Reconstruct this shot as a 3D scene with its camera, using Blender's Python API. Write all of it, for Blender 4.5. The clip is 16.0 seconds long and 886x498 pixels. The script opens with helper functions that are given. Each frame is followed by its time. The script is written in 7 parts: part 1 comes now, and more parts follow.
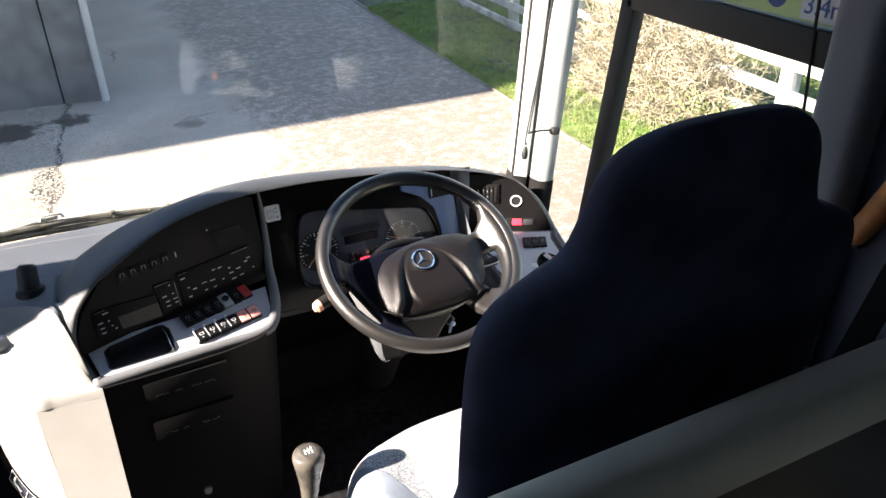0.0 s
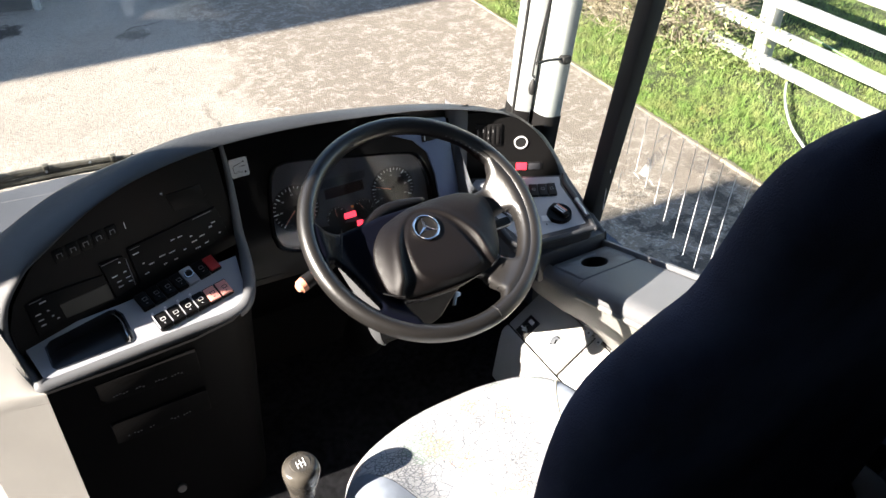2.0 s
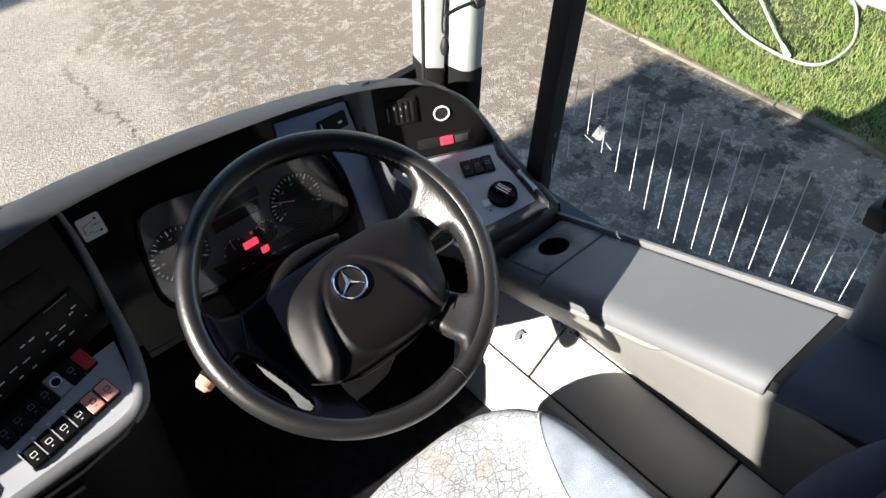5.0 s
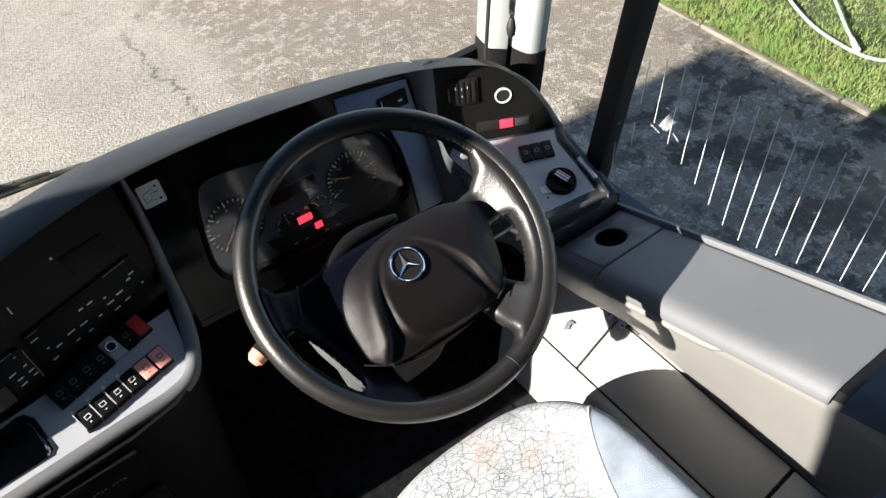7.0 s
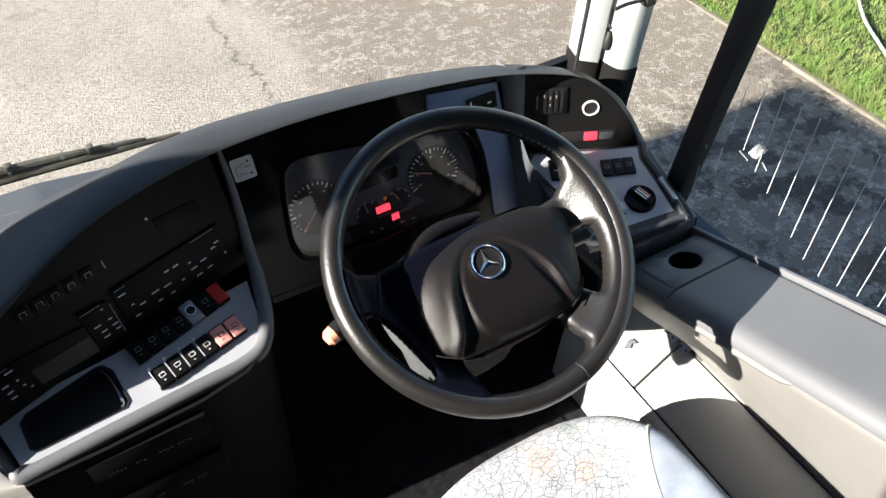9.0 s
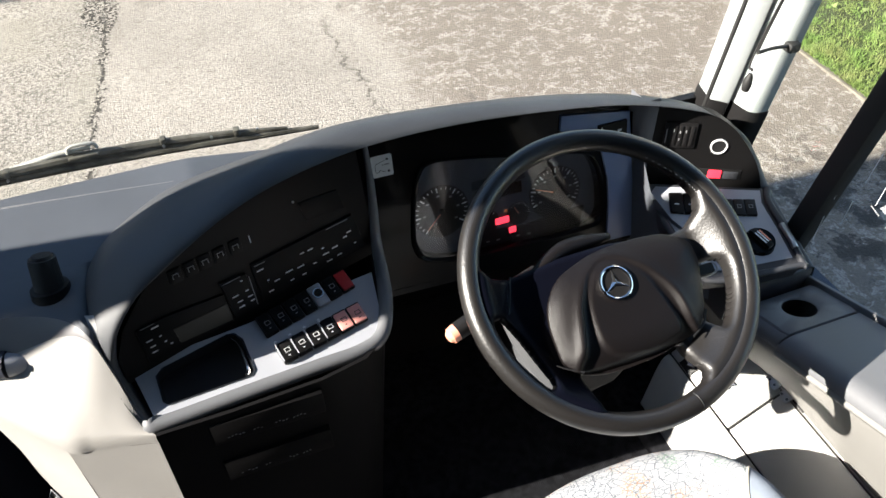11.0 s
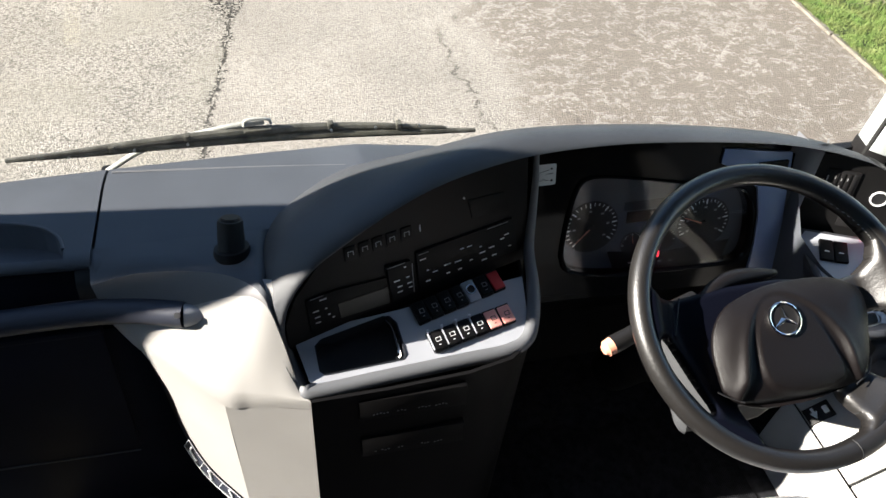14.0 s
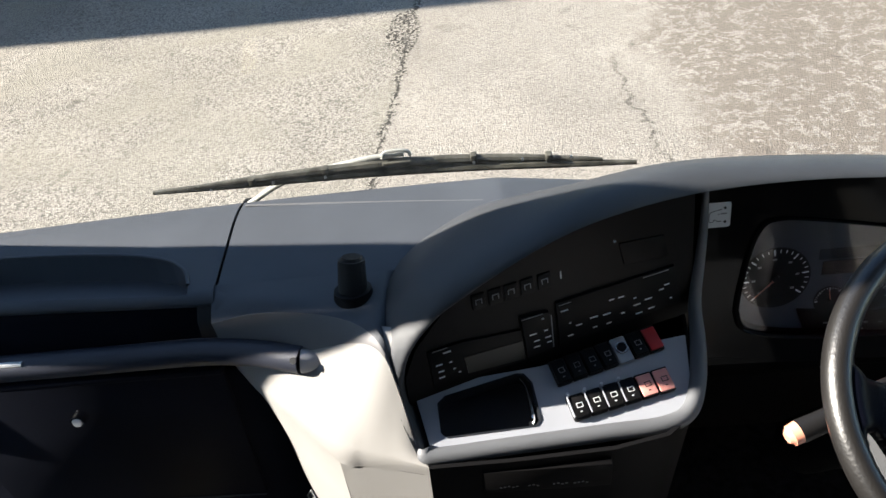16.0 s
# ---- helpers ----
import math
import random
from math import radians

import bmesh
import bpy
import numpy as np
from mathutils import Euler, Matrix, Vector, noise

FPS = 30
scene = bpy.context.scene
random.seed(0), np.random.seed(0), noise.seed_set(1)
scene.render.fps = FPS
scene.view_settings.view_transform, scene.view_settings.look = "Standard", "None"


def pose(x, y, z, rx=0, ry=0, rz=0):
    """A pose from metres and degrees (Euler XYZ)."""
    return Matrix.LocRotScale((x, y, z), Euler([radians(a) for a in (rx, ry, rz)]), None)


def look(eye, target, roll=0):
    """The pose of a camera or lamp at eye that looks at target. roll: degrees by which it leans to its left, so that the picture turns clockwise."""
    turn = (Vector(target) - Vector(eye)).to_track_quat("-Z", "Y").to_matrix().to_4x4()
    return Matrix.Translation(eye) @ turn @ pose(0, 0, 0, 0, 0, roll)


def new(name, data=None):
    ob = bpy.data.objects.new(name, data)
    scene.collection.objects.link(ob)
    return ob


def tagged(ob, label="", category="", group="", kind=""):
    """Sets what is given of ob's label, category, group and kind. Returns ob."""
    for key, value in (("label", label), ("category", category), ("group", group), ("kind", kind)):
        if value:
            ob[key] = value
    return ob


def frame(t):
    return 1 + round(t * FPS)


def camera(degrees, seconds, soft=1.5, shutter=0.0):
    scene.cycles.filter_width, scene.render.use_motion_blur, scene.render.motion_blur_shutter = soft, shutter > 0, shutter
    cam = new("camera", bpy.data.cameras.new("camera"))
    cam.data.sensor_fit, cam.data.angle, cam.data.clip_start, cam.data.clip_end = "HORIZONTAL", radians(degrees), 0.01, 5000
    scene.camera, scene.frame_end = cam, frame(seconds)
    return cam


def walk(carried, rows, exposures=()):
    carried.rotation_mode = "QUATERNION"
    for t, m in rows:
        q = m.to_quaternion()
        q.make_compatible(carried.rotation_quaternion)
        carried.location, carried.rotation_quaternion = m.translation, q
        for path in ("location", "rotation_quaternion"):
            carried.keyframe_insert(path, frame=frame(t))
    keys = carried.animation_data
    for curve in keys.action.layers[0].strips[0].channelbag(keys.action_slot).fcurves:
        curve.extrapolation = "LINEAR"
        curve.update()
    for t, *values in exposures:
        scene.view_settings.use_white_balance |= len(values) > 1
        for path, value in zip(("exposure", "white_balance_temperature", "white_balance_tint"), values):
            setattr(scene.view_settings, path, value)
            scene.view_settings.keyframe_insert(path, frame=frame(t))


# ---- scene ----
cam = camera(61.2, 16.0, soft=1.5)
PATH = [
    (0, (0.0, 0.0, 2.366), (0.75, 1.565, 1.372), -0.9),
    (0.5, (0.026, 0.048, 2.353), (0.617, 1.646, 1.307), -2.2),
    (1, (0.052, 0.078, 2.358), (0.585, 1.698, 1.313), -2.8),
    (1.5, (0.083, 0.143, 2.337), (0.662, 1.656, 1.165), -1.9),
    (2, (0.052, 0.294, 2.328), (0.828, 1.69, 1.124), -0.2),
    (2.5, (-0.001, 0.443, 2.325), (0.922, 1.669, 1.042), 2.6),
    (3, (0.003, 0.518, 2.286), (0.8, 1.693, 0.877), 2.8),
    (3.5, (0.128, 0.604, 2.298), (0.718, 1.873, 0.869), -5.3),
    (4, (0.222, 0.625, 2.31), (0.999, 1.77, 0.866), -5.9),
    (4.2, (0.237, 0.619, 2.315), (1.061, 1.769, 0.902), -6.5),
    (6.3, (0.265, 0.647, 2.304), (1.04, 1.763, 0.836), -5.9),
    (6.5, (0.252, 0.652, 2.308), (1.007, 1.79, 0.846), -5.8),
    (7, (0.247, 0.655, 2.304), (0.958, 1.827, 0.847), -6.5),
    (7.5, (0.236, 0.658, 2.308), (0.94, 1.838, 0.855), -5.6),
    (8, (0.211, 0.664, 2.307), (0.86, 1.891, 0.867), -4.9),
    (8.5, (0.203, 0.666, 2.307), (0.828, 1.904, 0.866), -4.5),
    (9, (0.192, 0.665, 2.306), (0.812, 1.915, 0.873), -3.7),
    (9.5, (0.169, 0.664, 2.308), (0.767, 1.936, 0.885), -2.3),
    (10, (0.146, 0.669, 2.316), (0.677, 1.983, 0.905), -2.6),
    (10.2, (0.135, 0.668, 2.319), (0.643, 1.992, 0.907), -2.7),
    (12.3, (0.013, 0.674, 2.334), (0.49, 2.064, 0.977), 0.1),
    (12.5, (0.007, 0.678, 2.336), (0.478, 2.065, 0.974), 0.0),
    (13, (-0.016, 0.672, 2.335), (0.449, 2.068, 0.98), 0.9),
    (13.5, (-0.052, 0.676, 2.334), (0.358, 2.093, 0.983), 1.8),
    (14, (-0.09, 0.68, 2.331), (0.256, 2.105, 0.971), 2.4),
    (14.5, (-0.118, 0.677, 2.325), (0.142, 2.115, 0.96), 1.9),
    (15, (-0.071, 0.685, 2.314), (0.023, 2.137, 0.941), 1.2),
    (15.5, (-0.025, 0.702, 2.304), (-0.233, 2.185, 0.978), -7.4),
    (16, (-0.018, 0.798, 2.245), (-0.123, 2.33, 0.964), -7.5),
]
EXPOSURES = [(0, 2.8, 7000, 16), (1.0, 2.5, 7000, 16), (1.6, 2.55, 6850, 14), (2.2, 2.15, 6750, 13), (2.6, 1.9, 6700, 12), (3.0, 1.55, 6650, 11), (3.4, 1.82, 6550, 11), (6.5, 1.73, 6520, 11), (8.2, 1.83, 6500, 11), (10, 1.95, 6500, 11), (12.5, 1.95, 6500, 11), (14, 1.92, 6500, 11), (16, 1.9, 6500, 11)]
walk(cam, [(t, look(eye, target, roll)) for t, eye, target, roll in PATH], EXPOSURES)

# ---- sky and sun: low sun from the door side ----
SUN_ELEV, SUN_AZ = radians(26.5), radians(-87.0)      # azimuth clockwise from the coach's nose
world = bpy.data.worlds.new("world")
scene.world = world
world.use_nodes = True
wn = world.node_tree.nodes
sky = wn.new("ShaderNodeTexSky")
sky.sky_type = "NISHITA"
sky.sun_disc = False
sky.dust_density = 0.15
sky.sun_elevation, sky.sun_rotation = SUN_ELEV, SUN_AZ
wn["Background"].inputs["Strength"].default_value = 0.075
world.node_tree.links.new(sky.outputs["Color"], wn["Background"].inputs["Color"])
sun = new("sun", bpy.data.lights.new("sun", "SUN"))
sun.data.energy, sun.data.angle, sun.data.color = 5.0, radians(0.53), (1.0, 0.94, 0.84)
to_sun = Vector((math.sin(SUN_AZ) * math.cos(SUN_ELEV), math.cos(SUN_AZ) * math.cos(SUN_ELEV), math.sin(SUN_ELEV)))
sun.matrix_world = look(to_sun * 20, (0, 0, 0))


# ---- materials ----
def material(name, colour, rough=0.5, metal=0.0, grain=0.0, grain_size=400.0, vary=0.12, blotch=4.0, spec=0.5, coat=0.0, tint=None, random_by=0.0):
    """A surface with two scales of variation: broad blotches in colour and gloss, fine grain as relief."""
    m = bpy.data.materials.new(name)
    m.use_nodes = True
    n, l = m.node_tree.nodes, m.node_tree.links
    b = n["Principled BSDF"]
    b.inputs["Metallic"].default_value = metal
    b.inputs["Specular IOR Level"].default_value = spec
    b.inputs["Coat Weight"].default_value = coat
    co = n.new("ShaderNodeTexCoord")
    broad = n.new("ShaderNodeTexNoise")
    broad.inputs["Scale"].default_value, broad.inputs["Detail"].default_value = blotch, 6
    l.new(co.outputs["Object"], broad.inputs["Vector"])
    mix = n.new("ShaderNodeMix")
    mix.data_type = "RGBA"
    other = tint or tuple(c * (1 - 2 * vary) for c in colour)
    mix.inputs["A"].default_value = (*[min(1, c * (1 + vary)) for c in colour], 1)
    mix.inputs["B"].default_value = (*other, 1)
    ramp = n.new("ShaderNodeMapRange")
    ramp.inputs["From Min"].default_value, ramp.inputs["From Max"].default_value = 0.35, 0.7
    l.new(broad.outputs["Fac"], ramp.inputs["Value"])
    l.new(ramp.outputs["Result"], mix.inputs["Factor"])
    colour_out = mix.outputs["Result"]
    if random_by:
        info, hsv, mr = n.new("ShaderNodeObjectInfo"), n.new("ShaderNodeHueSaturation"), n.new("ShaderNodeMapRange")
        mr.inputs["To Min"].default_value, mr.inputs["To Max"].default_value = 1 - random_by, 1 + random_by
        l.new(info.outputs["Random"], mr.inputs["Value"])
        l.new(mr.outputs["Result"], hsv.inputs["Value"])
        l.new(colour_out, hsv.inputs["Color"])
        colour_out = hsv.outputs["Color"]
    l.new(colour_out, b.inputs["Base Color"])
    rr = n.new("ShaderNodeMapRange")
    rr.inputs["To Min"].default_value, rr.inputs["To Max"].default_value = max(0.02, rough - 0.07), min(1, rough + 0.08)
    l.new(broad.outputs["Fac"], rr.inputs["Value"])
    l.new(rr.outputs["Result"], b.inputs["Roughness"])
    if grain:
        fine, bump = n.new("ShaderNodeTexNoise"), n.new("ShaderNodeBump")
        fine.inputs["Scale"].default_value, fine.inputs["Detail"].default_value = grain_size, 3
        l.new(co.outputs["Object"], fine.inputs["Vector"])
        bump.inputs["Strength"].default_value, bump.inputs["Distance"].default_value = grain, 0.002
        l.new(fine.outputs["Fac"], bump.inputs["Height"])
        l.new(bump.outputs["Normal"], b.inputs["Normal"])
    return m


def glow(name, colour, strength):
    m = bpy.data.materials.new(name)
    m.use_nodes = True
    b = m.node_tree.nodes["Principled BSDF"]
    b.inputs["Base Color"].default_value = (*[c * 0.5 for c in colour], 1)
    b.inputs["Emission Color"].default_value, b.inputs["Emission Strength"].default_value = (*colour, 1), strength
    b.inputs["Roughness"].default_value = 0.35
    return m


def glass(name, tint=(0.93, 0.97, 0.95), gloss=0.9):
    m = bpy.data.materials.new(name)
    m.use_nodes = True
    n, l = m.node_tree.nodes, m.node_tree.links
    n.remove(n["Principled BSDF"])
    clear, shine, fr, mix = n.new("ShaderNodeBsdfTransparent"), n.new("ShaderNodeBsdfGlossy"), n.new("ShaderNodeLayerWeight"), n.new("ShaderNodeMixShader")
    power, scale = n.new("ShaderNodeMath"), n.new("ShaderNodeMath")
    clear.inputs["Color"].default_value = (*tint, 1)
    shine.inputs["Roughness"].default_value = 0.015
    power.operation, scale.operation = "POWER", "MULTIPLY_ADD"
    power.inputs[1].default_value = 4.0
    scale.inputs[1].default_value, scale.inputs[2].default_value = 0.8 * gloss, 0.035 * gloss
    l.new(fr.outputs["Facing"], power.inputs[0])
    l.new(power.outputs[0], scale.inputs[0])
    l.new(scale.outputs[0], mix.inputs["Fac"])
    l.new(clear.outputs[0], mix.inputs[1])
    l.new(shine.outputs[0], mix.inputs[2])
    l.new(mix.outputs[0], n["Material Output"].inputs["Surface"])
    return m


DASH = material("dash_soft_plastic", (0.076, 0.084, 0.098), 0.52, spec=0.35, grain=0.25, grain_size=900, vary=0.08)
DASH_DARK = material("dash_dark_plastic", (0.035, 0.037, 0.043), 0.5, grain=0.25, grain_size=900)
HOOD = material("hood_padding", (0.062, 0.066, 0.073), 0.46, spec=0.45, grain=0.35, grain_size=800, vary=0.1)
BLACK = material("black_panel", (0.0090, 0.0087, 0.0089), 0.40, grain=0.1, grain_size=1200, vary=0.12, spec=0.15)
BLACK_SATIN = material("black_satin", (0.0145, 0.014, 0.0145), 0.45, grain=0.15, grain_size=900, spec=0.2)
COLUMN_BLACK = material("console_black", (0.0075, 0.0072, 0.0075), 0.5, grain=0.2, grain_size=900, spec=0.1)
PIT = material("dark_recess", (0.011, 0.011, 0.012), 0.6)
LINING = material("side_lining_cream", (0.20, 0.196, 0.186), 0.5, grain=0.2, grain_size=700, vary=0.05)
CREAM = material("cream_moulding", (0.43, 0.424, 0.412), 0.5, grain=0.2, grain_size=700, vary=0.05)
# darker copy of the shoulder moulding: cast shade put into the colour
SHADED_FLANK = material("shaded_flank_moulding", (0.20, 0.195, 0.20), 0.45, grain=0.25, grain_size=800, vary=0.06)
FLANK = material("warm_grey_moulding", (0.36, 0.348, 0.332), 0.45, grain=0.25, grain_size=800, vary=0.06)
PLINTH = material("plinth_black", (0.004, 0.004, 0.0045), 0.5, spec=0.12)
LOCKER = material("locker_black", (0.012, 0.0135, 0.0205), 0.55, grain=0.2, grain_size=900, spec=0.03)
REFLECTED_BLUE = material("blue_reflection_panel", (0.14, 0.20, 0.36), 0.3, grain=0.15, grain_size=1000, vary=0.06)
PALE_GREY = material("pale_grey_moulding", (0.135, 0.14, 0.15), 0.5, grain=0.25, grain_size=800, vary=0.05)
COWL = material("cowl_grey", (0.075, 0.078, 0.083), 0.5, grain=0.25, grain_size=800, vary=0.08)
SWITCH_GREY = material("switch_panel_grey", (0.40, 0.415, 0.455), 0.42, grain=0.15, grain_size=1000, vary=0.05)
LEATHER = material("wheel_leather", (0.0105, 0.0098, 0.0094), 0.38, grain=0.20, grain_size=300, vary=0.3, blotch=16, tint=(0.014, 0.0125, 0.012), spec=0.75, coat=0.25)
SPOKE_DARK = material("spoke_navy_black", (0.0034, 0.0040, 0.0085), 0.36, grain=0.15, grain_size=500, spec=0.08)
HUB = material("hub_plastic", (0.0075, 0.0060, 0.0062), 0.40, spec=0.3, grain=0.3, grain_size=900, vary=0.1)
KNOB_GREY = material("worn_knob_grey", (0.075, 0.068, 0.058), 0.26, grain=0.06, grain_size=300, vary=0.25, blotch=30, spec=0.6)
CHROME = material("chrome", (0.75, 0.75, 0.76), 0.12, metal=1.0, vary=0.05)
STEEL = material("steel", (0.5, 0.5, 0.5), 0.35, metal=1.0, vary=0.1, blotch=20)
WHITE_PAINT = material("white_paint", (0.37, 0.395, 0.395), 0.35, grain=0.05, vary=0.05)
WHITE_INK = material("white_ink", (0.82, 0.83, 0.84), 0.5)
DIM_INK = material("grey_ink", (0.26, 0.262, 0.27), 0.5)
RUBBER = material("rubber", (0.018, 0.018, 0.018), 0.6, grain=0.2)
NAVY = material("navy_velour", (0.052, 0.058, 0.10), 0.9, grain=0.6, grain_size=700, vary=0.25, blotch=9, spec=0.2)
PALE_BLUE = material("pale_blue_velour", (0.22, 0.255, 0.31), 0.75, grain=0.7, grain_size=600, vary=0.12, blotch=20, spec=0.2)
BLUE_LINING = material("blue_grey_lining", (0.07, 0.085, 0.12), 0.85, grain=0.4, grain_size=500)
OLIVE = material("cream_vinyl", (0.60, 0.58, 0.49), 0.55, grain=0.3, grain_size=500)
TRIM_GREY = material("pillar_blue_grey", (0.15, 0.165, 0.19), 0.55, grain=0.2, grain_size=700, vary=0.08)
WOOD = material("orange_wood", (0.45, 0.17, 0.05), 0.4, grain=0.2, grain_size=90, vary=0.25, blotch=25)
RED = material("red_switch", (0.55, 0.03, 0.03), 0.35, vary=0.1)
SALMON = material("salmon_switch", (0.96, 0.42, 0.36), 0.38, vary=0.06)
LENS = material("gauge_lens_black", (0.03, 0.033, 0.04), 0.10, vary=0.05)
GLOSS_BLACK = material("glossy_black_panel", (0.007, 0.0068, 0.007), 0.08, vary=0.1, spec=0.10)
DIAL_GREY = material("dial_blue_grey", (0.052, 0.057, 0.072), 0.45, vary=0.08, spec=0.3)
DIAL_BLACK = material("dial_black", (0.008, 0.008, 0.0085), 0.5, vary=0.05, spec=0.2)
RED_LAMP = glow("red_lamp", (1.0, 0.035, 0.06), 0.75)
RED_DIM = material("dark_red_display", (0.022, 0.007, 0.007), 0.2)
AMBER = glow("amber_lamp", (1.0, 0.28, 0.06), 0.05)
ORANGE_TIP = material("orange_button", (0.98, 0.40, 0.27), 0.25, vary=0.04)
NEEDLE = material("orange_needle", (0.80, 0.30, 0.20), 0.5)
LABEL_WHITE = material("label_white", (0.72, 0.73, 0.74), 0.4)
LCD = material("olive_lcd", (0.012, 0.014, 0.009), 0.3)
BEIGE_STEEL = material("yellow_nosing", (0.55, 0.47, 0.27), 0.5, grain=0.2, vary=0.15)
BEIGE_SEAL = material("pale_seal", (0.45, 0.44, 0.40), 0.6)
TINTED = glass("tinted_glass", (0.42, 0.44, 0.43))
RAIL_NAVY = material("rail_padding", (0.034, 0.038, 0.054), 0.42, grain=0.2, grain_size=800, vary=0.15, spec=0.4)
GLASS = glass("window_glass", (0.95, 0.97, 0.96), 0.45)
SCREEN_GLASS = glass("windscreen_glass", (0.96, 0.975, 0.97))
LENS_CLEAR = glass("gauge_lens", (0.95, 0.955, 0.97), 1.1)


def film_material(name, colour, cover):
    """A thin dried film on glass that lets most of the view through."""
    m = bpy.data.materials.new(name)
    m.use_nodes = True
    n, l = m.node_tree.nodes, m.node_tree.links
    clear, mix, t, r, co = n.new("ShaderNodeBsdfTransparent"), n.new("ShaderNodeMixShader"), n.new("ShaderNodeTexNoise"), n.new("ShaderNodeMapRange"), n.new("ShaderNodeTexCoord")
    n["Principled BSDF"].inputs["Base Color"].default_value = (*colour, 1)
    n["Principled BSDF"].inputs["Roughness"].default_value = 0.9
    t.inputs["Scale"].default_value, t.inputs["Detail"].default_value = 130, 4
    l.new(co.outputs["Object"], t.inputs["Vector"])
    r.inputs["From Min"].default_value, r.inputs["From Max"].default_value, r.inputs["To Max"].default_value = 0.20, 0.55, cover
    l.new(t.outputs["Fac"], r.inputs["Value"])
    l.new(r.outputs["Result"], mix.inputs["Fac"])
    l.new(clear.outputs[0], mix.inputs[1])
    l.new(n["Principled BSDF"].outputs[0], mix.inputs[2])
    l.new(mix.outputs[0], n["Material Output"].inputs["Surface"])
    return m


SMEAR = film_material("dried_smear", (0.7, 0.73, 0.74), 0.30)
SMEAR_THIN = film_material("thin_smear", (0.7, 0.73, 0.74), 0.20)


def carpet_material():
    m = material("ribbed_carpet", (0.021, 0.0215, 0.025), 0.95, grain=0.8, grain_size=600, vary=0.3, blotch=60, spec=0.1)
    return m


CARPET = carpet_material()


def fabric_material():
    """Pale moquette: a web of thin blue-grey strokes, with patches of finer strokes in orange and green."""
    m = material("crackle_moquette", (0.50, 0.515, 0.54), 0.95, grain=0.5, grain_size=900, vary=0.06, spec=0.1)
    n, l = m.node_tree.nodes, m.node_tree.links
    co = n.new("ShaderNodeTexCoord")
    b = n["Principled BSDF"]
    last = b.inputs["Base Color"].links[0].from_socket

    def patch(scale, seed, lo, hi):
        move, t, r = n.new("ShaderNodeMapping"), n.new("ShaderNodeTexNoise"), n.new("ShaderNodeMapRange")
        move.inputs["Location"].default_value = (seed, seed * 0.7, 0)
        t.inputs["Scale"].default_value, t.inputs["Detail"].default_value = scale, 2
        l.new(co.outputs["Object"], move.inputs["Vector"])
        l.new(move.outputs["Vector"], t.inputs["Vector"])
        r.inputs["From Min"].default_value, r.inputs["From Max"].default_value = lo, hi
        l.new(t.outputs["Fac"], r.inputs["Value"])
        return r.outputs["Result"]

    def product(a, c):
        t = n.new("ShaderNodeMath")
        t.operation = "MULTIPLY"
        l.new(a, t.inputs[0])
        l.new(c, t.inputs[1])
        return t.outputs[0]

    # strokes: scale, turn, stretch, half width, depth of tone, colour, where
    layers = ((38, 0.3, 1.7, 0.015, 0.85, (0.11, 0.13, 0.16), None), (34, 1.35, 1.8, 0.013, 0.8, (0.11, 0.13, 0.16), None), (47, 2.4, 2.2, 0.016, 0.85, (0.11, 0.13, 0.16), (9, 2.0, 0.46, 0.54)), (60, 2.2, 2.2, 0.020, 0.75, (0.12, 0.135, 0.16), (10, 14.0, 0.44, 0.50)),
              (105, 0.7, 1.3, 0.045, 0.9, (0.15, 0.16, 0.17), (10, 5.0, 0.53, 0.60)), (95, 0.2, 1.4, 0.05, 0.55, (0.62, 0.30, 0.12), (11, 8.0, 0.55, 0.63)), (95, 1.0, 1.4, 0.05, 0.8, (0.22, 0.34, 0.25), (11, 11.0, 0.57, 0.64)))
    for size, turn, stretch, width, dark, colour, where in layers:
        move, v, mr, mx = n.new("ShaderNodeMapping"), n.new("ShaderNodeTexVoronoi"), n.new("ShaderNodeMapRange"), n.new("ShaderNodeMix")
        move.inputs["Rotation"].default_value = (0, 0, turn)
        move.inputs["Scale"].default_value = (1, stretch, 1)
        move.inputs["Location"].default_value = (turn, size * 0.01, 0)
        l.new(co.outputs["Object"], move.inputs["Vector"])
        v.feature, v.voronoi_dimensions = "DISTANCE_TO_EDGE", "2D"
        v.inputs["Scale"].default_value = size
        l.new(move.outputs["Vector"], v.inputs["Vector"])
        mr.inputs["From Min"].default_value, mr.inputs["From Max"].default_value = width, width * 2.6
        mr.inputs["To Min"].default_value, mr.inputs["To Max"].default_value = dark, 0
        l.new(v.outputs["Distance"], mr.inputs["Value"])
        mx.data_type = "RGBA"
        mx.inputs["B"].default_value = (*colour, 1)
        l.new(last, mx.inputs["A"])
        l.new(product(mr.outputs["Result"], patch(*where)) if where else mr.outputs["Result"], mx.inputs["Factor"])
        last = mx.outputs["Result"]
    l.new(last, b.inputs["Base Color"])
    return m


FABRIC = fabric_material()


# ---- building blocks ----
def thing(name, at, label, category, group="", kind=""):
    ob = new(name)
    ob.location = at
    ob.empty_display_size = 0.05
    return tagged(ob, label, category, group, kind)


def base_of(ob):
    t = Matrix.Translation(-Vector(ob.location))
    return t


def solid(name, bm, mat, smooth=True, angle=40):
    """Links a bmesh (in world coordinates) as a mesh object."""
    bmesh.ops.recalc_face_normals(bm, faces=bm.faces)
    me = bpy.data.meshes.new(name)
    bm.to_mesh(me)
    bm.free()
    me.materials.append(mat)
    if smooth:
        me.shade_smooth()
        me.set_sharp_from_angle(angle=radians(angle))
    return new(name, me)


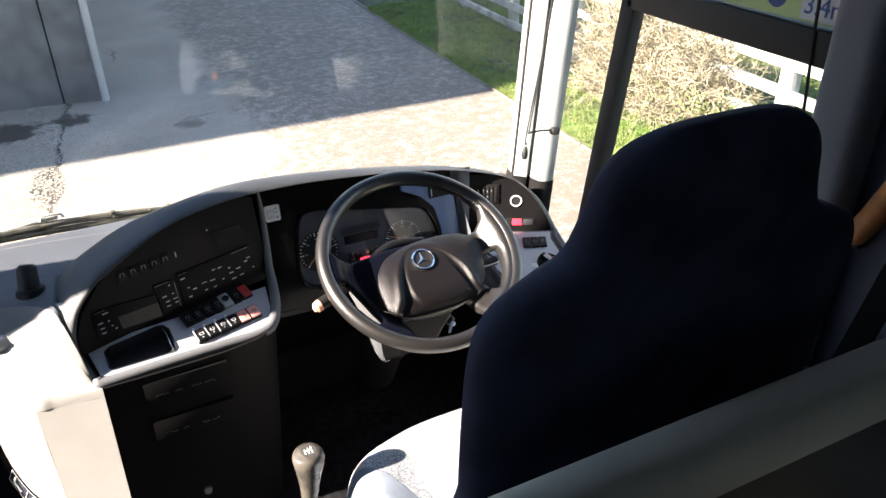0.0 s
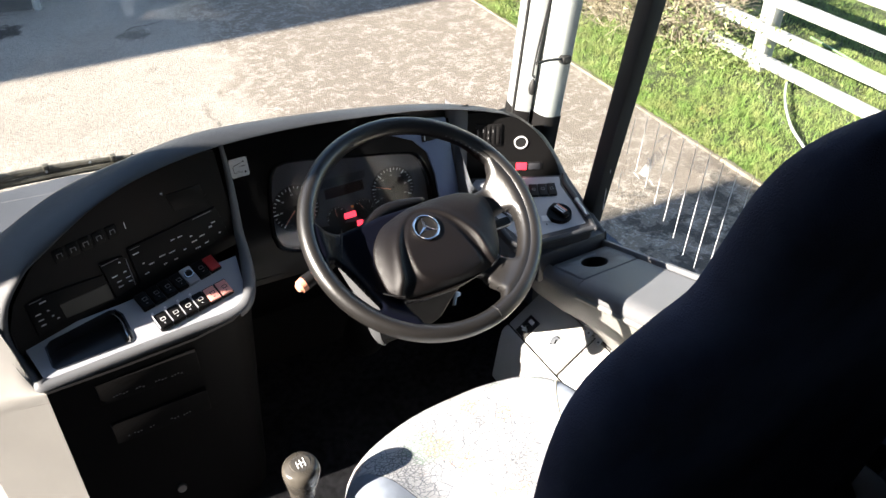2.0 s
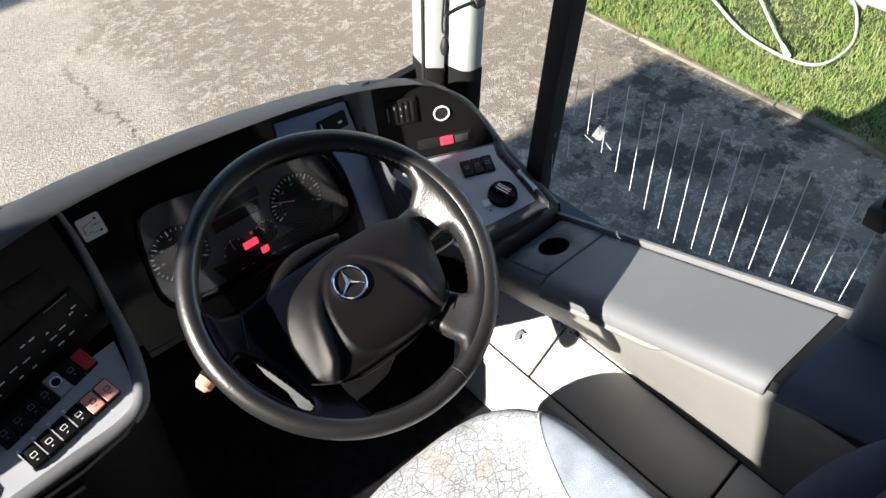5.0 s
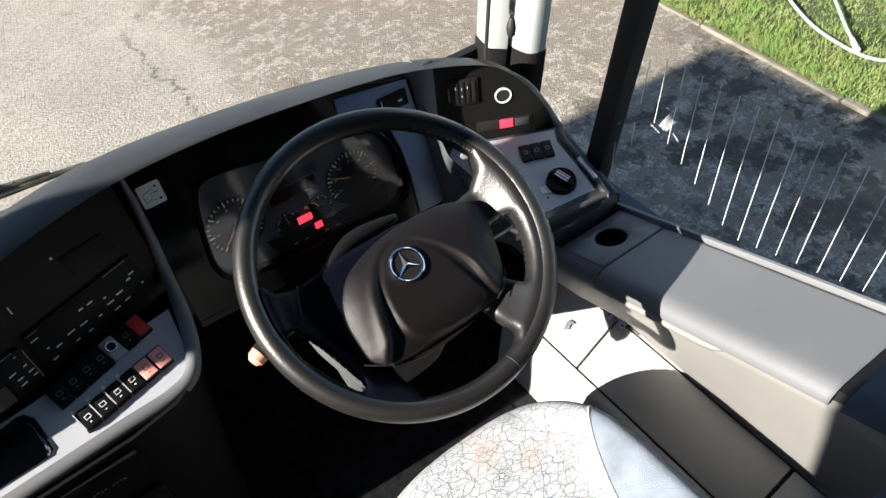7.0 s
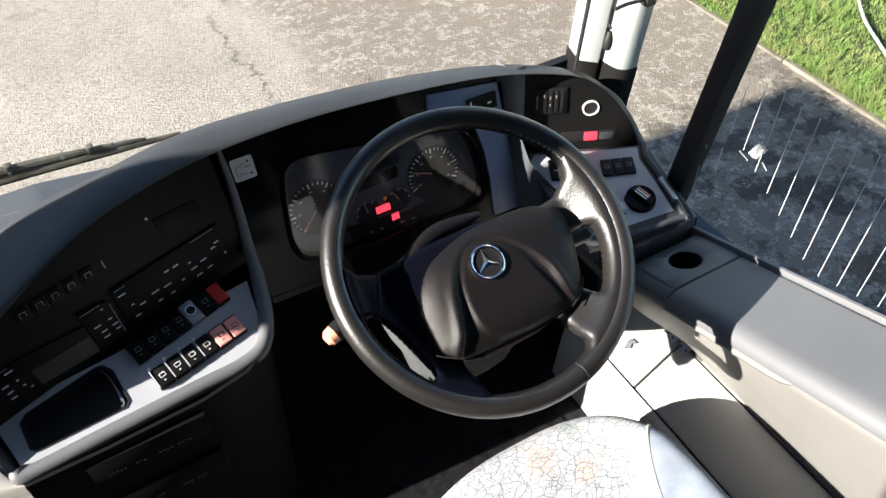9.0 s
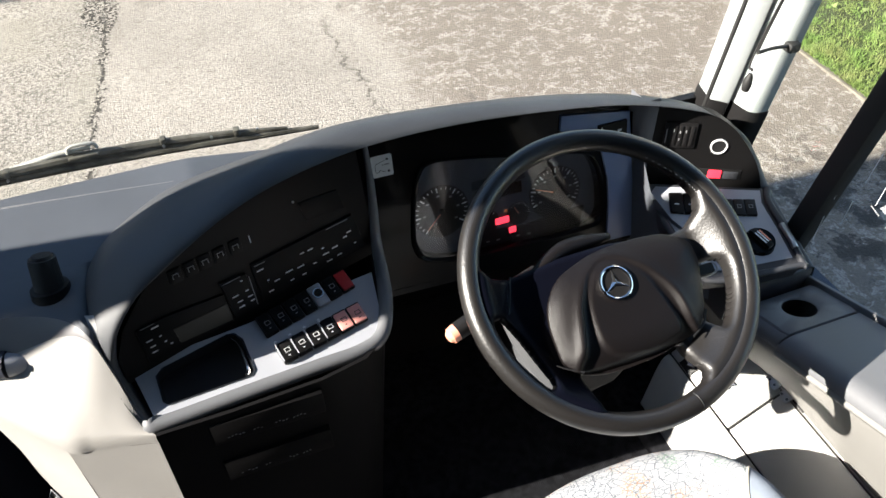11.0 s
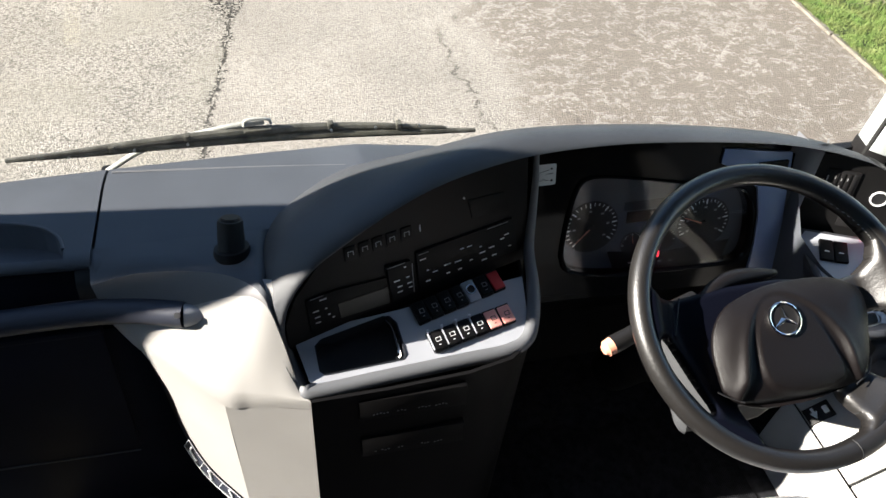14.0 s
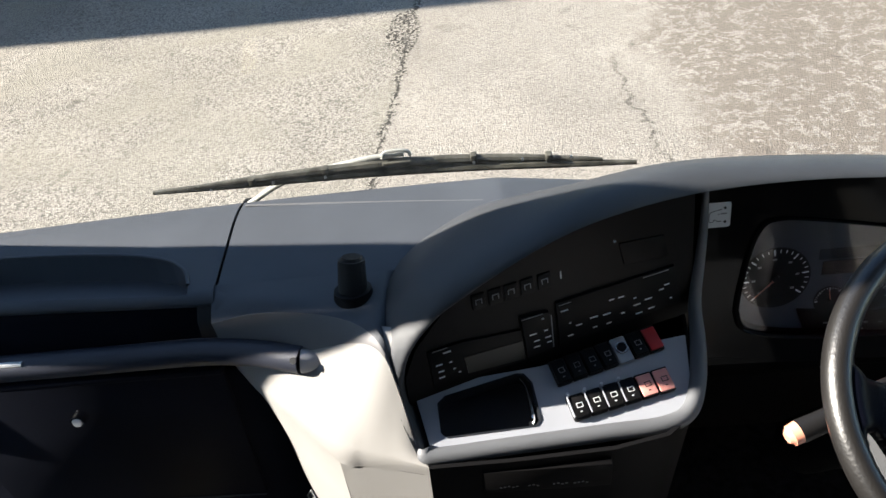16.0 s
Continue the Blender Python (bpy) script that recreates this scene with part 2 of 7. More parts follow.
def part(name, bm, mat, parent, label="", smooth=True, angle=40):
    ob = solid(name, bm, mat, smooth, angle)
    ob.parent = parent
    root = parent
    while root.parent:
        root = root.parent
    if root.type == "EMPTY" and parent is root:
        ob.matrix_parent_inverse = base_of(root)
    return tagged(ob, label)


def bm_box(x0, x1, y0, y1, z0, z1, bevel=0.0, seg=2, bm=None):
    bm = bm or bmesh.new()
    made = bmesh.ops.create_cube(bm, size=1, matrix=Matrix.LocRotScale(((x0 + x1) / 2, (y0 + y1) / 2, (z0 + z1) / 2), None, (x1 - x0, y1 - y0, z1 - z0)))
    if bevel:
        edges = list({e for v in made["verts"] for e in v.link_edges})
        bmesh.ops.bevel(bm, geom=edges, offset=bevel, segments=seg, affect="EDGES", profile=0.5)
    return bm


def placed(bm, m):
    bmesh.ops.transform(bm, matrix=m, verts=bm.verts)
    return bm


def bm_prism(outline, depth, m=None, bevel=0.0, seg=2):
    """A polygon (2D outline) pushed out along its own z by depth, then placed by m."""
    bm = bmesh.new()
    low = [bm.verts.new((x, y, 0)) for x, y in outline]
    face = bm.faces.new(low)
    out = bmesh.ops.extrude_face_region(bm, geom=[face])
    top = [g for g in out["geom"] if isinstance(g, bmesh.types.BMVert)]
    bmesh.ops.translate(bm, vec=(0, 0, depth), verts=top)
    if bevel:
        up = [e for e in bm.edges if all(abs(v.co.z - depth) < 1e-7 for v in e.verts)]
        bmesh.ops.bevel(bm, geom=up, offset=bevel, segments=seg, affect="EDGES", profile=0.5)
    return placed(bm, m) if m else bm


def round_rect(w, h, r, n=5, x0=0.0, y0=0.0):
    pts = []
    for cx, cy, a0 in ((w - r, r, -90), (w - r, h - r, 0), (r, h - r, 90), (r, r, 180)):
        pts += [(x0 + cx + r * math.cos(radians(a0 + 90 * k / n)), y0 + cy + r * math.sin(radians(a0 + 90 * k / n))) for k in range(n + 1)]
    return pts


def bm_rod(a, b, r0, r1=None, sides=16, bm=None, caps=True):
    bm = bm or bmesh.new()
    a, b = Vector(a), Vector(b)
    q = (b - a).to_track_quat("Z", "Y")
    bmesh.ops.create_cone(bm, cap_ends=caps, segments=sides, radius1=r0, radius2=r0 if r1 is None else r1, depth=(b - a).length,
                          matrix=Matrix.Translation((a + b) / 2) @ q.to_matrix().to_4x4())
    return bm


def spline(points, n):
    """n points along a smooth curve through the given ones."""
    p = [Vector(q) for q in points]
    p = [2 * p[0] - p[1]] + p + [2 * p[-1] - p[-2]]
    out = []
    for k in range(n):
        s = k / (n - 1) * (len(p) - 3)
        i = min(int(s), len(p) - 4)
        t = s - i
        a, b, c, d = p[i:i + 4]
        out.append(0.5 * (2 * b + (c - a) * t + (2 * a - 5 * b + 4 * c - d) * t * t + (3 * b - a - 3 * c + d) * t ** 3))
    return out


def bm_tube(points, radius, n=24, sides=12, bm=None):
    """A round tube along a smooth curve; radius may be a function of 0..1."""
    bm = bm or bmesh.new()
    path = spline(points, n) if n else [Vector(q) for q in points]
    rings, side = [], None
    for k, p in enumerate(path):
        d = (path[min(k + 1, len(path) - 1)] - path[max(k - 1, 0)]).normalized()
        side = (side - d * side.dot(d)).normalized() if side else d.orthogonal().normalized()
        up = d.cross(side)
        r = radius(k / (len(path) - 1)) if callable(radius) else radius
        rings.append([bm.verts.new(p + r * (math.cos(a) * side + math.sin(a) * up)) for a in (2 * math.pi * j / sides for j in range(sides))])
    for a, b in zip(rings, rings[1:]):
        for j in range(sides):
            bm.faces.new((a[j], a[(j + 1) % sides], b[(j + 1) % sides], b[j]))
    bm.faces.new(rings[0][::-1])
    bm.faces.new(rings[-1])
    return bm


def bm_loft(rows, closed=False, caps=False, bm=None):
    """A skin over rows of points, all of one length."""
    bm = bm or bmesh.new()
    v = [[bm.verts.new(p) for p in row] for row in rows]
    n = len(v[0])
    for a, b in zip(v, v[1:]):
        for j in range(n if closed else n - 1):
            k = (j + 1) % n
            bm.faces.new((a[j], a[k], b[k], b[j]))
    if caps:
        bm.faces.new(v[0][::-1])
        bm.faces.new(v[-1])
    return bm


def thicken(bm, amount):
    bmesh.ops.recalc_face_normals(bm, faces=bm.faces)
    bmesh.ops.solidify(bm, geom=bm.faces[:], thickness=amount)
    return bm


def frame_at(origin, u, v):
    """A pose whose x runs along u and whose y runs near v."""
    u = Vector(u).normalized()
    n = u.cross(Vector(v)).normalized()
    w = n.cross(u)
    m = Matrix((u, w, n)).transposed().to_4x4()
    return Matrix.Translation(origin) @ m

def smooth_outline(pts, n=64):
    return [(p.x, p.y) for p in spline([(*p, 0) for p in pts + pts[:1]], n + 1)[:-1]]


def polygon_depth(x, y, outline):
    """Distance to a closed outline, positive inside, for arrays of points."""
    px, py = np.array([q[0] for q in outline]), np.array([q[1] for q in outline])
    best, inside = np.full(x.shape, 9.0), np.zeros(x.shape, bool)
    for k in range(len(px)):
        ax, ay, bx, by = px[k - 1], py[k - 1], px[k], py[k]
        dx, dy = bx - ax, by - ay
        t = np.clip(((x - ax) * dx + (y - ay) * dy) / (dx * dx + dy * dy + 1e-12), 0, 1)
        best = np.minimum(best, np.hypot(x - ax - t * dx, y - ay - t * dy))
        inside ^= ((ay > y) != (by > y)) & (x < ax + (y - ay) * dx / (dy if abs(dy) > 1e-12 else 1e-12))
    return np.where(inside, best, -best)


def bm_moulded(half_size, step, depth, top, low, keep=None):
    """A moulded shell over a plane: depth(x, y) is positive inside its outline, top and low give its two faces."""
    n = int(2 * half_size / step) + 1
    x, y = np.meshgrid(np.linspace(-half_size, half_size, n), np.linspace(-half_size, half_size, n), indexing="ij")
    mx, my = (x[:-1, :-1] + x[1:, 1:]) / 2, (y[:-1, :-1] + y[1:, 1:]) / 2
    used = depth(mx, my) > 0
    if keep:
        used &= keep(mx, my)
    e = 1e-4
    for _ in range(2):
        d = depth(x, y)
        gx, gy = (depth(x + e, y) - d) / e, (depth(x, y + e) - d) / e
        move = np.where((d < 0.4 * step) & (d > -1.5 * step), d, 0.0)
        x, y = x - move * gx, y - move * gy
    d = np.maximum(depth(x, y), 0.0)
    zt, zl = top(x, y, d), low(x, y, d)
    bm, made = bmesh.new(), {}

    def vert(i, j, up):
        if (i, j, up) not in made:
            made[i, j, up] = bm.verts.new((x[i, j], y[i, j], (zt if up else zl)[i, j]))
        return made[i, j, up]

    for i, j in zip(*np.nonzero(used)):
        ring = ((i, j), (i + 1, j), (i + 1, j + 1), (i, j + 1))
        bm.faces.new([vert(*c, True) for c in ring])
        bm.faces.new([vert(*c, False) for c in ring[::-1]])
        for c, o, (di, dj) in ((ring[0], ring[1], (0, -1)), (ring[1], ring[2], (1, 0)), (ring[2], ring[3], (0, 1)), (ring[3], ring[0], (-1, 0))):
            a, b = i + di, j + dj
            if not (0 <= a < n - 1 and 0 <= b < n - 1 and used[a, b]):
                bm.faces.new((vert(*o, True), vert(*c, True), vert(*c, False), vert(*o, False)))
    return bm


def soft_step(v):
    v = np.clip(v, 0, 1)
    return v * v * (3 - 2 * v)


# ---- coach shell ----
FLOOR_Z, ROOF_Z, LEFT_X, RIGHT_X = 0.84, 2.92, -1.27, 1.16


def structure(name, bm, mat, label, smooth=False):
    return tagged(solid(name, bm, mat, smooth), label, "", "", "structure")


structure("floor", bm_box(-0.66, 1.1, -2.6, 1.95, 0.78, FLOOR_Z), CARPET, "dark ribbed carpet on the cab floor")
structure("ceiling", bm_box(LEFT_X, RIGHT_X, -2.6, 1.62, ROOF_Z, ROOF_Z + 0.06), BLUE_LINING, "dark lining of the coach roof")
structure("wall_back", bm_box(LEFT_X, RIGHT_X, -2.66, -2.6, 0.3, ROOF_Z), BLUE_LINING, "dark lining behind the cab")
structure("wall_left", bm_box(LEFT_X - 0.05, LEFT_X, -2.6, 0.40, 0.3, 1.75), BLUE_LINING, "dark lining below the coach side windows")
structure("side_glazing", bm_box(LEFT_X - 0.03, LEFT_X - 0.022, -2.6, 0.40, 1.75, 2.78), TINTED, "dark tinted coach side window")
structure("wall_left_header", bm_box(LEFT_X - 0.05, LEFT_X, -2.6, 1.62, 2.78, ROOF_Z), BLUE_LINING, "lining over the door and side windows")
DOOR_EDGE = [(0.30, 1.68), (0.90, 1.66), (1.40, 1.63), (1.72, 1.610), (1.80, 1.606), (1.87, 1.604), (2.10, 1.580), (2.16, 1.564), (2.26, 1.538), (2.50, 1.498), (2.90, 1.430)]      # z, y of the leaning shut line, shaped to cast the shadow edge on the console
ACROSS = Matrix(((0, 0, 1, 0), (1, 0, 0, 0), (0, 1, 0, 0), (0, 0, 0, 1)))
structure("pillar_left_front", bm_prism([(y + 0.045, z) for z, y in DOOR_EDGE] + [(1.625, 2.90), (1.77, 2.05), (1.79, 1.86), (1.82, 1.70), (1.85, 0.30)], 0.05, Matrix.Translation((LEFT_X - 0.05, 0, 0)) @ ACROSS), BLACK_SATIN,
          "dark leaning front pillar beside the door")
structure("pillar_seal", bm_tube([(LEFT_X + 0.002, y + 0.085, z) for z, y in DOOR_EDGE], 0.005, 30, 8), BEIGE_SEAL, "thin pale seal along the door pillar")
structure("pillar_left_rear", bm_box(LEFT_X - 0.05, LEFT_X, 0.40, 0.90, 0.2, ROOF_Z, 0.015), BLUE_LINING, "lined pillar behind the door")
# runs on to y 2.02 to block a sliver of sun on the ground
structure("wall_right", bm_box(1.13, 1.18, -2.6, 2.02, 0.3, 1.20), BLUE_LINING, "outer wall under the driver's window")
structure("wall_right_rear", bm_box(1.13, 1.18, -2.6, 0.80, 1.20, ROOF_Z), BLUE_LINING, "dark blue lining behind the driver's window")
structure("wall_right_header", bm_box(1.13, 1.18, 0.80, 1.62, 2.72, ROOF_Z), BLUE_LINING, "lining over the driver's window")
structure("wall_front", bm_box(LEFT_X, 1.16, 1.97, 2.02, 0.25, 1.16), BLACK_SATIN, "front panel under the windscreen")
# unseen corner, added to stop sun slipping past the pillar
structure("corner_left", bm_box(LEFT_X - 0.05, LEFT_X, 1.851, 2.02, 0.30, 1.38), BLACK_SATIN, "unseen body corner added to block stray sun")
structure("nose", bm_prism([(2.02, 0.25), (2.26, 0.28), (2.28, 0.62), (2.18, 0.95), (2.02, 1.10)], 2.4,
                           Matrix(((0, 0, 1, -1.24), (1, 0, 0, 0), (0, 1, 0, 0), (0, 0, 0, 1)))), WHITE_PAINT, "white front panel and bumper of the coach")


def screen_y(x, z):
    """The windscreen: raked, and bowed back to the pillars."""
    return 1.925 - 0.13 * (abs(x + 0.06) / 1.16) ** 3 - 0.2 * (z - 1.42)


rows = [[(x, screen_y(x, z), z) for x in np.linspace(LEFT_X + 0.02, 1.10, 25)] for z in np.linspace(1.36, 2.86, 16)]
screen = structure("windscreen", thicken(bm_loft(rows), 0.006), SCREEN_GLASS, "clear laminated windscreen", True)
screen.visible_shadow = False

# driver's window: pane, frame, sill, heating wires
SILL = lambda y: 1.247 - 0.326 * (y - 1.392)
window = thing("window_1", (1.13, 1.1, 1.2), "driver's side window with black frame and heating wires", "window", kind="structure")
pane = part("pane", bm_prism([(0.79, 1.40), (1.70, 1.10), (1.66, 2.72), (0.79, 2.72)], 0.005, Matrix(((0, 0, 1, 1.117), (1, 0, 0, 0), (0, 1, 0, 0), (0, 0, 0, 1)))), GLASS, window)
pane.visible_shadow = False


def window_bar(name, y0, z0, y1, z1, wide, deep=0.04, x=1.115):
    a, b = Vector((x, y0, z0)), Vector((x, y1, z1))
    d = (b - a).normalized()
    side = d.cross(Vector((1, 0, 0)))
    m = Matrix((Vector((1, 0, 0)), side, d)).transposed().to_4x4()
    return part(name, placed(bm_box(-deep / 2, deep / 2, -wide / 2, wide / 2, 0, (b - a).length, 0.008), Matrix.Translation(a) @ m), RUBBER, window, "black window rubber")


window_bar("upright", 1.463, 1.22, 1.336, 2.03, 0.045)
window_bar("crossbar", 1.345, 2.032, 0.80, 2.028, 0.062)
window_bar("upright", 1.345, 2.05, 1.26, 2.72, 0.05)
part("sill", bm_loft([[(x, y, SILL(y) + dz) for x, dz in ((1.088, -0.03), (1.088, 0.006), (1.090, 0.009), (1.096, 0.009), (1.098, -0.03))] for y in (1.62, 1.2, 0.79)]), PALE_GREY, window, "thin pale strip along the sill")
for k in range(16):
    y = 1.361 - 0.0353 * k
    low, high = (1.34 + 0.66 * (y - 1.128) if y > 1.12 else 1.34 + 0.29 * (1.128 - y)), 1.607 if k > 0 else 1.586
    part("heating_wire", bm_rod((1.1145, y + 0.004, low), (1.1145, y - 0.004, high), 0.00068, sides=6), WHITE_INK, window, "thin white heating wire")

for y, low, high in ((1.372, 1.391, 1.447), (1.406, 1.423, 1.460), (1.412, 1.317, 1.378)):
    part("heating_wire", bm_rod((1.1145, y + 0.002, low), (1.1145, y, high), 0.00068, sides=6), WHITE_INK, window, "thin white heating wire")
for film_, corners in ((SMEAR_THIN, [(1.321, 1.470), (1.309, 1.4665), (1.301, 1.4690), (1.265, 1.538), (1.273, 1.5425), (1.283, 1.544), (1.300, 1.512)]), (SMEAR, [(1.280, 1.5545), (1.2745, 1.5525), (1.258, 1.5405), (1.2645, 1.5415)]), (SMEAR, [(1.3855, 1.4125), (1.368, 1.4065), (1.350, 1.3990), (1.367, 1.4040)]),
                       (SMEAR_THIN, [(1.3384, 1.4640), (1.3164, 1.4570), (1.3174, 1.4545), (1.3384, 1.4610)]), (SMEAR_THIN, [(1.288, 1.5640), (1.2655, 1.5920), (1.2620, 1.5885), (1.2835, 1.5610)]), (SMEAR_THIN, [(1.2892, 1.4730), (1.2746, 1.4635), (1.2750, 1.4600), (1.2886, 1.4690)]), (SMEAR_THIN, [(1.313, 1.5135), (1.2905, 1.5185), (1.2895, 1.5145), (1.302, 1.5110)])):
    smear = part("smear", bm_prism(corners[::-1], 0.0004, Matrix.Translation((1.1165, 0, 0)) @ ACROSS), film_, window, "whitish smear on the glass", smooth=False)
    smear.visible_shadow = False

# front pillar on the driver's side
section = [(1.085, 1.80), (1.073, 1.748), (1.0745, 1.741), (1.080, 1.735), (1.097, 1.7165), (1.1005, 1.716), (1.102, 1.722), (1.1035, 1.738), (1.110, 1.738), (1.1115, 1.705), (1.1135, 1.690), (1.117, 1.676), (1.124, 1.667), (1.134, 1.6625), (1.155, 1.661), (1.175, 1.70), (1.175, 1.80)]
lean = lambda z: (-0.03 * (z - 1.45), -0.17 * (z - 1.45))
structure("pillar_right_front", bm_loft([[(x + lean(z)[0], y + lean(z)[1], z) for x, y in section] for z in (1.18, 1.6, 2.1, 2.88)], closed=True, caps=True), WHITE_PAINT,
          "white painted windscreen pillar with a folded edge", True)
structure("pillar_foot", bm_loft([[(1.12 + (x - 1.12) * 1.04 + lean(z)[0], 1.72 + (y - 1.72) * 1.04 + lean(z)[1], z) for x, y in section] for z in (1.18, 1.448)], closed=True, caps=True), BLACK_SATIN,
          "black lower end of the windscreen pillar", True)

structure("pillar_rubber", bm_tube([(1.073 + lean(z)[0], 1.751 + lean(z)[1], z) for z in (1.40, 1.8, 2.3, 2.86)], 0.005, 14, 8), RUBBER, "black screen rubber along the pillar")
cord = thing("blind_cord", (1.06, 1.62, 1.55), "black blind cord with a small plastic toggle on the pillar", "blind cord")
part("cord", bm_tube([(1.035, 1.49, 2.4), (1.045, 1.55, 2.0), (1.03, 1.615, 1.64), (1.02, 1.60, 1.605)], 0.0022, 20, 6), RUBBER, cord)
part("cord", bm_tube([(1.06, 1.50, 2.4), (1.055, 1.56, 2.0), (1.04, 1.615, 1.66), (1.035, 1.612, 1.633)], 0.0022, 20, 6), RUBBER, cord)
part("toggle", bm_tube([(1.016, 1.597, 1.602), (1.014, 1.597, 1.585), (1.014, 1.597, 1.568)], lambda s: 0.004 + 0.005 * math.sin(s * 2.6), 8, 10), RUBBER, cord)
part("clip_arm", bm_tube([(1.033, 1.612, 1.633), (1.075, 1.622, 1.628), (1.135, 1.633, 1.616)], 0.0035, 10, 8), RUBBER, cord)
part("clip", bm_box(1.117, 1.141, 1.62, 1.642, 1.606, 1.626, 0.004), RUBBER, cord)

# door side: door with glass, step well
door = thing("door_1", (LEFT_X, 1.1, 0.35), "closed glazed passenger door with dark frame", "door", kind="structure")
dx0, dx1 = LEFT_X - 0.045, LEFT_X - 0.005
part("stile", bm_prism([(y, z) for z, y in DOOR_EDGE] + [(y + 0.04, z) for z, y in DOOR_EDGE[::-1]], 0.04, Matrix.Translation((dx0, 0, 0)) @ ACROSS), BLACK_SATIN, door)
for name, box in (("stile", (0.90, 0.935, 0.32, 2.78)), ("rail", (0.935, 1.67, 0.30, 0.42)), ("rail", (0.935, 1.44, 2.70, 2.78))):
    part(name, bm_box(dx0, dx1, *box, 0.01), BLACK_SATIN, door)
for z0, z1 in ((0.42, 2.70),):
    p = part("pane", bm_prism([(0.935, z0), (1.675, z0), (1.655, 1.40), (1.622, 1.75), (1.56, 2.10), (1.455, z1), (0.935, z1)], 0.006, Matrix.Translation((LEFT_X - 0.028, 0, 0)) @ ACROSS), GLASS, door, smooth=False)
    p.visible_shadow = False
structure("step", bm_box(LEFT_X, -0.66, 0.5, 1.60, 0.30, 0.48), RUBBER, "dark rubber entrance step")
structure("step_riser", bm_box(-0.672, -0.66, 0.5, 1.60, 0.48, 0.78), BLACK_SATIN, "dark riser of the entrance step")
structure("step_edge", bm_box(-0.672, -0.632, 0.2, 1.612, FLOOR_Z + 0.001, FLOOR_Z + 0.013, 0.004), BEIGE_STEEL, "worn yellow nosing along the step")
structure("step_trim", bm_box(-0.631, -0.616, 0.2, 1.612, FLOOR_Z + 0.001, FLOOR_Z + 0.011, 0.003), PALE_GREY, "bright metal strip beside the step nosing")
structure("side_floor", bm_box(LEFT_X, -0.66, -2.6, 0.5, 0.78, FLOOR_Z), CARPET, "dark carpet of the gangway")

# ribs of the floor matting by the pedals
ribs = bmesh.new()
for k in range(150):
    x = 0.14 + 0.0044 * k
    bm_box(x, x + 0.0022, 0.55, 1.60, FLOOR_Z, FLOOR_Z + 0.003, bm=ribs)
for k in range(60):
    x = -0.612 + 0.0056 * k
    bm_box(x, x + 0.0026, 0.9, 1.64, FLOOR_Z, FLOOR_Z + 0.004, bm=ribs)
tagged(solid("matting_ribs", ribs, CARPET, False), "fine ribs of the dark rubber matting", "floor matting", kind="stuff")

# ---- dashboard, passenger side ----
dashboard = thing("dashboard", (-0.3, 1.75, 1.36), "blue-grey moulded plastic dashboard top with a panel gap", "dashboard")


def dash_profile(x):
    back = 1.888 - 0.065 * (abs(x + 0.06) / 1.16) ** 2
    dip = 0.13 * max(0.0, x - 0.02)
    prof = [(back + 0.004, 1.40), (back, 1.47), (back - 0.006, 1.490), (back - 0.03, 1.501), (1.80, 1.507), (1.72, 1.504), (1.655, 1.50), (1.625, 1.494), (1.607, 1.478), (1.60, 1.45), (1.598, 1.40)]
    return [(y, z - dip) for y, z in prof]


def dash_profile_left(x):
    """The top only: a rounded lip, with a black recess below it."""
    front = 1.621 + 0.056 * (-0.421 - x)
    return dash_profile(x)[:6] + [(front + 0.03, 1.502), (front + 0.009, 1.498), (front, 1.488), (front + 0.004, 1.478)]


def dash_profile_right(x):
    """Beside the hood the front edge draws back behind the console face."""
    clear = 1.598 + 0.16 * min(1.0, max(0.0, (x + 0.03) / 0.08))
    return [(max(y, clear + 0.002 * k), z) for k, (y, z) in enumerate(dash_profile(x)[::-1])][::-1]


def tray_depth(x, y):
    """The shell-shaped tray in the dash top: arched at the back, straight in front."""
    back = float(np.interp(x, (-0.897, -0.885, -0.86, -0.832, -0.76, -0.685, -0.60, -0.549, -0.515, -0.494, -0.482, -0.474), (1.690, 1.724, 1.745, 1.754, 1.752, 1.746, 1.735, 1.723, 1.709, 1.692, 1.675, 1.648)))
    front = 1.634 + 0.066 * (-0.471 - x)
    inside = min(x + 0.897, -0.474 - x, (y - front) * 1.6, back - y)
    return (0.022 + 0.026 * min(1.0, max(0.0, (y - front) / 0.09))) * max(0.0, min(1.0, inside / 0.008)) ** 0.8


def dash_piece(x0, x1, n, profile=dash_profile, fine=90):
    rows = []
    for x in np.linspace(x0, x1, n):
        prof = spline([(0, *p) for p in profile(x)], fine)
        rows.append([(x, p.y, p.z - (tray_depth(x, p.y) if p.z > 1.46 else 0)) for p in prof])
    return bm_loft(rows)


part("dash_panel", thicken(dash_piece(-1.24, -0.9375, 30, dash_profile_left), 0.006), DASH, dashboard, "outer dash panel")
part("dash_panel", thicken(dash_piece(-0.9325, -0.4325, 300, dash_profile_left, 260), 0.003), DASH, dashboard, "lift-out dash panel with an arched tray")
part("gap_filler", bm_loft([[(x, y, z - 0.012) for y, z in dash_profile_left(x)[1:]] for x in (-0.96, -0.91)]), PIT, dashboard, "dark gap between the panels")
part("recess", bm_loft([[(x, 1.630 + 0.056 * (-0.421 - x), 1.484), (x, 1.645, 1.46), (x, 1.640, 1.395)] for x in (-1.24, -0.8, -0.43)]), LOCKER, dashboard, "black recess under the dash lip", smooth=False)
part("dash_panel", thicken(dash_piece(-0.4275, 0.32, 90, dash_profile_right), 0.006), DASH, dashboard)
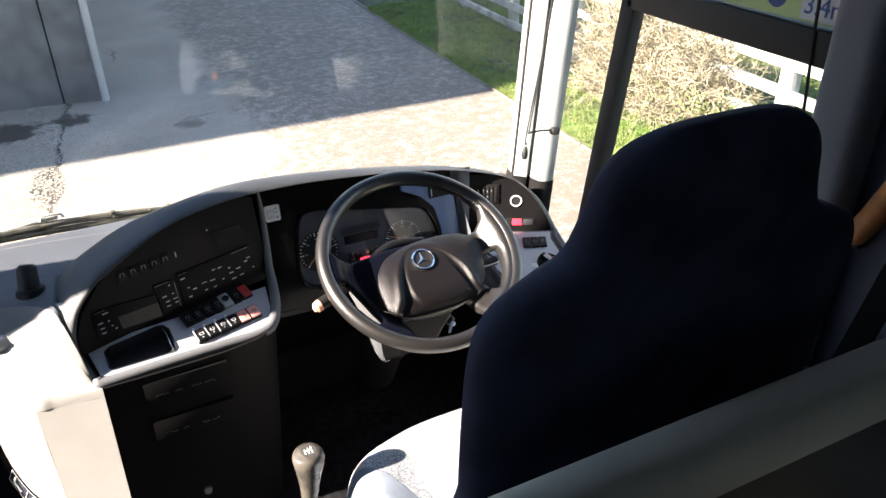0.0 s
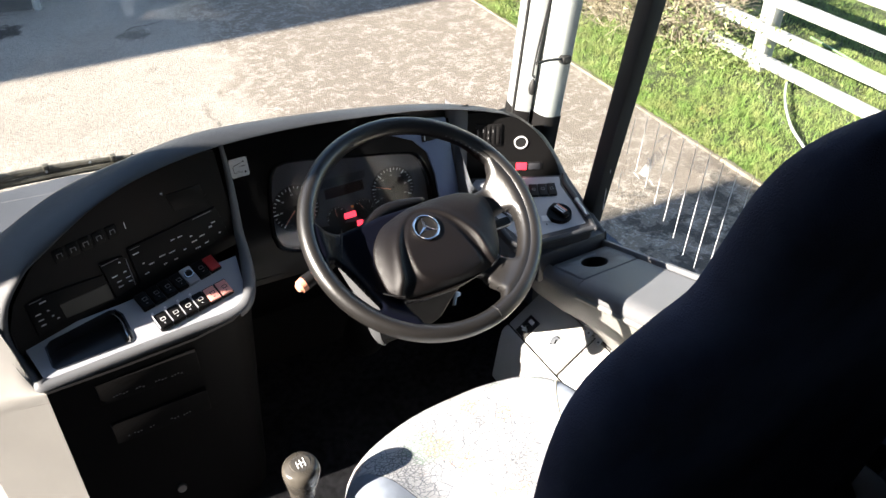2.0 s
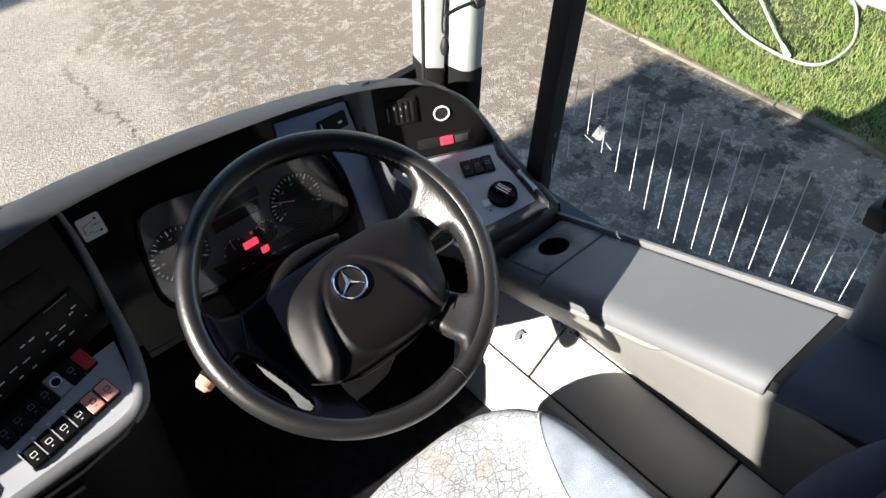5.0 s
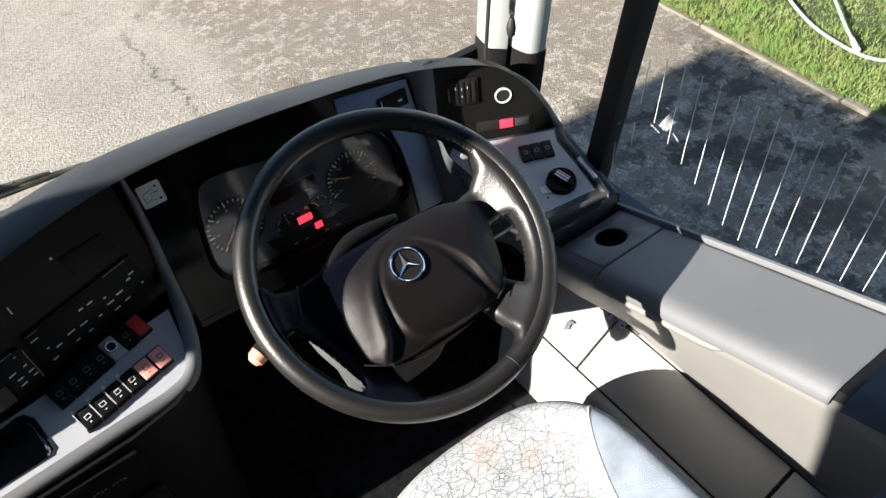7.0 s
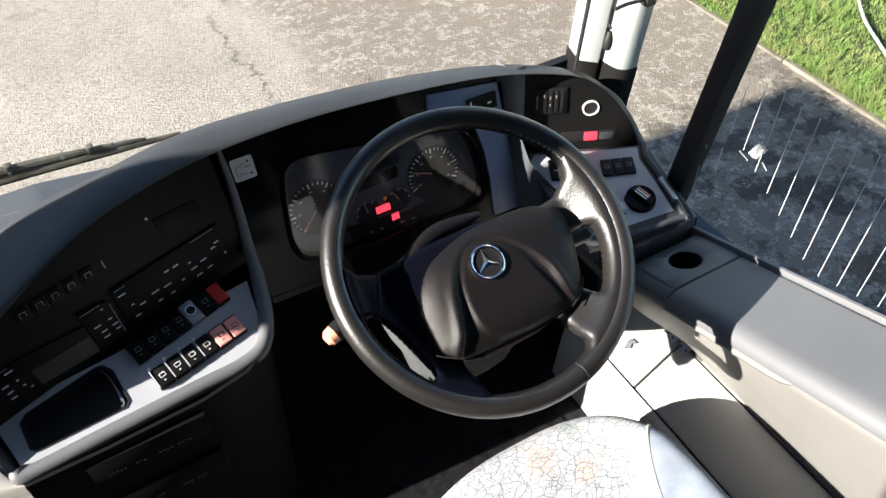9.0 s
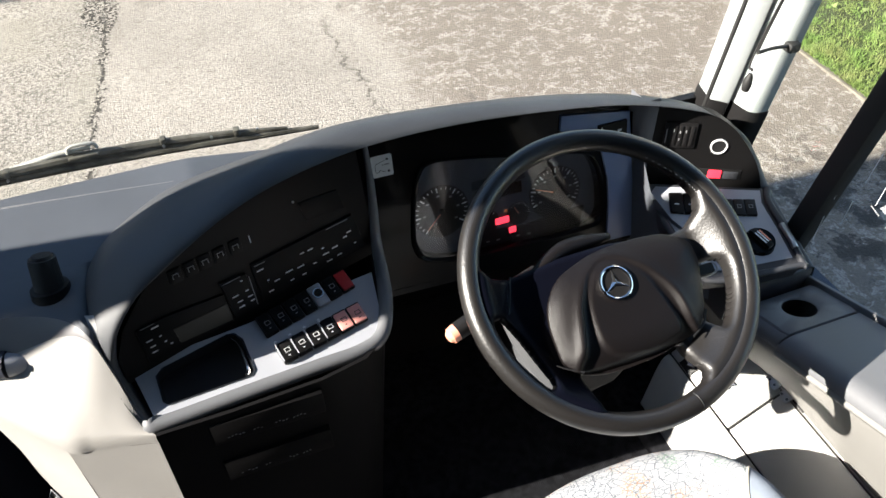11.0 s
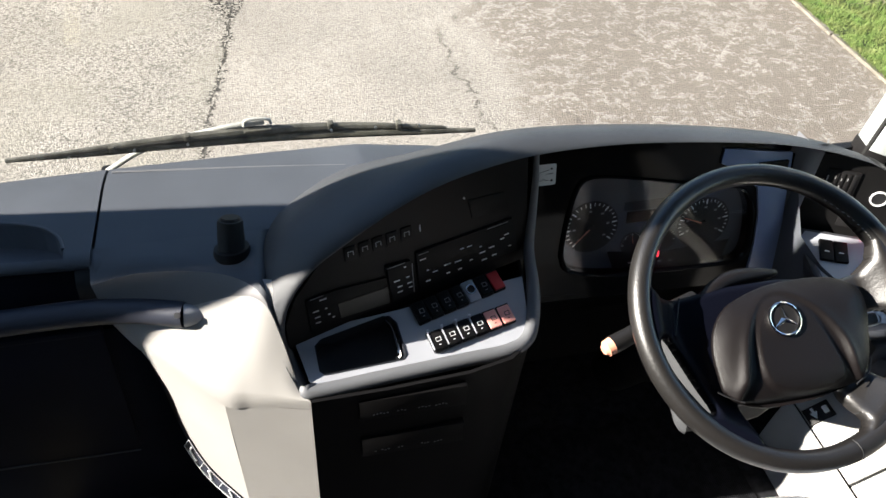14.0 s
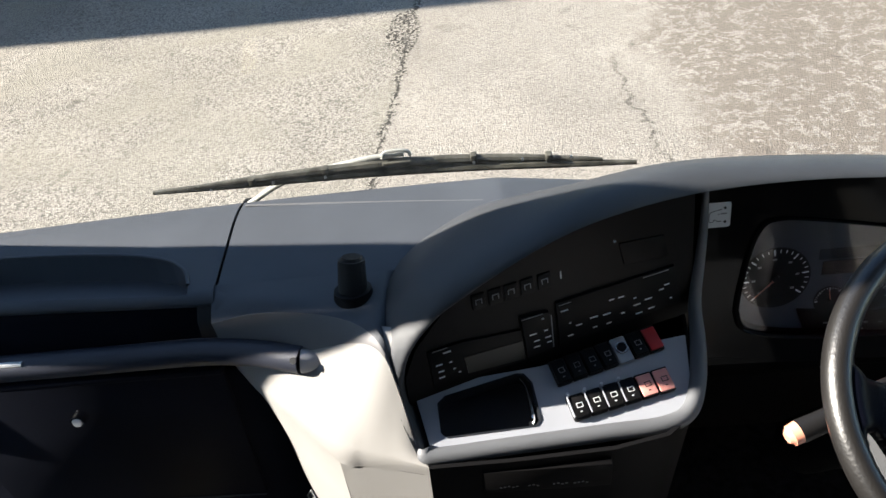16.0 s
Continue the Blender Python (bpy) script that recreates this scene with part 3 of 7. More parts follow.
part("gap_filler", bm_loft([[(x, y, z - 0.012) for y, z in dash_profile(x)[1:]] for x in (-0.46, -0.40)]), PIT, dashboard, "dark gap between the panels")

TRAY_BACK = [(-0.893, 1.705), (-0.885, 1.724), (-0.86, 1.745), (-0.832, 1.754), (-0.76, 1.752), (-0.685, 1.746), (-0.60, 1.735), (-0.549, 1.723), (-0.515, 1.709), (-0.494, 1.692), (-0.482, 1.675), (-0.475, 1.652)]
part("tray_lip", bm_tube([(x, y + 0.001, float(np.interp(y, [q[0] for q in dash_profile_left(x)[::-1][2:]], [q[1] for q in dash_profile_left(x)[::-1][2:]])) + 0.0012) for x, y in TRAY_BACK], 0.0030, 60, 8), DASH, dashboard, "raised lip round the tray")
part("crease", bm_tube([(-0.42, 1.848, 1.5035), (-0.21, 1.824, 1.5045), (-0.01, 1.798, 1.505)], 0.0025, 10, 6), PALE_GREY, dashboard, "pale edge along the panel crease")
knob = thing("knob", (-0.212, 1.612, 1.497), "black knurled knob on the dash top", "knob")
part("collar", bm_rod((-0.213, 1.603, 1.494), (-0.213, 1.606, 1.508), 0.031, 0.028, 28), BLACK_SATIN, knob)
part("grip", bm_rod((-0.213, 1.606, 1.506), (-0.2085, 1.622, 1.552), 0.0215, 0.0195, 20), RUBBER, knob)
part("cap", bm_rod((-0.2085, 1.622, 1.552), (-0.208, 1.6235, 1.556), 0.0165, 0.014, 20), BLACK_SATIN, knob)
for k in range(18):
    a = 2 * math.pi * k / 18
    o = Vector((math.cos(a), math.sin(a), 0)) * 0.0204
    part("flute", bm_rod(Vector((-0.2125, 1.608, 1.512)) + o, Vector((-0.209, 1.6205, 1.549)) + o * 0.93, 0.0013, sides=6), RUBBER, knob)

# locker under the dash, with grab rail
locker = thing("locker", (-0.8, 1.6, FLOOR_Z), "black dash locker with a lift door and chrome lock", "locker")
part("body", bm_box(-1.022, -0.35, 1.592, 1.80, 0.48, 1.372, 0.01), LOCKER, locker)
upright = pose(0, 0, 0, 90)
part("door", bm_prism([(-0.458, 0.0), (-0.442, 0.335), (-0.922, 0.335), (-0.938, 0.17), (-0.928, 0.012)], 0.008, Matrix.Translation((0, 1.592, 1.036)) @ upright, 0.003), LOCKER, locker, "flat black locker door")
part("door_edge", bm_tube([(-0.926, 1.583, 1.043), (-0.69, 1.583, 1.037), (-0.46, 1.583, 1.031)], 0.0016, 6, 6), DASH_DARK, locker, "worn lower edge of the door")
part("lower_panel", bm_prism([(-1.01, 0.0), (-0.884, 0.0), (-0.896, 0.50), (-1.01, 0.50)], 0.010, Matrix.Translation((0, 1.592, 0.488)) @ upright, 0.004), LOCKER, locker, "raised lower panel")
part("lower_panel", bm_prism([(-0.875, 0.0), (-0.668, 0.0), (-0.668, 0.365), (-0.875, 0.365)], 0.006, Matrix.Translation((0, 1.592, 0.488)) @ upright, 0.003), LOCKER, locker)
switches = part("switch_strip", bm_prism([(-1.012, 0.0), (-0.962, 0.0), (-0.962, 0.148), (-1.012, 0.152)], 0.006, Matrix.Translation((0, 1.592, 1.19)) @ upright, 0.002), BLACK, locker, "small black switch strip with white marks")
for x, z, w in ((-1.004, 1.327, 0.018), (-0.98, 1.329, 0.008), (-0.984, 1.262, 0.012), (-0.998, 1.262, 0.006)):
    part("mark", bm_box(x, x + w, 1.585, 1.5865, z, z + 0.004), DIM_INK, switches)
barrel = part("lock", bm_rod((-0.705, 1.588, 1.296), (-0.705, 1.566, 1.300), 0.0125, 0.0115, 24), CHROME, locker, "chrome barrel lock")
# white cap stands for the highlight on the chrome
part("lock_face", bm_rod((-0.705, 1.567, 1.2998), (-0.705, 1.5645, 1.3004), 0.0095, 0.0075, 24), LABEL_WHITE, barrel, "lock face with the chrome's highlight in white")
part("shelf_lip", bm_box(-1.22, -0.44, 1.578, 1.65, 1.372, 1.386, 0.006), LOCKER, locker)
plate = thing("notice_plate", (-0.77, 1.586, 0.75), "dull grey notice plate with a dark unreadable line", "notice")
part("plate", bm_box(-0.862, -0.682, 1.583, 1.586, 0.70, 0.805, 0.001), DASH, plate)
part("bar", bm_box(-0.79, -0.70, 1.5815, 1.583, 0.755, 0.772), BLACK, plate)
part("roundel", bm_rod((-0.825, 1.583, 0.765), (-0.825, 1.5815, 0.765), 0.013, sides=20), BLACK, plate)

rail = thing("grab_rail", (-0.7, 1.55, 1.42), "dark blue padded grab rail with pale end sleeve", "grab rail")
part("tube", bm_tube([(-1.22, 1.600, 1.402), (-0.9, 1.597, 1.408), (-0.62, 1.593, 1.414), (-0.46, 1.587, 1.421), (-0.37, 1.570, 1.427), (-0.297, 1.546, 1.430)], 0.0215, 40, 16), RAIL_NAVY, rail)
part("ferrule", bm_tube([(-0.299, 1.5455, 1.430), (-0.285, 1.546, 1.428), (-0.268, 1.549, 1.424)], lambda s: 0.0195 - 0.005 * s, 6, 16), SWITCH_GREY, rail, "pale end sleeve")
part("foot", bm_tube([(-0.272, 1.548, 1.425), (-0.255, 1.553, 1.419), (-0.235, 1.560, 1.411)], lambda s: 0.017 - 0.004 * s, 8, 16), BLACK_SATIN, rail)
part("bolt", bm_rod((-0.306, 1.533, 1.444), (-0.306, 1.529, 1.4475), 0.005, sides=12), STEEL, rail)
# the white line is the tube's reflection, laid on as colour
part("strip", bm_tube([(-1.02, 1.590, 1.4245), (-0.84, 1.587, 1.427), (-0.745, 1.585, 1.4285)], 0.0045, 12, 8), WHITE_INK, rail, "reflection on the rail, painted white")

# ---- centre console (pod) ----
pod = thing("centre_console", (0.05, 1.5, FLOOR_Z), "centre console with pale grey flank, black column and switch panel", "console")
# cream flank facing the door
crest = [(-0.435, 1.597, 1.47), (-0.36, 1.592, 1.488), (-0.27, 1.575, 1.494), (-0.205, 1.545, 1.495), (-0.168, 1.505, 1.485), (-0.150, 1.470, 1.43), (-0.136, 1.432, 1.372), (-0.122, 1.412, 1.350)]
brow = [(-0.425, 1.593, 1.40), (-0.389, 1.566, 1.358), (-0.322, 1.506, 1.343), (-0.256, 1.447, 1.330), (-0.215, 1.433, 1.335), (-0.172, 1.419, 1.342), (-0.140, 1.408, 1.347), (-0.118, 1.400, 1.350)]
# the seam follows the shadow's edge; above it the shoulder is coloured darker
seam = [tuple(Vector(a).lerp(Vector(b), f)) for a, b, f in zip(crest, brow, (0.75, 0.58, 0.34, 0.14, 0.05, 0.03, 0.03, 0.03))]
low_mid = [((a[0] + b[0]) / 2, (a[1] + b[1]) / 2 - 0.003, (a[2] + b[2]) / 2) for a, b in zip(seam, brow)]
part("flank_wing", bm_loft([spline(r, 40) for r in (crest, [((a[0] + b[0]) / 2, (a[1] + b[1]) / 2 - 0.003, (a[2] + b[2]) / 2) for a, b in zip(crest, seam)], seam)]), SHADED_FLANK, pod, "upper shoulder with its shade in the colour", angle=80)
fold = [[Vector(a).lerp(Vector(b), 0.80).lerp(Vector(b), k).lerp(Vector(b).lerp(Vector(b) + Vector((0, 0.002, -0.024)), k), k) for a, b in zip(low_mid, brow)] for k in (0, 0.2, 0.4, 0.6, 0.8, 1.0)]
part("flank_top", bm_loft([spline(r, 40) for r in [seam, low_mid] + fold]), FLANK, pod, "pale moulded shoulder", angle=80)
part("dash_wing", bm_loft([spline(r, 40) for r in ([(x, 1.648, 1.5015) for x, y, z in crest[:6]], [(x, max(y + 0.030, 1.56), min(1.5005, z + 0.022)) for x, y, z in crest[:6]], [(x, y + 0.012, min(1.4985, z + 0.010)) for x, y, z in crest[:6]], crest[:6])]), DASH, dashboard, "grey wing of the dash top")
part("flank_side", bm_loft([[Vector(p).lerp(Vector(q), k / 8) for p, q in zip([(-0.118, 1.402, 1.326), (-0.172, 1.421, 1.318), (-0.256, 1.449, 1.306)], [(-0.134, 1.412, FLOOR_Z), (-0.185, 1.430, FLOOR_Z), (-0.263, 1.458, FLOOR_Z)])] for k in range(9)]), FLANK, pod, "pale side panel", angle=20)
edge = [(-0.389, 1.568, 1.336), (-0.376, 1.560, 1.297), (-0.361, 1.550, 1.22), (-0.357, 1.547, 1.12), (-0.328, 1.520, 1.027), (-0.268, 1.462, 0.985)]
crease = [(-0.256, 1.449, 1.306), (-0.257, 1.450, 1.25), (-0.258, 1.451, 1.18), (-0.2595, 1.4535, 1.08), (-0.2605, 1.455, 1.02), (-0.261, 1.4555, 0.985)]
back_edge = [(-0.395, 1.594, 1.37), (-0.392, 1.594, 1.30), (-0.385, 1.594, 1.20), (-0.38, 1.594, 1.08), (-0.37, 1.594, 0.99), (-0.33, 1.570, 0.90)]
part("flank_return", bm_loft([spline(crease, 20), spline(edge, 20)]), FLANK, pod, "pale return of the side panel", angle=20)
part("flank_lining", thicken(bm_loft([spline(edge, 20), spline(back_edge, 20)]), 0.005), BLACK_SATIN, pod, "black lining beside the pale panel", angle=20)
# rounded black plinth at the foot of the pale panel
plinth_rows = []
for off, z in ((0.0, 0.975), (0.015, 0.973), (0.035, 0.964), (0.055, 0.948), (0.068, 0.925), (0.074, 0.895), (0.076, FLOOR_Z)):
    plinth_rows.append([(x - 0.33 * off * k, y - 0.58 * off * k, z if z < 0.9 else z - 0.05 * (1 - k)) for x, y, k in ((-0.268, 1.458, 0.35), (-0.252, 1.451, 0.75), (-0.225, 1.441, 0.95), (-0.19, 1.429, 1.0), (-0.155, 1.417, 0.95), (-0.134, 1.407, 0.8))])
part("plinth", thicken(bm_loft(plinth_rows), 0.005), PLINTH, pod, "rounded black plinth", angle=60)
# black column
plan_top = [(-0.118, 1.402), (0.0, 1.404), (0.14, 1.412), (0.215, 1.428), (0.25, 1.455), (0.268, 1.50), (0.285, 1.60), (0.31, 1.78)]
plan_low = [(-0.134, 1.412), (0.0, 1.412), (0.12, 1.415), (0.18, 1.425), (0.21, 1.45), (0.225, 1.50), (0.235, 1.60), (0.24, 1.78)]
part("column", thicken(bm_loft([[(x, y, 1.352) for x, y in plan_top], [(0.6 * a + 0.4 * c, 0.6 * b + 0.4 * d, 1.15) for (a, b), (c, d) in zip(plan_top, plan_low)], [(x, y, FLOOR_Z) for x, y in plan_low]]), 0.006),
     COLUMN_BLACK, pod, "black front of the console", angle=50)
# switch panel: nearly level, dipping to the driver
LOW = frame_at((-0.116, 1.425, 1.360), (0.355, 0.032, -0.010), (0, 1, 0.37))
panel_edge = [(0.0, 0.004), (0.012, -0.004), (0.12, -0.005), (0.25, -0.006), (0.335, -0.004), (0.365, 0.006), (0.384, 0.028), (0.395, 0.09), (0.400, 0.118), (0.30, 0.110), (0.17, 0.098), (0.05, 0.092), (-0.014, 0.088)]


def bm_plate_with_hole(outer, inner, depth):
    """A plate around a hole whose walls go down by depth."""
    bm = bmesh.new()
    o = [bm.verts.new((*p, 0)) for p in outer]
    i = [bm.verts.new((*p, 0)) for p in inner]
    d = [bm.verts.new((*p, -depth)) for p in inner]
    e = [bm.edges.new((r[k], r[(k + 1) % len(r)])) for r in (o, i) for k in range(len(r))]
    bmesh.ops.triangle_fill(bm, edges=e, use_beauty=True)
    for f in [f for f in bm.faces if all(v in i for v in f.verts)]:
        bm.faces.remove(f)
    for k in range(len(i)):
        j = (k + 1) % len(i)
        bm.faces.new((i[k], i[j], d[j], d[k]))
    bm.faces.new(d)
    return bm


pocket = [(0.026, 0.010), (0.155, 0.010), (0.163, 0.018), (0.160, 0.075), (0.150, 0.090), (0.138, 0.092), (0.030, 0.072), (0.018, 0.062), (0.018, 0.018)]
part("switch_panel", placed(bm_plate_with_hole(panel_edge, pocket, 0.045), LOW), SWITCH_GREY, pod, "grey switch panel", smooth=False)
part("pocket_liner", placed(bm_plate_with_hole([(0.09 + (x - 0.09) * 1.0, 0.05 + (y - 0.05) * 1.0) for x, y in pocket], [(0.09 + (x - 0.09) * 0.96, 0.05 + (y - 0.05) * 0.95) for x, y in pocket], 0.04), LOW @ Matrix.Translation((0, 0, 0.0012))), LENS, pod, "glossy black coin pocket")
part("pocket_edge", placed(bm_tube([(0.1425, 0.085, -0.004), (0.1500, 0.072, -0.006), (0.1525, 0.045, -0.010), (0.1525, 0.024, -0.010), (0.148, 0.017, -0.008)], lambda q: 0.0012 + 0.0028 * q, 16, 8), LOW), CHROME, pod, "bright moulded edge inside the pocket")
# rim round the panel
rim_path = [(-0.122, 1.425, 1.357), (-0.112, 1.416, 1.352), (0.0, 1.424, 1.352), (0.14, 1.436, 1.350), (0.215, 1.444, 1.347), (0.255, 1.462, 1.350), (0.277, 1.505, 1.364), (0.290, 1.56, 1.385), (0.298, 1.618, 1.41), (0.304, 1.64, 1.47), (0.307, 1.655, 1.54), (0.305, 1.664, 1.60)]
part("rim", bm_tube(rim_path, lambda s: 0.0125 - 0.0085 * max(0.0, s - 0.60) / 0.40, 90, 14), PALE_GREY, pod, "padded grey rim")
# switches
def rocker(origin, angle, w, h, mat, cap=None, legend=True, name="switch"):
    """A rocker switch on the switch panel; origin and size in the panel's own plane."""
    m = LOW @ Matrix.Translation((*origin, 0.0)) @ pose(0, 0, 0, 0, 0, angle)
    body = part(name, bm_prism(round_rect(w - 0.0012, h, 0.002, 3), 0.006, m @ Matrix.Translation((0.0006, 0, 0)), 0.0012), BLACK_SATIN, pod)
    tilt = m @ Matrix.Translation((0.002, h * 0.06, 0.006)) @ pose(0, 0, 0, -4)
    part("rocker", bm_prism(round_rect(w - 0.004, h * 0.86, 0.0015, 3), 0.0045, tilt, 0.001), mat, body)
    if legend:
        part("legend", placed(bm_plate_frame(w * 0.30, h * 0.34, w * 0.36, h * 0.2), tilt @ Matrix.Translation((0, 0, 0.0047))), cap or WHITE_INK, body)
        part("legend", placed(bm_box(w * 0.38, w * 0.5, h * 0.16, h * 0.2, 0, 0.0004), tilt @ Matrix.Translation((0, 0, 0.0046))), cap or WHITE_INK, body)
    return body


def bm_plate_frame(x, y, w, h, t=0.0009, z=0.0004):
    """A thin rectangular outline, as printed symbols have."""
    bm = bmesh.new()
    for x0, x1, y0, y1 in ((x, x + w, y, y + t), (x, x + w, y + h - t, y + h), (x, x + t, y, y + h), (x + w - t, x + w, y, y + h)):
        bm_box(x0, x1, y0, y1, 0, z, bm=bm)
    return bm


ROW_1, ROW_2 = ((0.195, 0.062), 12.6, 0.0247, 0.040), ((0.208, 0.009), 9.8, 0.0262, 0.037)
for k in range(7):
    (ox, oy), ang, w, h = ROW_1
    at = (ox + k * w * math.cos(radians(ang)), oy + k * w * math.sin(radians(ang)))
    if k == 4:
        m = LOW @ Matrix.Translation((*at, 0.0)) @ pose(0, 0, 0, 0, 0, ang)
        socket = part("socket", bm_prism(round_rect(w - 0.001, h, 0.003, 3), 0.007, m, 0.0012), SWITCH_GREY, pod, "grey socket with a round button")
        part("bezel", placed(bm_rod((w / 2, h * 0.55, 0.006), (w / 2, h * 0.55, 0.0105), 0.0095, 0.009, 24), m), CHROME, socket)
        part("button", placed(bm_rod((w / 2, h * 0.55, 0.006), (w / 2, h * 0.55, 0.0112), 0.0072, 0.007, 24), m), BLACK_SATIN, socket)
    else:
        rocker(at, ang, w, h, RED if k == 6 else BLACK, DIM_INK, k != 6)
for k in range(6):
    (ox, oy), ang, w, h = ROW_2
    at = (ox + k * w * math.cos(radians(ang)), oy + k * w * math.sin(radians(ang)))
    body = rocker(at, ang, w, h, SALMON if k > 3 else BLACK, BLACK if k > 3 else WHITE_INK)
    m = LOW @ Matrix.Translation((*at, 0.0)) @ pose(0, 0, 0, 0, 0, ang)
    if k < 4:
        part("edge_strip", placed(bm_box(0.0005, 0.0022, 0.004, h * 0.95, 0.0062, 0.0105), m), SWITCH_GREY, body)
        part("pin", placed(bm_rod((w * 0.15, h * 1.0, 0.004), (w * 0.15, h * 1.06, 0.010), 0.0025, sides=8), m), WHITE_INK, body)

# upright black face of the console
UP = frame_at((-0.133, 1.490, 1.392), (math.cos(radians(17.9)), math.sin(radians(17.9)), 0), (-0.307 * 0.139, 0.952 * 0.139, 0.99))
face_edge = [(-0.01, -0.012), (0.452, -0.012), (0.452, 0.20), (0.418, 0.212), (0.309, 0.215), (0.206, 0.198), (0.105, 0.158), (0.06, 0.13), (0.015, 0.085), (-0.008, 0.04)]
part("face", bm_prism(face_edge, -0.03, UP), BLACK, pod, "black upright face of the console", smooth=False)


def on_face(bm, mat, name, label="", parent=None):
    return part(name, placed(bm, UP), mat, parent or pod, label)


# radio, tachograph and heater units, with small printed marks
unit = on_face(bm_prism([(0.030, 0.008), (0.172, 0.004), (0.170, 0.062), (0.078, 0.075), (0.030, 0.074)], 0.004, bevel=0.0012), BLACK, "audio_unit", "black audio unit with an olive display")
on_face(bm_prism([(0.0826, 0.0165), (0.1705, 0.009), (0.1700, 0.043), (0.0806, 0.0475)], 0.0012, Matrix.Translation((0, 0, 0.004))), LCD, "display", "", unit)
unit_2 = on_face(bm_prism([(0.176, 0.008), (0.220, 0.012), (0.214, 0.080), (0.170, 0.085)], 0.006, bevel=0.0012), BLACK, "clock_unit", "black clock unit")
unit_3 = on_face(bm_prism([(0.228, 0.012), (0.432, 0.018), (0.418, 0.090), (0.226, 0.090)], 0.005, bevel=0.0012), BLACK, "heater_unit", "black heater control with white marks")
on_face(bm_prism([(0.338, 0.118), (0.410, 0.108), (0.402, 0.148), (0.330, 0.156)], 0.002, bevel=0.0008), BLACK, "display_unit", "blank glossy display")
on_face(bm_rod((0.3233, 0.1623, 0), (0.3233, 0.1623, 0.002), 0.0020, sides=10), WHITE_INK, "lamp")
for k, x in enumerate((0.114, 0.1388, 0.1622, 0.187, 0.2131)):
    key = on_face(bm_prism(round_rect(0.020, 0.026, 0.002, 3, x - 0.010, 0.120), 0.0025, bevel=0.0008), BLACK, "key", "black push key")
    for box_ in ((x - 0.005, x - 0.0036, 0.129, 0.137), (x + 0.0036, x + 0.005, 0.129, 0.137), (x - 0.005, x + 0.005, 0.1362, 0.1376)):
        on_face(bm_box(*box_, 0.0025, 0.0031), DIM_INK, "symbol", "", key)
on_face(bm_box(0.2378, 0.2396, 0.127, 0.140, 0, 0.0008), WHITE_INK, "mark")
for host, z, spots in ((unit_2, 0.006, ((0.1865, 0.0497, 0.011), (0.1913, 0.0362, 0.009), (0.1909, 0.0252, 0.010), (0.2071, 0.0498, 0.006), (0.2094, 0.0366, 0.009), (0.2108, 0.0268, 0.007), (0.2035, 0.0722, 0.004))),
                       (unit, 0.004, ((0.057, 0.0665, 0.012), (0.0425, 0.048, 0.010), (0.0436, 0.0355, 0.009), (0.0435, 0.0245, 0.009), (0.0599, 0.0469, 0.004), (0.0636, 0.0333, 0.004), (0.0704, 0.0243, 0.004))),
                       (unit_3, 0.005, ((0.2379, 0.0734, 0.012), (0.2457, 0.0475, 0.004), (0.2454, 0.0247, 0.009), (0.2597, 0.0392, 0.010), (0.2841, 0.0443, 0.013), (0.3054, 0.0421, 0.013), (0.2853, 0.0252, 0.007), (0.3085, 0.024, 0.008), (0.3318, 0.0343, 0.006), (0.3552, 0.0414, 0.012), (0.3742, 0.0453, 0.012), (0.3294, 0.0648, 0.010), (0.3518, 0.055, 0.005), (0.3588, 0.0244, 0.011), (0.3798, 0.0263, 0.010), (0.3138, 0.0655, 0.008), (0.4053, 0.061, 0.009), (0.3966, 0.0548, 0.008), (0.413, 0.0334, 0.004)))):
    for x, y, w in spots:
        on_face(bm_box(x - w / 2, x + w / 2, y - 0.001, y + 0.0012, z, z + 0.0007), WHITE_INK, "mark", "", host)
for host, x0, x1, y, z in ((unit_2, 0.1709, 0.2039, 0.0805, 0.006), (unit_3, 0.2299, 0.2491, 0.0845, 0.005), (unit_3, 0.3654, 0.408, 0.0862, 0.005), (unit, 0.0362, 0.0583, 0.0735, 0.004)):
    on_face(bm_box(x0, x1, y, y + 0.0013, z, z + 0.0007), DIM_INK, "bar", "", host)
on_face(bm_box(0.216, 0.2175, 0.014, 0.074, 0.006, 0.0066), DIM_INK, "edge", "", unit_2)

# units low on the column front
for z, h, w0, w1, nm in ((1.283, 0.052, -0.045, 0.135, "radio"), (1.175, 0.055, -0.045, 0.135, "control_unit")):
    u = part(nm, bm_box(w0, w1, 1.3945, 1.43, z, z + h, 0.002), COLUMN_BLACK, pod, "dark unit with small lit marks")
    for k in range(22):
        x, lift = w0 + 0.022 + 0.0058 * k, 0.0012 * (k * 7 % 3)
        if k not in (5, 6, 10, 11, 12, 17) and (nm == "radio" or k % 4 != 1):
            part("mark", bm_box(x, x + 0.0034, 1.3938, 1.3946, z + 0.012 + lift, z + 0.0140 + lift), DIM_INK, u)
part("lock", bm_rod((0.036, 1.412, 0.975), (0.036, 1.396, 0.978), 0.011, 0.009, 18), STEEL, pod, "small steel lock")

# notice stuck on the flank, white on clear
notice = thing("notice_sticker", (-0.35, 1.56, 1.05), "clear curved sticker with white letter L and pictograms", "sticker")
run = [p for p in spline(edge, 90) if p.z < 1.105]
AWAY, OUT = Vector((-0.40, 0.27, -0.88)), Vector((-0.56, -0.83, 0))


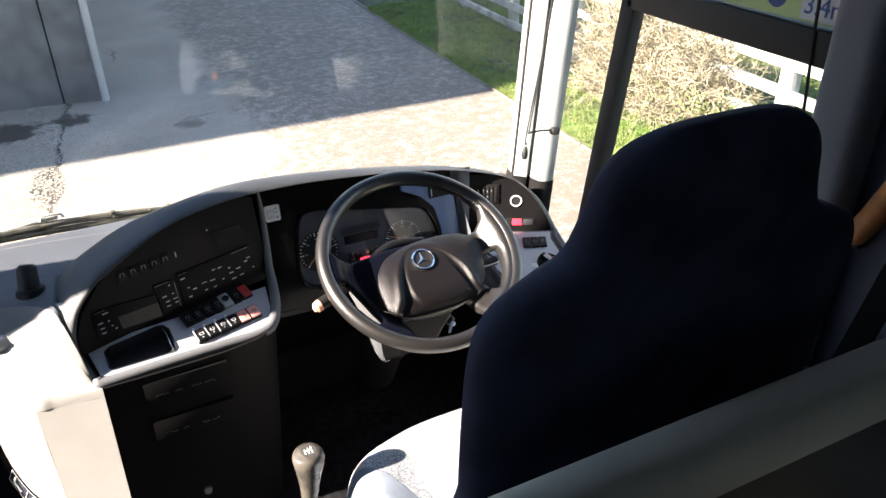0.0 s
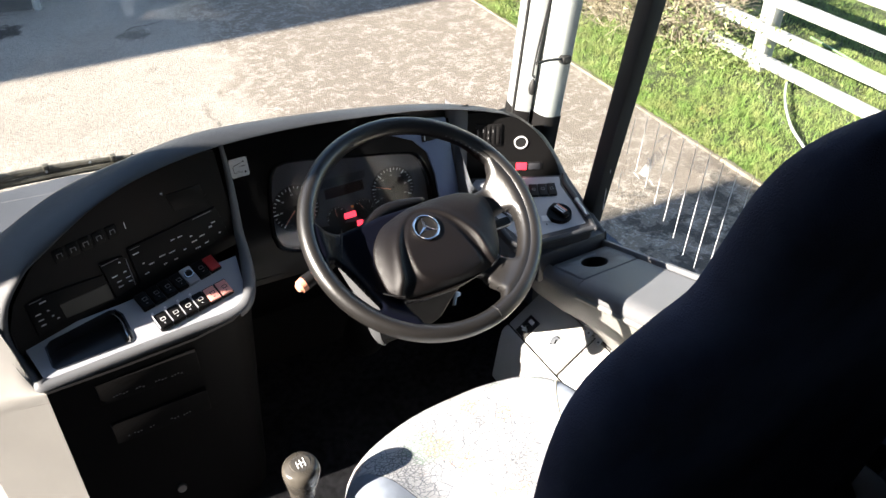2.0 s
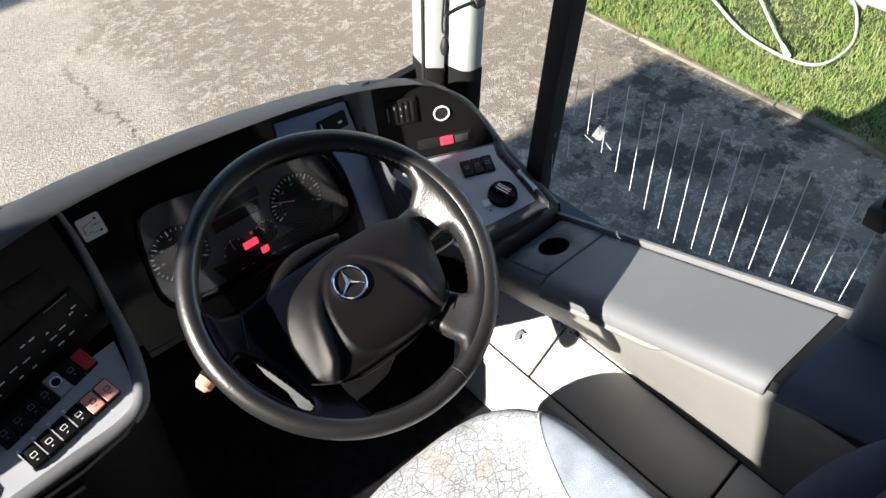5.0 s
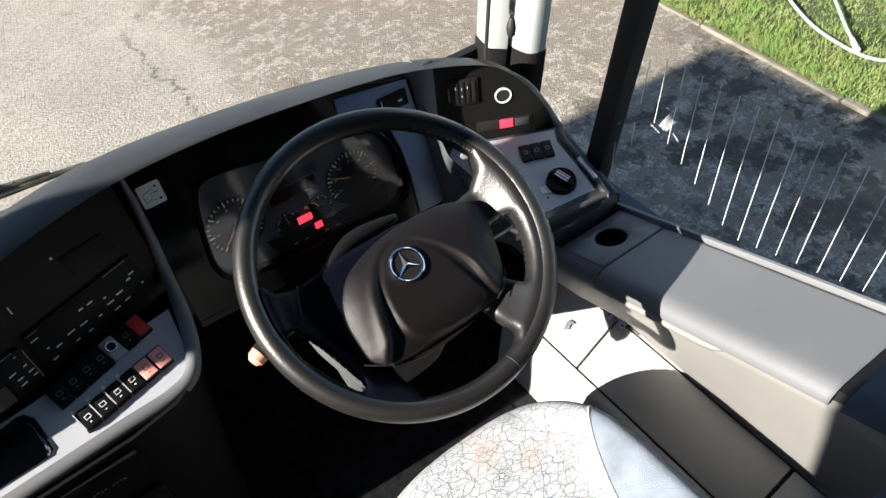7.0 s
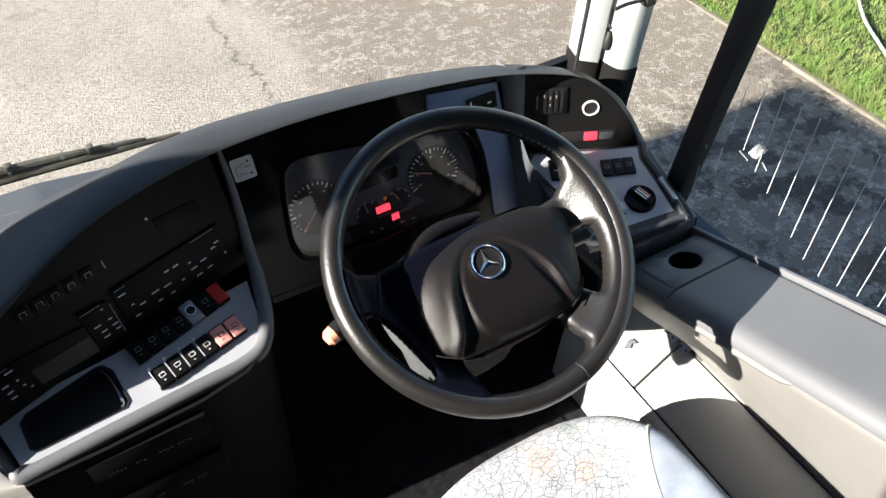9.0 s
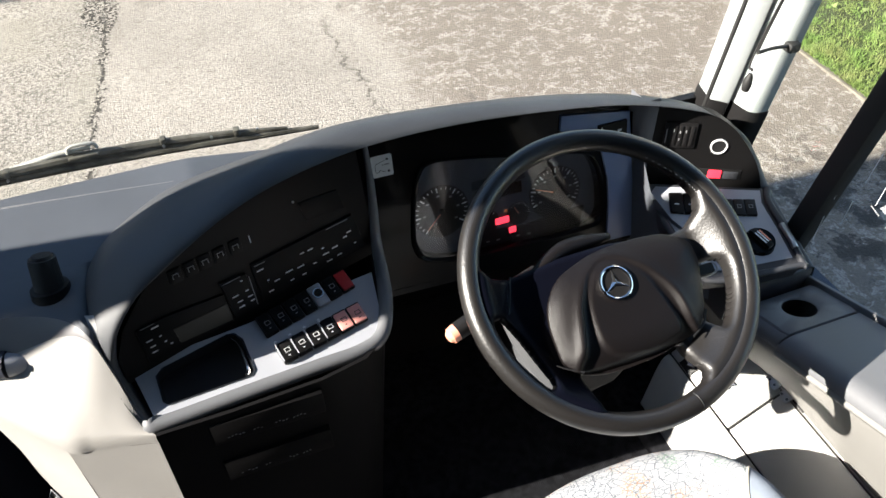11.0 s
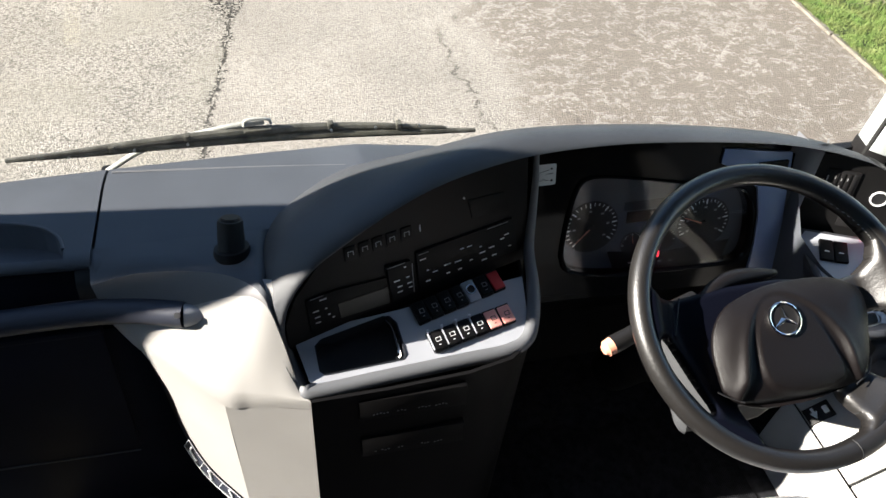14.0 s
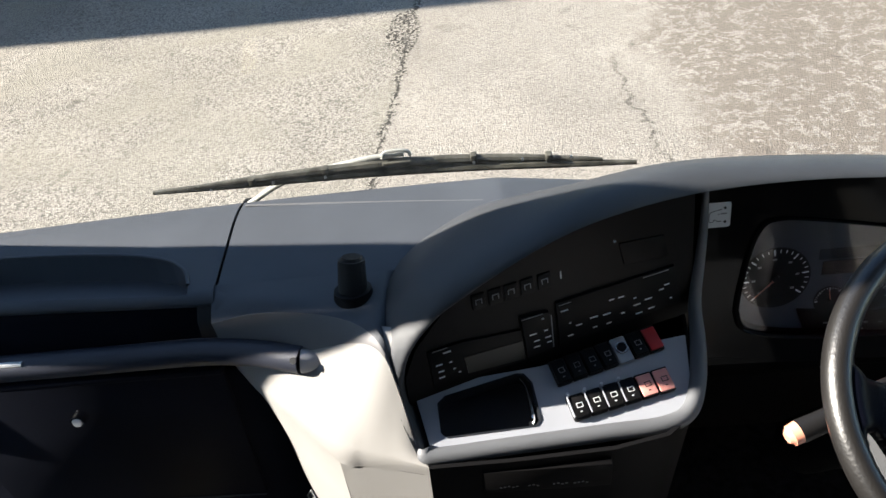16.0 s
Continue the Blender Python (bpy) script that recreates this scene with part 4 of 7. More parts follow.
def on_lining(f, w, lift=0.003):
    """A point of the curved sticker: f along the panel's edge, w away from it in metres."""
    k = f * (len(run) - 1)
    i = min(int(k), len(run) - 2)
    return run[i].lerp(run[i + 1], k - i) + AWAY * w + OUT * lift


part("lining_skirt", bm_loft([[on_lining(f, w, -0.001) for w in (-0.002, 0.02, 0.05)] for f in np.linspace(0, 1, 20)]), BLACK_SATIN, pod, "black skirt below the pale panel")
part("film", bm_loft([[on_lining(f, w, 0.0015) for w in (0.003, 0.042)] for f in np.linspace(0, 1, 20)]), RAIL_NAVY, notice, "dark clear film")
part("outline", bm_tube([on_lining(f, 0.004) for f in np.linspace(0, 1, 12)] , 0.0008, 0, 6), WHITE_INK, notice)
part("outline", bm_tube([on_lining(f, 0.040) for f in np.linspace(0, 1, 12)], 0.0008, 0, 6), WHITE_INK, notice)
for f in (0.0, 0.34, 0.67, 1.0):
    part("divider", bm_tube([on_lining(f, 0.004), on_lining(f, 0.022), on_lining(f, 0.040)], 0.0008, 0, 6), WHITE_INK, notice)
part("letter", bm_tube([on_lining(0.09, 0.012), on_lining(0.10, 0.028), on_lining(0.25, 0.028)], 0.0022, 0, 6), WHITE_INK, notice)
for f in (0.5, 0.83):
    part("pictogram", bm_tube([on_lining(f - 0.05, 0.012), on_lining(f, 0.020), on_lining(f + 0.04, 0.031)], 0.0028, 0, 6), WHITE_INK, notice)
for f in (0.05, 0.40, 0.72):
    part("bar", bm_tube([on_lining(f, 0.035), on_lining(f + 0.2, 0.035)], 0.0009, 0, 6), DIM_INK, notice)
bin_ = thing("cup_ring", (-0.25, 1.40, FLOOR_Z), "black round pod beside the console foot", "fitting")
part("body", bm_rod((-0.245, 1.40, FLOOR_Z), (-0.25, 1.395, 0.93), 0.075, 0.06, 28), BLACK_SATIN, bin_)
part("lid", bm_rod((-0.25, 1.395, 0.93), (-0.25, 1.395, 0.955), 0.06, 0.035, 28), RUBBER, bin_)

# ---- instrument hood and cluster ----
hood = thing("instrument_hood", (0.5, 1.75, 1.25), "dark grey padded instrument hood sweeping round the cluster", "dashboard hood")
LIP = [(-0.122, 1.416, 1.354), (-0.148, 1.464, 1.404), (-0.136, 1.484, 1.472), (-0.096, 1.504, 1.522), (-0.05, 1.520, 1.550), (0.051, 1.548, 1.598), (0.151, 1.583, 1.615), (0.29, 1.622, 1.614), (0.47, 1.645, 1.6), (0.675, 1.645, 1.579), (0.82, 1.635, 1.558), (0.95, 1.612, 1.524), (1.02, 1.598, 1.478), (1.06, 1.578, 1.415), (1.083, 1.53, 1.345), (1.085, 1.375, 1.283)]
TOP = [(-0.130, 1.410, 1.352), (-0.157, 1.462, 1.412), (-0.148, 1.498, 1.482), (-0.110, 1.530, 1.532), (-0.060, 1.562, 1.566), (0.045, 1.604, 1.608), (0.15, 1.642, 1.627), (0.285, 1.680, 1.624), (0.47, 1.697, 1.604),
       (0.67, 1.697, 1.577), (0.84, 1.682, 1.548), (0.968, 1.650, 1.512), (1.045, 1.608, 1.462), (1.083, 1.585, 1.408), (1.101, 1.532, 1.345), (1.098, 1.375, 1.283)]
END = [(-0.138, 1.420, 1.345), (-0.166, 1.488, 1.445), (-0.168, 1.545, 1.488), (-0.160, 1.640, 1.497), (-0.110, 1.720, 1.500), (0.000, 1.800, 1.500), (0.12, 1.850, 1.49), (0.27, 1.89, 1.475), (0.48, 1.905, 1.455),
       (0.70, 1.90, 1.435), (0.88, 1.865, 1.415), (1.02, 1.80, 1.40), (1.085, 1.72, 1.385), (1.108, 1.65, 1.36), (1.110, 1.555, 1.325), (1.108, 1.375, 1.262)]
lip, top, end = (spline(r, 110) for r in (LIP, TOP, [(x, y, z - (0.03 if x > 0.1 else 0.0)) for x, y, z in END]))
part("rear_shelf", bm_loft([[(x, y, z) for y, z in (dash_profile(x)[1], dash_profile(x)[3], (1.80, dash_profile(x)[4][1]), (1.76, dash_profile(x)[4][1] - 0.004))] for x in np.linspace(0.315, 1.09, 16)]), DASH, hood, "shelf between hood and screen")
skin = []
for a, b, c in zip(lip, top, end):
    inward = Vector((0.004 if a.x < 0.3 else -0.004 if a.x > 0.9 else 0, 0.05, -0.012 if a.x < 0.95 else -0.004))
    crown = b.lerp(c, 0.45) + Vector((0, 0, 0.018 * min(1, (c - b).length / 0.15)))
    skin.append(spline([a + inward, a + inward * 0.1, b, crown, c], 26))
joint_a, joint_b = [(x + 0.001, y + 0.002, z - 0.001) for x, y, z in crest[:2:-1]], [TOP[0], tuple(Vector(TOP[0]).lerp(Vector(TOP[1]), 0.5)), TOP[1], TOP[2], (-0.128, 1.514, 1.506)]
part("flank_joint", bm_loft([spline(r, 30) for r in (joint_a, [((a[0] + b[0]) / 2, (a[1] + b[1]) / 2 + 0.004, (a[2] + b[2]) / 2 - 0.002) for a, b in zip(joint_a, joint_b)], [(x + 0.003, y + 0.003, z - 0.002) for x, y, z in joint_b])]), FLANK, pod, "pale joint between shoulder and hood", angle=80)
part("hood_shell", bm_loft(skin), HOOD, hood, "padded grained hood", angle=70)

CL = frame_at((0.31, 1.631, 1.27), (1, 0, 0), (0, 0.226, 1))
part("filler", placed(bm_box(-0.06, 0.03, -0.02, 0.312, -0.034, -0.014), CL), GLOSS_BLACK, hood, "black panel between console and gauges")
cluster = thing("instrument_cluster", (0.58, 1.65, 1.25), "dark instrument panel with two large and two small gauges", "instrument panel")
board = [(0.002, -0.02), (0.55, -0.04), (0.55, 0.24), (0.36, 0.298), (0.1, 0.318), (0.002, 0.318)]
bez_s = smooth_outline([(0.071, 0.085), (0.0735, 0.12), (0.082, 0.18), (0.094, 0.222), (0.114, 0.239), (0.17, 0.235), (0.30, 0.210), (0.36, 0.199), (0.425, 0.183), (0.449, 0.155), (0.462, 0.11), (0.466, 0.06), (0.459, 0.030), (0.438, 0.018), (0.38, 0.017), (0.29, 0.020), (0.19, 0.023), (0.12, 0.034), (0.083, 0.052)], 90)
mid_b = (0.272, 0.118)
grown = lambda k: [(mid_b[0] + (x - mid_b[0]) * k, mid_b[1] + (y - mid_b[1]) * k) for x, y in bez_s]
face_bm = bm_plate_with_hole(board, grown(1.0), 0.021)
part("backboard", placed(face_bm, CL), GLOSS_BLACK, cluster, "glossy black panel face", smooth=False)
DEEP = CL @ Matrix.Translation((0, 0, -0.020))
part("dial_plate", bm_prism(grown(0.985), 0.0012, DEEP @ Matrix.Translation((0, 0, -0.0005))), DIAL_GREY, cluster, "blue-grey dial plate", smooth=False)
part("bezel", placed(bm_loft([[(x, y, z) for x, y in grown(k)] for k, z in ((1.045, 0.0005), (1.032, 0.006), (1.015, 0.0075), (1.0, 0.005), (0.985, -0.004), (0.975, -0.019))], closed=True), CL), GLOSS_BLACK, cluster, "raised glossy bezel")
lens = part("lens", bm_prism(grown(0.99), 0.0015, CL @ Matrix.Translation((0, 0, -0.002))), LENS_CLEAR, cluster, "clear glossy lens over the dials", smooth=False)
lens.visible_shadow = False
part("lamp_band", bm_prism([(0.172, 0.066), (0.30, 0.050), (0.437, 0.060), (0.425, 0.012), (0.30, 0.012), (0.19, 0.018)], 0.0014, DEEP @ Matrix.Translation((0, 0, 0.001))), BLACK, cluster, "black strip for warning lamps", smooth=False)


def gauge(cx, cy, r, a0, a1, ticks, needle, label):
    """A dial with tick marks round its rim and an orange needle."""
    m = DEEP @ Matrix.Translation((cx, cy, 0.0015))
    dial = part("gauge", placed(bm_rod((0, 0, 0), (0, 0, 0.0012), r * 1.06, sides=40), m), DIAL_BLACK, cluster, label)
    ring = bmesh.new()
    for k in range(ticks * 4 + 1):
        a = radians(a0 + (a1 - a0) * k / (ticks * 4))
        big = k % 4 == 0
        d, s = Vector((math.cos(a), math.sin(a), 0)), Vector((-math.sin(a), math.cos(a), 0))
        r0, w = r * (0.80 if big else 0.89), (0.0011 if big else 0.0006) * r / 0.045
        v = [ring.verts.new(d * q + s * e + Vector((0, 0, 0.0018))) for q, e in ((r0, -w), (r, -w), (r, w), (r0, w))]
        ring.faces.new(v)
    part("tick_ring", placed(ring, m), WHITE_INK, dial)
    for k in range(ticks + 1):
        a = radians(a0 + (a1 - a0) * k / ticks)
        x, y = math.cos(a) * r * 0.66, math.sin(a) * r * 0.66
        if r > 0.03:
            part("numeral_bar", placed(bm_box(x - 0.003, x + 0.003, y - 0.0018, y + 0.0018, 0.0013, 0.0017), m), DIM_INK, dial)
    a = radians(needle)
    part("needle", placed(bm_rod((-math.cos(a) * r * 0.1, -math.sin(a) * r * 0.1, 0.004), (math.cos(a) * r * 0.86, math.sin(a) * r * 0.86, 0.004), r * 0.03, r * 0.015, 8), m), NEEDLE, dial, "orange needle")
    part("boss", placed(bm_rod((0, 0, 0.001), (0, 0, 0.006), r * 0.13, r * 0.1, 16), m), BLACK_SATIN, dial)


gauge(0.133, 0.127, 0.052, 228, -35, 6, 226, "large round speed gauge")
gauge(0.371, 0.106, 0.053, 205, -28, 6, 158, "large round rev counter")
gauge(0.224, 0.078, 0.024, 185, 50, 3, 100, "small round gauge")
gauge(0.291, 0.080, 0.024, 130, -5, 3, 120, "small round gauge")


def on_cluster(name, x0, x1, y0, y1, mat, label="", z=0.0015, h=0.0012, base=None):
    return part(name, placed(bm_box(x0, x1, y0, y1, z, z + h), base or DEEP), mat, cluster, label)


on_cluster("lamp", 0.241, 0.270, 0.067, 0.081, RED_LAMP, "red warning lamp lit", 0.003)
on_cluster("lamp", 0.269, 0.284, 0.041, 0.054, RED_LAMP, "red warning lamp lit", 0.003)
on_cluster("lamp", 0.261, 0.267, 0.091, 0.096, AMBER, "amber warning lamp", 0.003)
on_cluster("display", 0.205, 0.300, 0.126, 0.150, RED_DIM, "dark red display")
on_cluster("display_frame", 0.198, 0.308, 0.154, 0.172, LENS, "blank strip over the display")
for x in (0.219, 0.241, 0.284, 0.308):
    on_cluster("mark", x, x + 0.007, 0.033 - 0.07 * (x - 0.22), 0.0355 - 0.07 * (x - 0.22), DIM_INK, "", 0.003)
# the blue stands for the seat's reflection in the black panel
part("side_panel", bm_prism([(0.478, -0.028), (0.537, -0.030), (0.534, 0.10), (0.521, 0.252), (0.375, 0.274), (0.372, 0.244), (0.43, 0.216), (0.462, 0.180), (0.476, 0.12), (0.480, 0.06)], 0.006, CL, 0.002), REFLECTED_BLUE, cluster, "panel beside the gauges with a reflection painted in blue")
sw = on_cluster("switch", 0.452, 0.512, 0.208, 0.238, BLACK, "black rocker switch", 0.006, 0.006, CL)
part("mark", placed(bm_box(0.456, 0.4585, 0.212, 0.234, 0.012, 0.0128), CL), WHITE_INK, sw)
part("mark", placed(bm_box(0.492, 0.500, 0.219, 0.223, 0.012, 0.0128), CL), WHITE_INK, sw)
sticker = thing("sticker", (0.341, 1.68, 1.505), "small white sticker with a coach outline, two dots and faint bars", "sticker")
part("label", bm_prism(round_rect(0.038, 0.041, 0.004, 4, 0.0095, 0.2365), 0.0008, CL), LABEL_WHITE, sticker)
for x, y, r_ in ((0.0385, 0.2685, 0.0021), (0.0395, 0.2455, 0.0021)):
    part("dot", placed(bm_rod((x, y, 0.0006), (x, y, 0.0012), r_, sides=16), CL), BLACK, sticker)
coach_line = [(0.034, 0.2665), (0.029, 0.2655), (0.018, 0.2625), (0.0155, 0.260), (0.0155, 0.2475), (0.017, 0.246), (0.0215, 0.246), (0.0225, 0.2485), (0.0245, 0.2495), (0.0265, 0.2485), (0.0275, 0.2465), (0.034, 0.2465)]
part("outline", placed(bm_tube([(x, y, 0.0010) for x, y in coach_line], 0.00045, 0, 5), CL), BLACK, sticker)
for x, y, w in ((0.0285, 0.2575, 0.002), (0.0325, 0.258, 0.009)):
    part("bar", placed(bm_box(x, x + w, y, y + 0.0022, 0.0008, 0.0012), CL), DIM_INK, sticker)
structure("bulkhead", bm_box(-0.34, 1.10, 1.795, 1.815, FLOOR_Z, 1.42), BLACK_SATIN, "black bulkhead at the front of the footwell")
# knee panel under the cluster
part("knee_panel", thicken(bm_loft([[(x, y, z + dz * (x - 0.3)) for y, z, dz in ((1.634, 1.268, -0.05), (1.65, 1.235, -0.05), (1.70, 1.15, 0), (1.85, 0.95, 0), (1.93, FLOOR_Z, 0))] for x in (0.27, 0.5, 0.8, 0.95)]), 0.006), COLUMN_BLACK, hood, "black knee panel")

# ---- driver's right-hand panel ----
side = thing("driver_console", (0.97, 1.5, 1.2), "black and grey driver's console with light switch and lit warning lamp", "console")
RT = frame_at((0.994, 1.600, 1.4447), (1, -0.5, 0), (0, 0.1, 1))
RL = frame_at((0.9915, 1.4254, 1.330), (1, -0.45, 0), (0.45, 1, 0.25))
face_line = smooth_outline([(-0.150, 0.074), (-0.094, 0.077), (-0.040, 0.0735), (-0.008, 0.060), (0.027, 0.034), (0.060, -0.004), (0.084, -0.042), (0.099, -0.082), (0.106, -0.125)], 60)[:54]
part("upright_face", bm_prism(face_line + [(0.108, -0.150), (-0.15, -0.150)], -0.02, RT), BLACK, side, "black upright face", smooth=False)
part("divider", bm_loft([[(x, y, z) for z in (1.20, 1.36, 1.50, 1.552)] for x, y in ((0.884, 1.668), (0.874, 1.652), (0.852, 1.652), (0.842, 1.662), (0.840, 1.70))]), PALE_GREY, side, "grey moulded divider", angle=60)
part("divider_foot", bm_loft([[(0.843, 1.668, 1.50), (0.843, 1.668, 1.40), (0.843, 1.668, 1.30), (0.843, 1.668, 1.22)], [(0.850, 1.652, 1.45), (0.849, 1.640, 1.385), (0.849, 1.62, 1.30), (0.849, 1.60, 1.22)], [(0.857, 1.600, 1.368), (0.857, 1.57, 1.345), (0.857, 1.55, 1.29), (0.857, 1.53, 1.22)], [(0.868, 1.535, 1.348), (0.868, 1.52, 1.328), (0.868, 1.50, 1.28), (0.868, 1.48, 1.22)], [(0.905, 1.44, 1.330), (0.905, 1.435, 1.31), (0.905, 1.43, 1.27), (0.905, 1.42, 1.22)]]), DASH, side, "brown-grey side of the console", angle=60)
vent = part("vent_unit", placed(bm_box(-0.109, -0.048, -0.006, 0.049, 0, 0.004, 0.001), RT), BLACK_SATIN, side, "small dark vent unit with white marks")
for k in range(5):
    part("slat", placed(bm_box(-0.104 + 0.011 * k, -0.097 + 0.011 * k, 0.000, 0.043, 0.0035, 0.0056, 0.0006), RT), BLACK_SATIN, vent)
for x, y, h_ in ((-0.1065, 0.006, 0.030), (-0.093, 0.030, 0.007), (-0.081, 0.027, 0.006), (-0.070, 0.029, 0.006), (-0.081, 0.012, 0.005)):
    part("mark", placed(bm_box(x, x + 0.0022, y, y + h_, 0.0058, 0.0063), RT), DIM_INK, vent)
c0 = Vector((0.0, 0.0, 0))
ringrow = [[c0 + Vector((math.cos(a) * r, math.sin(a) * r, z)) for a in (2 * math.pi * k / 32 for k in range(32))] for r, z in ((0.0165, 0), (0.0165, 0.003), (0.0135, 0.003), (0.0135, 0.0))]
# white colour in place of the ring's metallic shine
part("socket_ring", placed(bm_loft(ringrow, closed=True), RT), LABEL_WHITE, side, "socket ring, its metal shine put in as white")
part("socket", placed(bm_rod(c0, c0 + Vector((0, 0, 0.0012)), 0.0135, sides=24), RT), PIT, side)
part("lamp_strip", placed(bm_box(-0.055, 0.056, -0.0745, -0.0515, 0, 0.0015, 0.0005), RT), BLACK_SATIN, side)
part("warning_lamp", placed(bm_box(-0.009, 0.0175, -0.0725, -0.0535, 0.0012, 0.003, 0.0008), RT), RED_LAMP, side, "lit red warning lamp")
part("blank_lamp", placed(bm_box(0.0215, 0.050, -0.0725, -0.0555, 0.0012, 0.003, 0.0008), RT), DASH_DARK, side)
shelf_line = [(0.026, 0.135), (0.0235, 0.105), (0.042, 0.046), (0.0595, -0.022), (-0.034, -0.047), (-0.10, -0.060), (-0.135, -0.01), (-0.162, 0.052), (-0.190, 0.122), (-0.18, 0.138)]
part("shelf", bm_prism(shelf_line, -0.010, RL), SWITCH_GREY, side, "pale grey sloping switch shelf", smooth=False)
rim_line = [(0.040, 0.140), (0.037, 0.108), (0.055, 0.050), (0.075, -0.034), (0.068, -0.041), (-0.034, -0.068), (-0.108, -0.078), (-0.146, -0.012), (-0.173, 0.050), (-0.200, 0.122), (-0.19, 0.145)]
part("shelf_rim", bm_prism(rim_line, -0.034, RL @ Matrix.Translation((0, 0, -0.001)), 0.0), DASH_DARK, side, "dark moulding round the shelf", smooth=False)
part("rim_bead", bm_tube([RL @ Vector((x, y, 0.001)) for x, y in rim_line[:9]], 0.007, 60, 10), DASH_DARK, side, "rounded edge of the shelf moulding")
for x, y in ((-0.0555, 0.069), (-0.0335, 0.0695), (-0.0115, 0.070)):
    s_ = part("switch", placed(bm_box(x, x + 0.0208, y, y + 0.038, 0, 0.007, 0.0015), RL), BLACK_SATIN, side)
    part("mark", placed(bm_plate_frame(x + 0.006, y + 0.016, 0.008, 0.008), RL @ Matrix.Translation((0, 0, 0.007))), DIM_INK, s_)
for x in (-0.157, -0.130):
    s_ = part("switch", placed(bm_box(x, x + 0.0255, 0.070, 0.118, 0, 0.008, 0.0015), RL), BLACK, side)
    part("mark", placed(bm_box(x + 0.008, x + 0.017, 0.088, 0.0905, 0.008, 0.0086), RL), WHITE_INK, s_)
dialc = Vector((0.0025, 0.0085, 0))
dial = part("light_switch", placed(bm_rod(dialc, dialc + Vector((0, 0, 0.010)), 0.030, 0.028, 32), RL), GLOSS_BLACK, side, "round black light switch with white bars")
TURN = RL @ Matrix.Translation(dialc) @ pose(0, 0, 0, 0, 0, 38)
part("grip", placed(bm_box(-0.007, 0.007, -0.024, 0.024, 0.009, 0.021, 0.003), TURN), BLACK, dial)
for k, mt in ((-0.0045, WHITE_INK), (0.0015, WHITE_INK), (0.0062, ORANGE_TIP)):
    part("mark", placed(bm_box(k - 0.0014, k + 0.0014, -0.014, 0.014, 0.0212, 0.0218), TURN), mt, dial)
part("tab", placed(bm_box(-0.041, -0.022, -0.010, 0.007, 0, 0.0016, 0.0006), RL), LABEL_WHITE, side)
part("pin_hole", placed(bm_rod((-0.0316, -0.0195, 0), (-0.0316, -0.0195, 0.0008), 0.002, sides=10), RL), PIT, side)
# a glint on the moulding's edge, added as a short steel bead
part("edge_glint", bm_tube([RL @ Vector((0.050, 0.050, 0.006)), RL @ Vector((0.060, 0.020, 0.006)), RL @ Vector((0.066, -0.004, 0.006))], 0.006, 10, 8), STEEL, side, "steel bead shaped as the glint on the trim")
part("cheek", bm_box(0.905, 1.10, 1.372, 1.60, 1.20, 1.285, 0.01), DASH_DARK, side, "dark front under the shelf")

# ---- ledge and box beside the seat ----
ledge = thing("side_ledge", (1.0, 1.1, 1.12), "pale grey sloping armrest ledge with a cup holder", "armrest ledge")


def ledge_skin(y0, y1, x0=0.908, n=14):
    """The ledge's padded top with a rounded inner lip."""
    rows = []
    for y in np.linspace(y0, y1, n):
        z = SILL(y)
        rows.append([(1.088, y, z - 0.03), (1.088, y, z - 0.004), (1.083, y, z), (1.078, y, z), (1.0, y, z), (x0 + 0.042, y, z), (x0 + 0.034, y, z - 0.0002), (x0 + 0.024, y, z - 0.0012), (x0 + 0.014, y, z - 0.0055), (x0 + 0.006, y, z - 0.014), (x0 + 0.003, y, z - 0.024), (x0 + 0.004, y, z - 0.031), (x0 + 0.016, y, z - 0.0335)])
    return bm_loft(rows, caps=True)


part("armrest_lid", ledge_skin(0.822, 1.244), PALE_GREY, ledge, "pale grey armrest lid", angle=50)
part("lid_gap", bm_loft([[(x, y, SILL(y) + dz) for x, dz in ((1.086, -0.006), (0.96, -0.006), (0.928, -0.012), (0.922, -0.036))] for y in (0.803, 0.823)]), PIT, ledge, "dark gap behind the lid", smooth=False)
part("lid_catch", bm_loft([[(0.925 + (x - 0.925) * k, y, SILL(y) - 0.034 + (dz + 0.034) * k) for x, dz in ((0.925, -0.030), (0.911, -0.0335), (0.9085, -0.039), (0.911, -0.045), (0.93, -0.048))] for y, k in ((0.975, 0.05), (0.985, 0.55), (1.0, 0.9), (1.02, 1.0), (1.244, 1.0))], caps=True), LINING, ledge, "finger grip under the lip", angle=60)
# cup deck with a real hole
deck = bmesh.new()
N = 40
cx, cy, r = 1.010, 1.305, 0.030
rect = []
for k in range(N):
    a = 2 * math.pi * k / N
    c, s = math.cos(a), math.sin(a)
    q = min(abs(0.078 / c) if abs(c) > 1e-6 else 9, abs(0.054 / s) if abs(s) > 1e-6 else 9)
    rect.append((cx + q * c, cy - 0.003 + q * s))
ring_at = lambda rr, dz: [(cx + rr * math.cos(2 * math.pi * k / N), cy + rr * math.sin(2 * math.pi * k / N), SILL(cy + rr * math.sin(2 * math.pi * k / N)) + dz) for k in range(N)]
bm_loft([[(x, y, SILL(y) - 0.04) for x, y in rect], [(x, y, SILL(y) - 0.003) for x, y in rect], [(cx + (x - cx) * 0.97, cy + (y - cy) * 0.96, SILL(cy + (y - cy) * 0.96)) for x, y in rect], ring_at(r + 0.003, 0.0), ring_at(r, -0.003)], closed=True, bm=deck)
part("cup_deck", deck, PALE_GREY, ledge, "deck round the cup holder", angle=50)
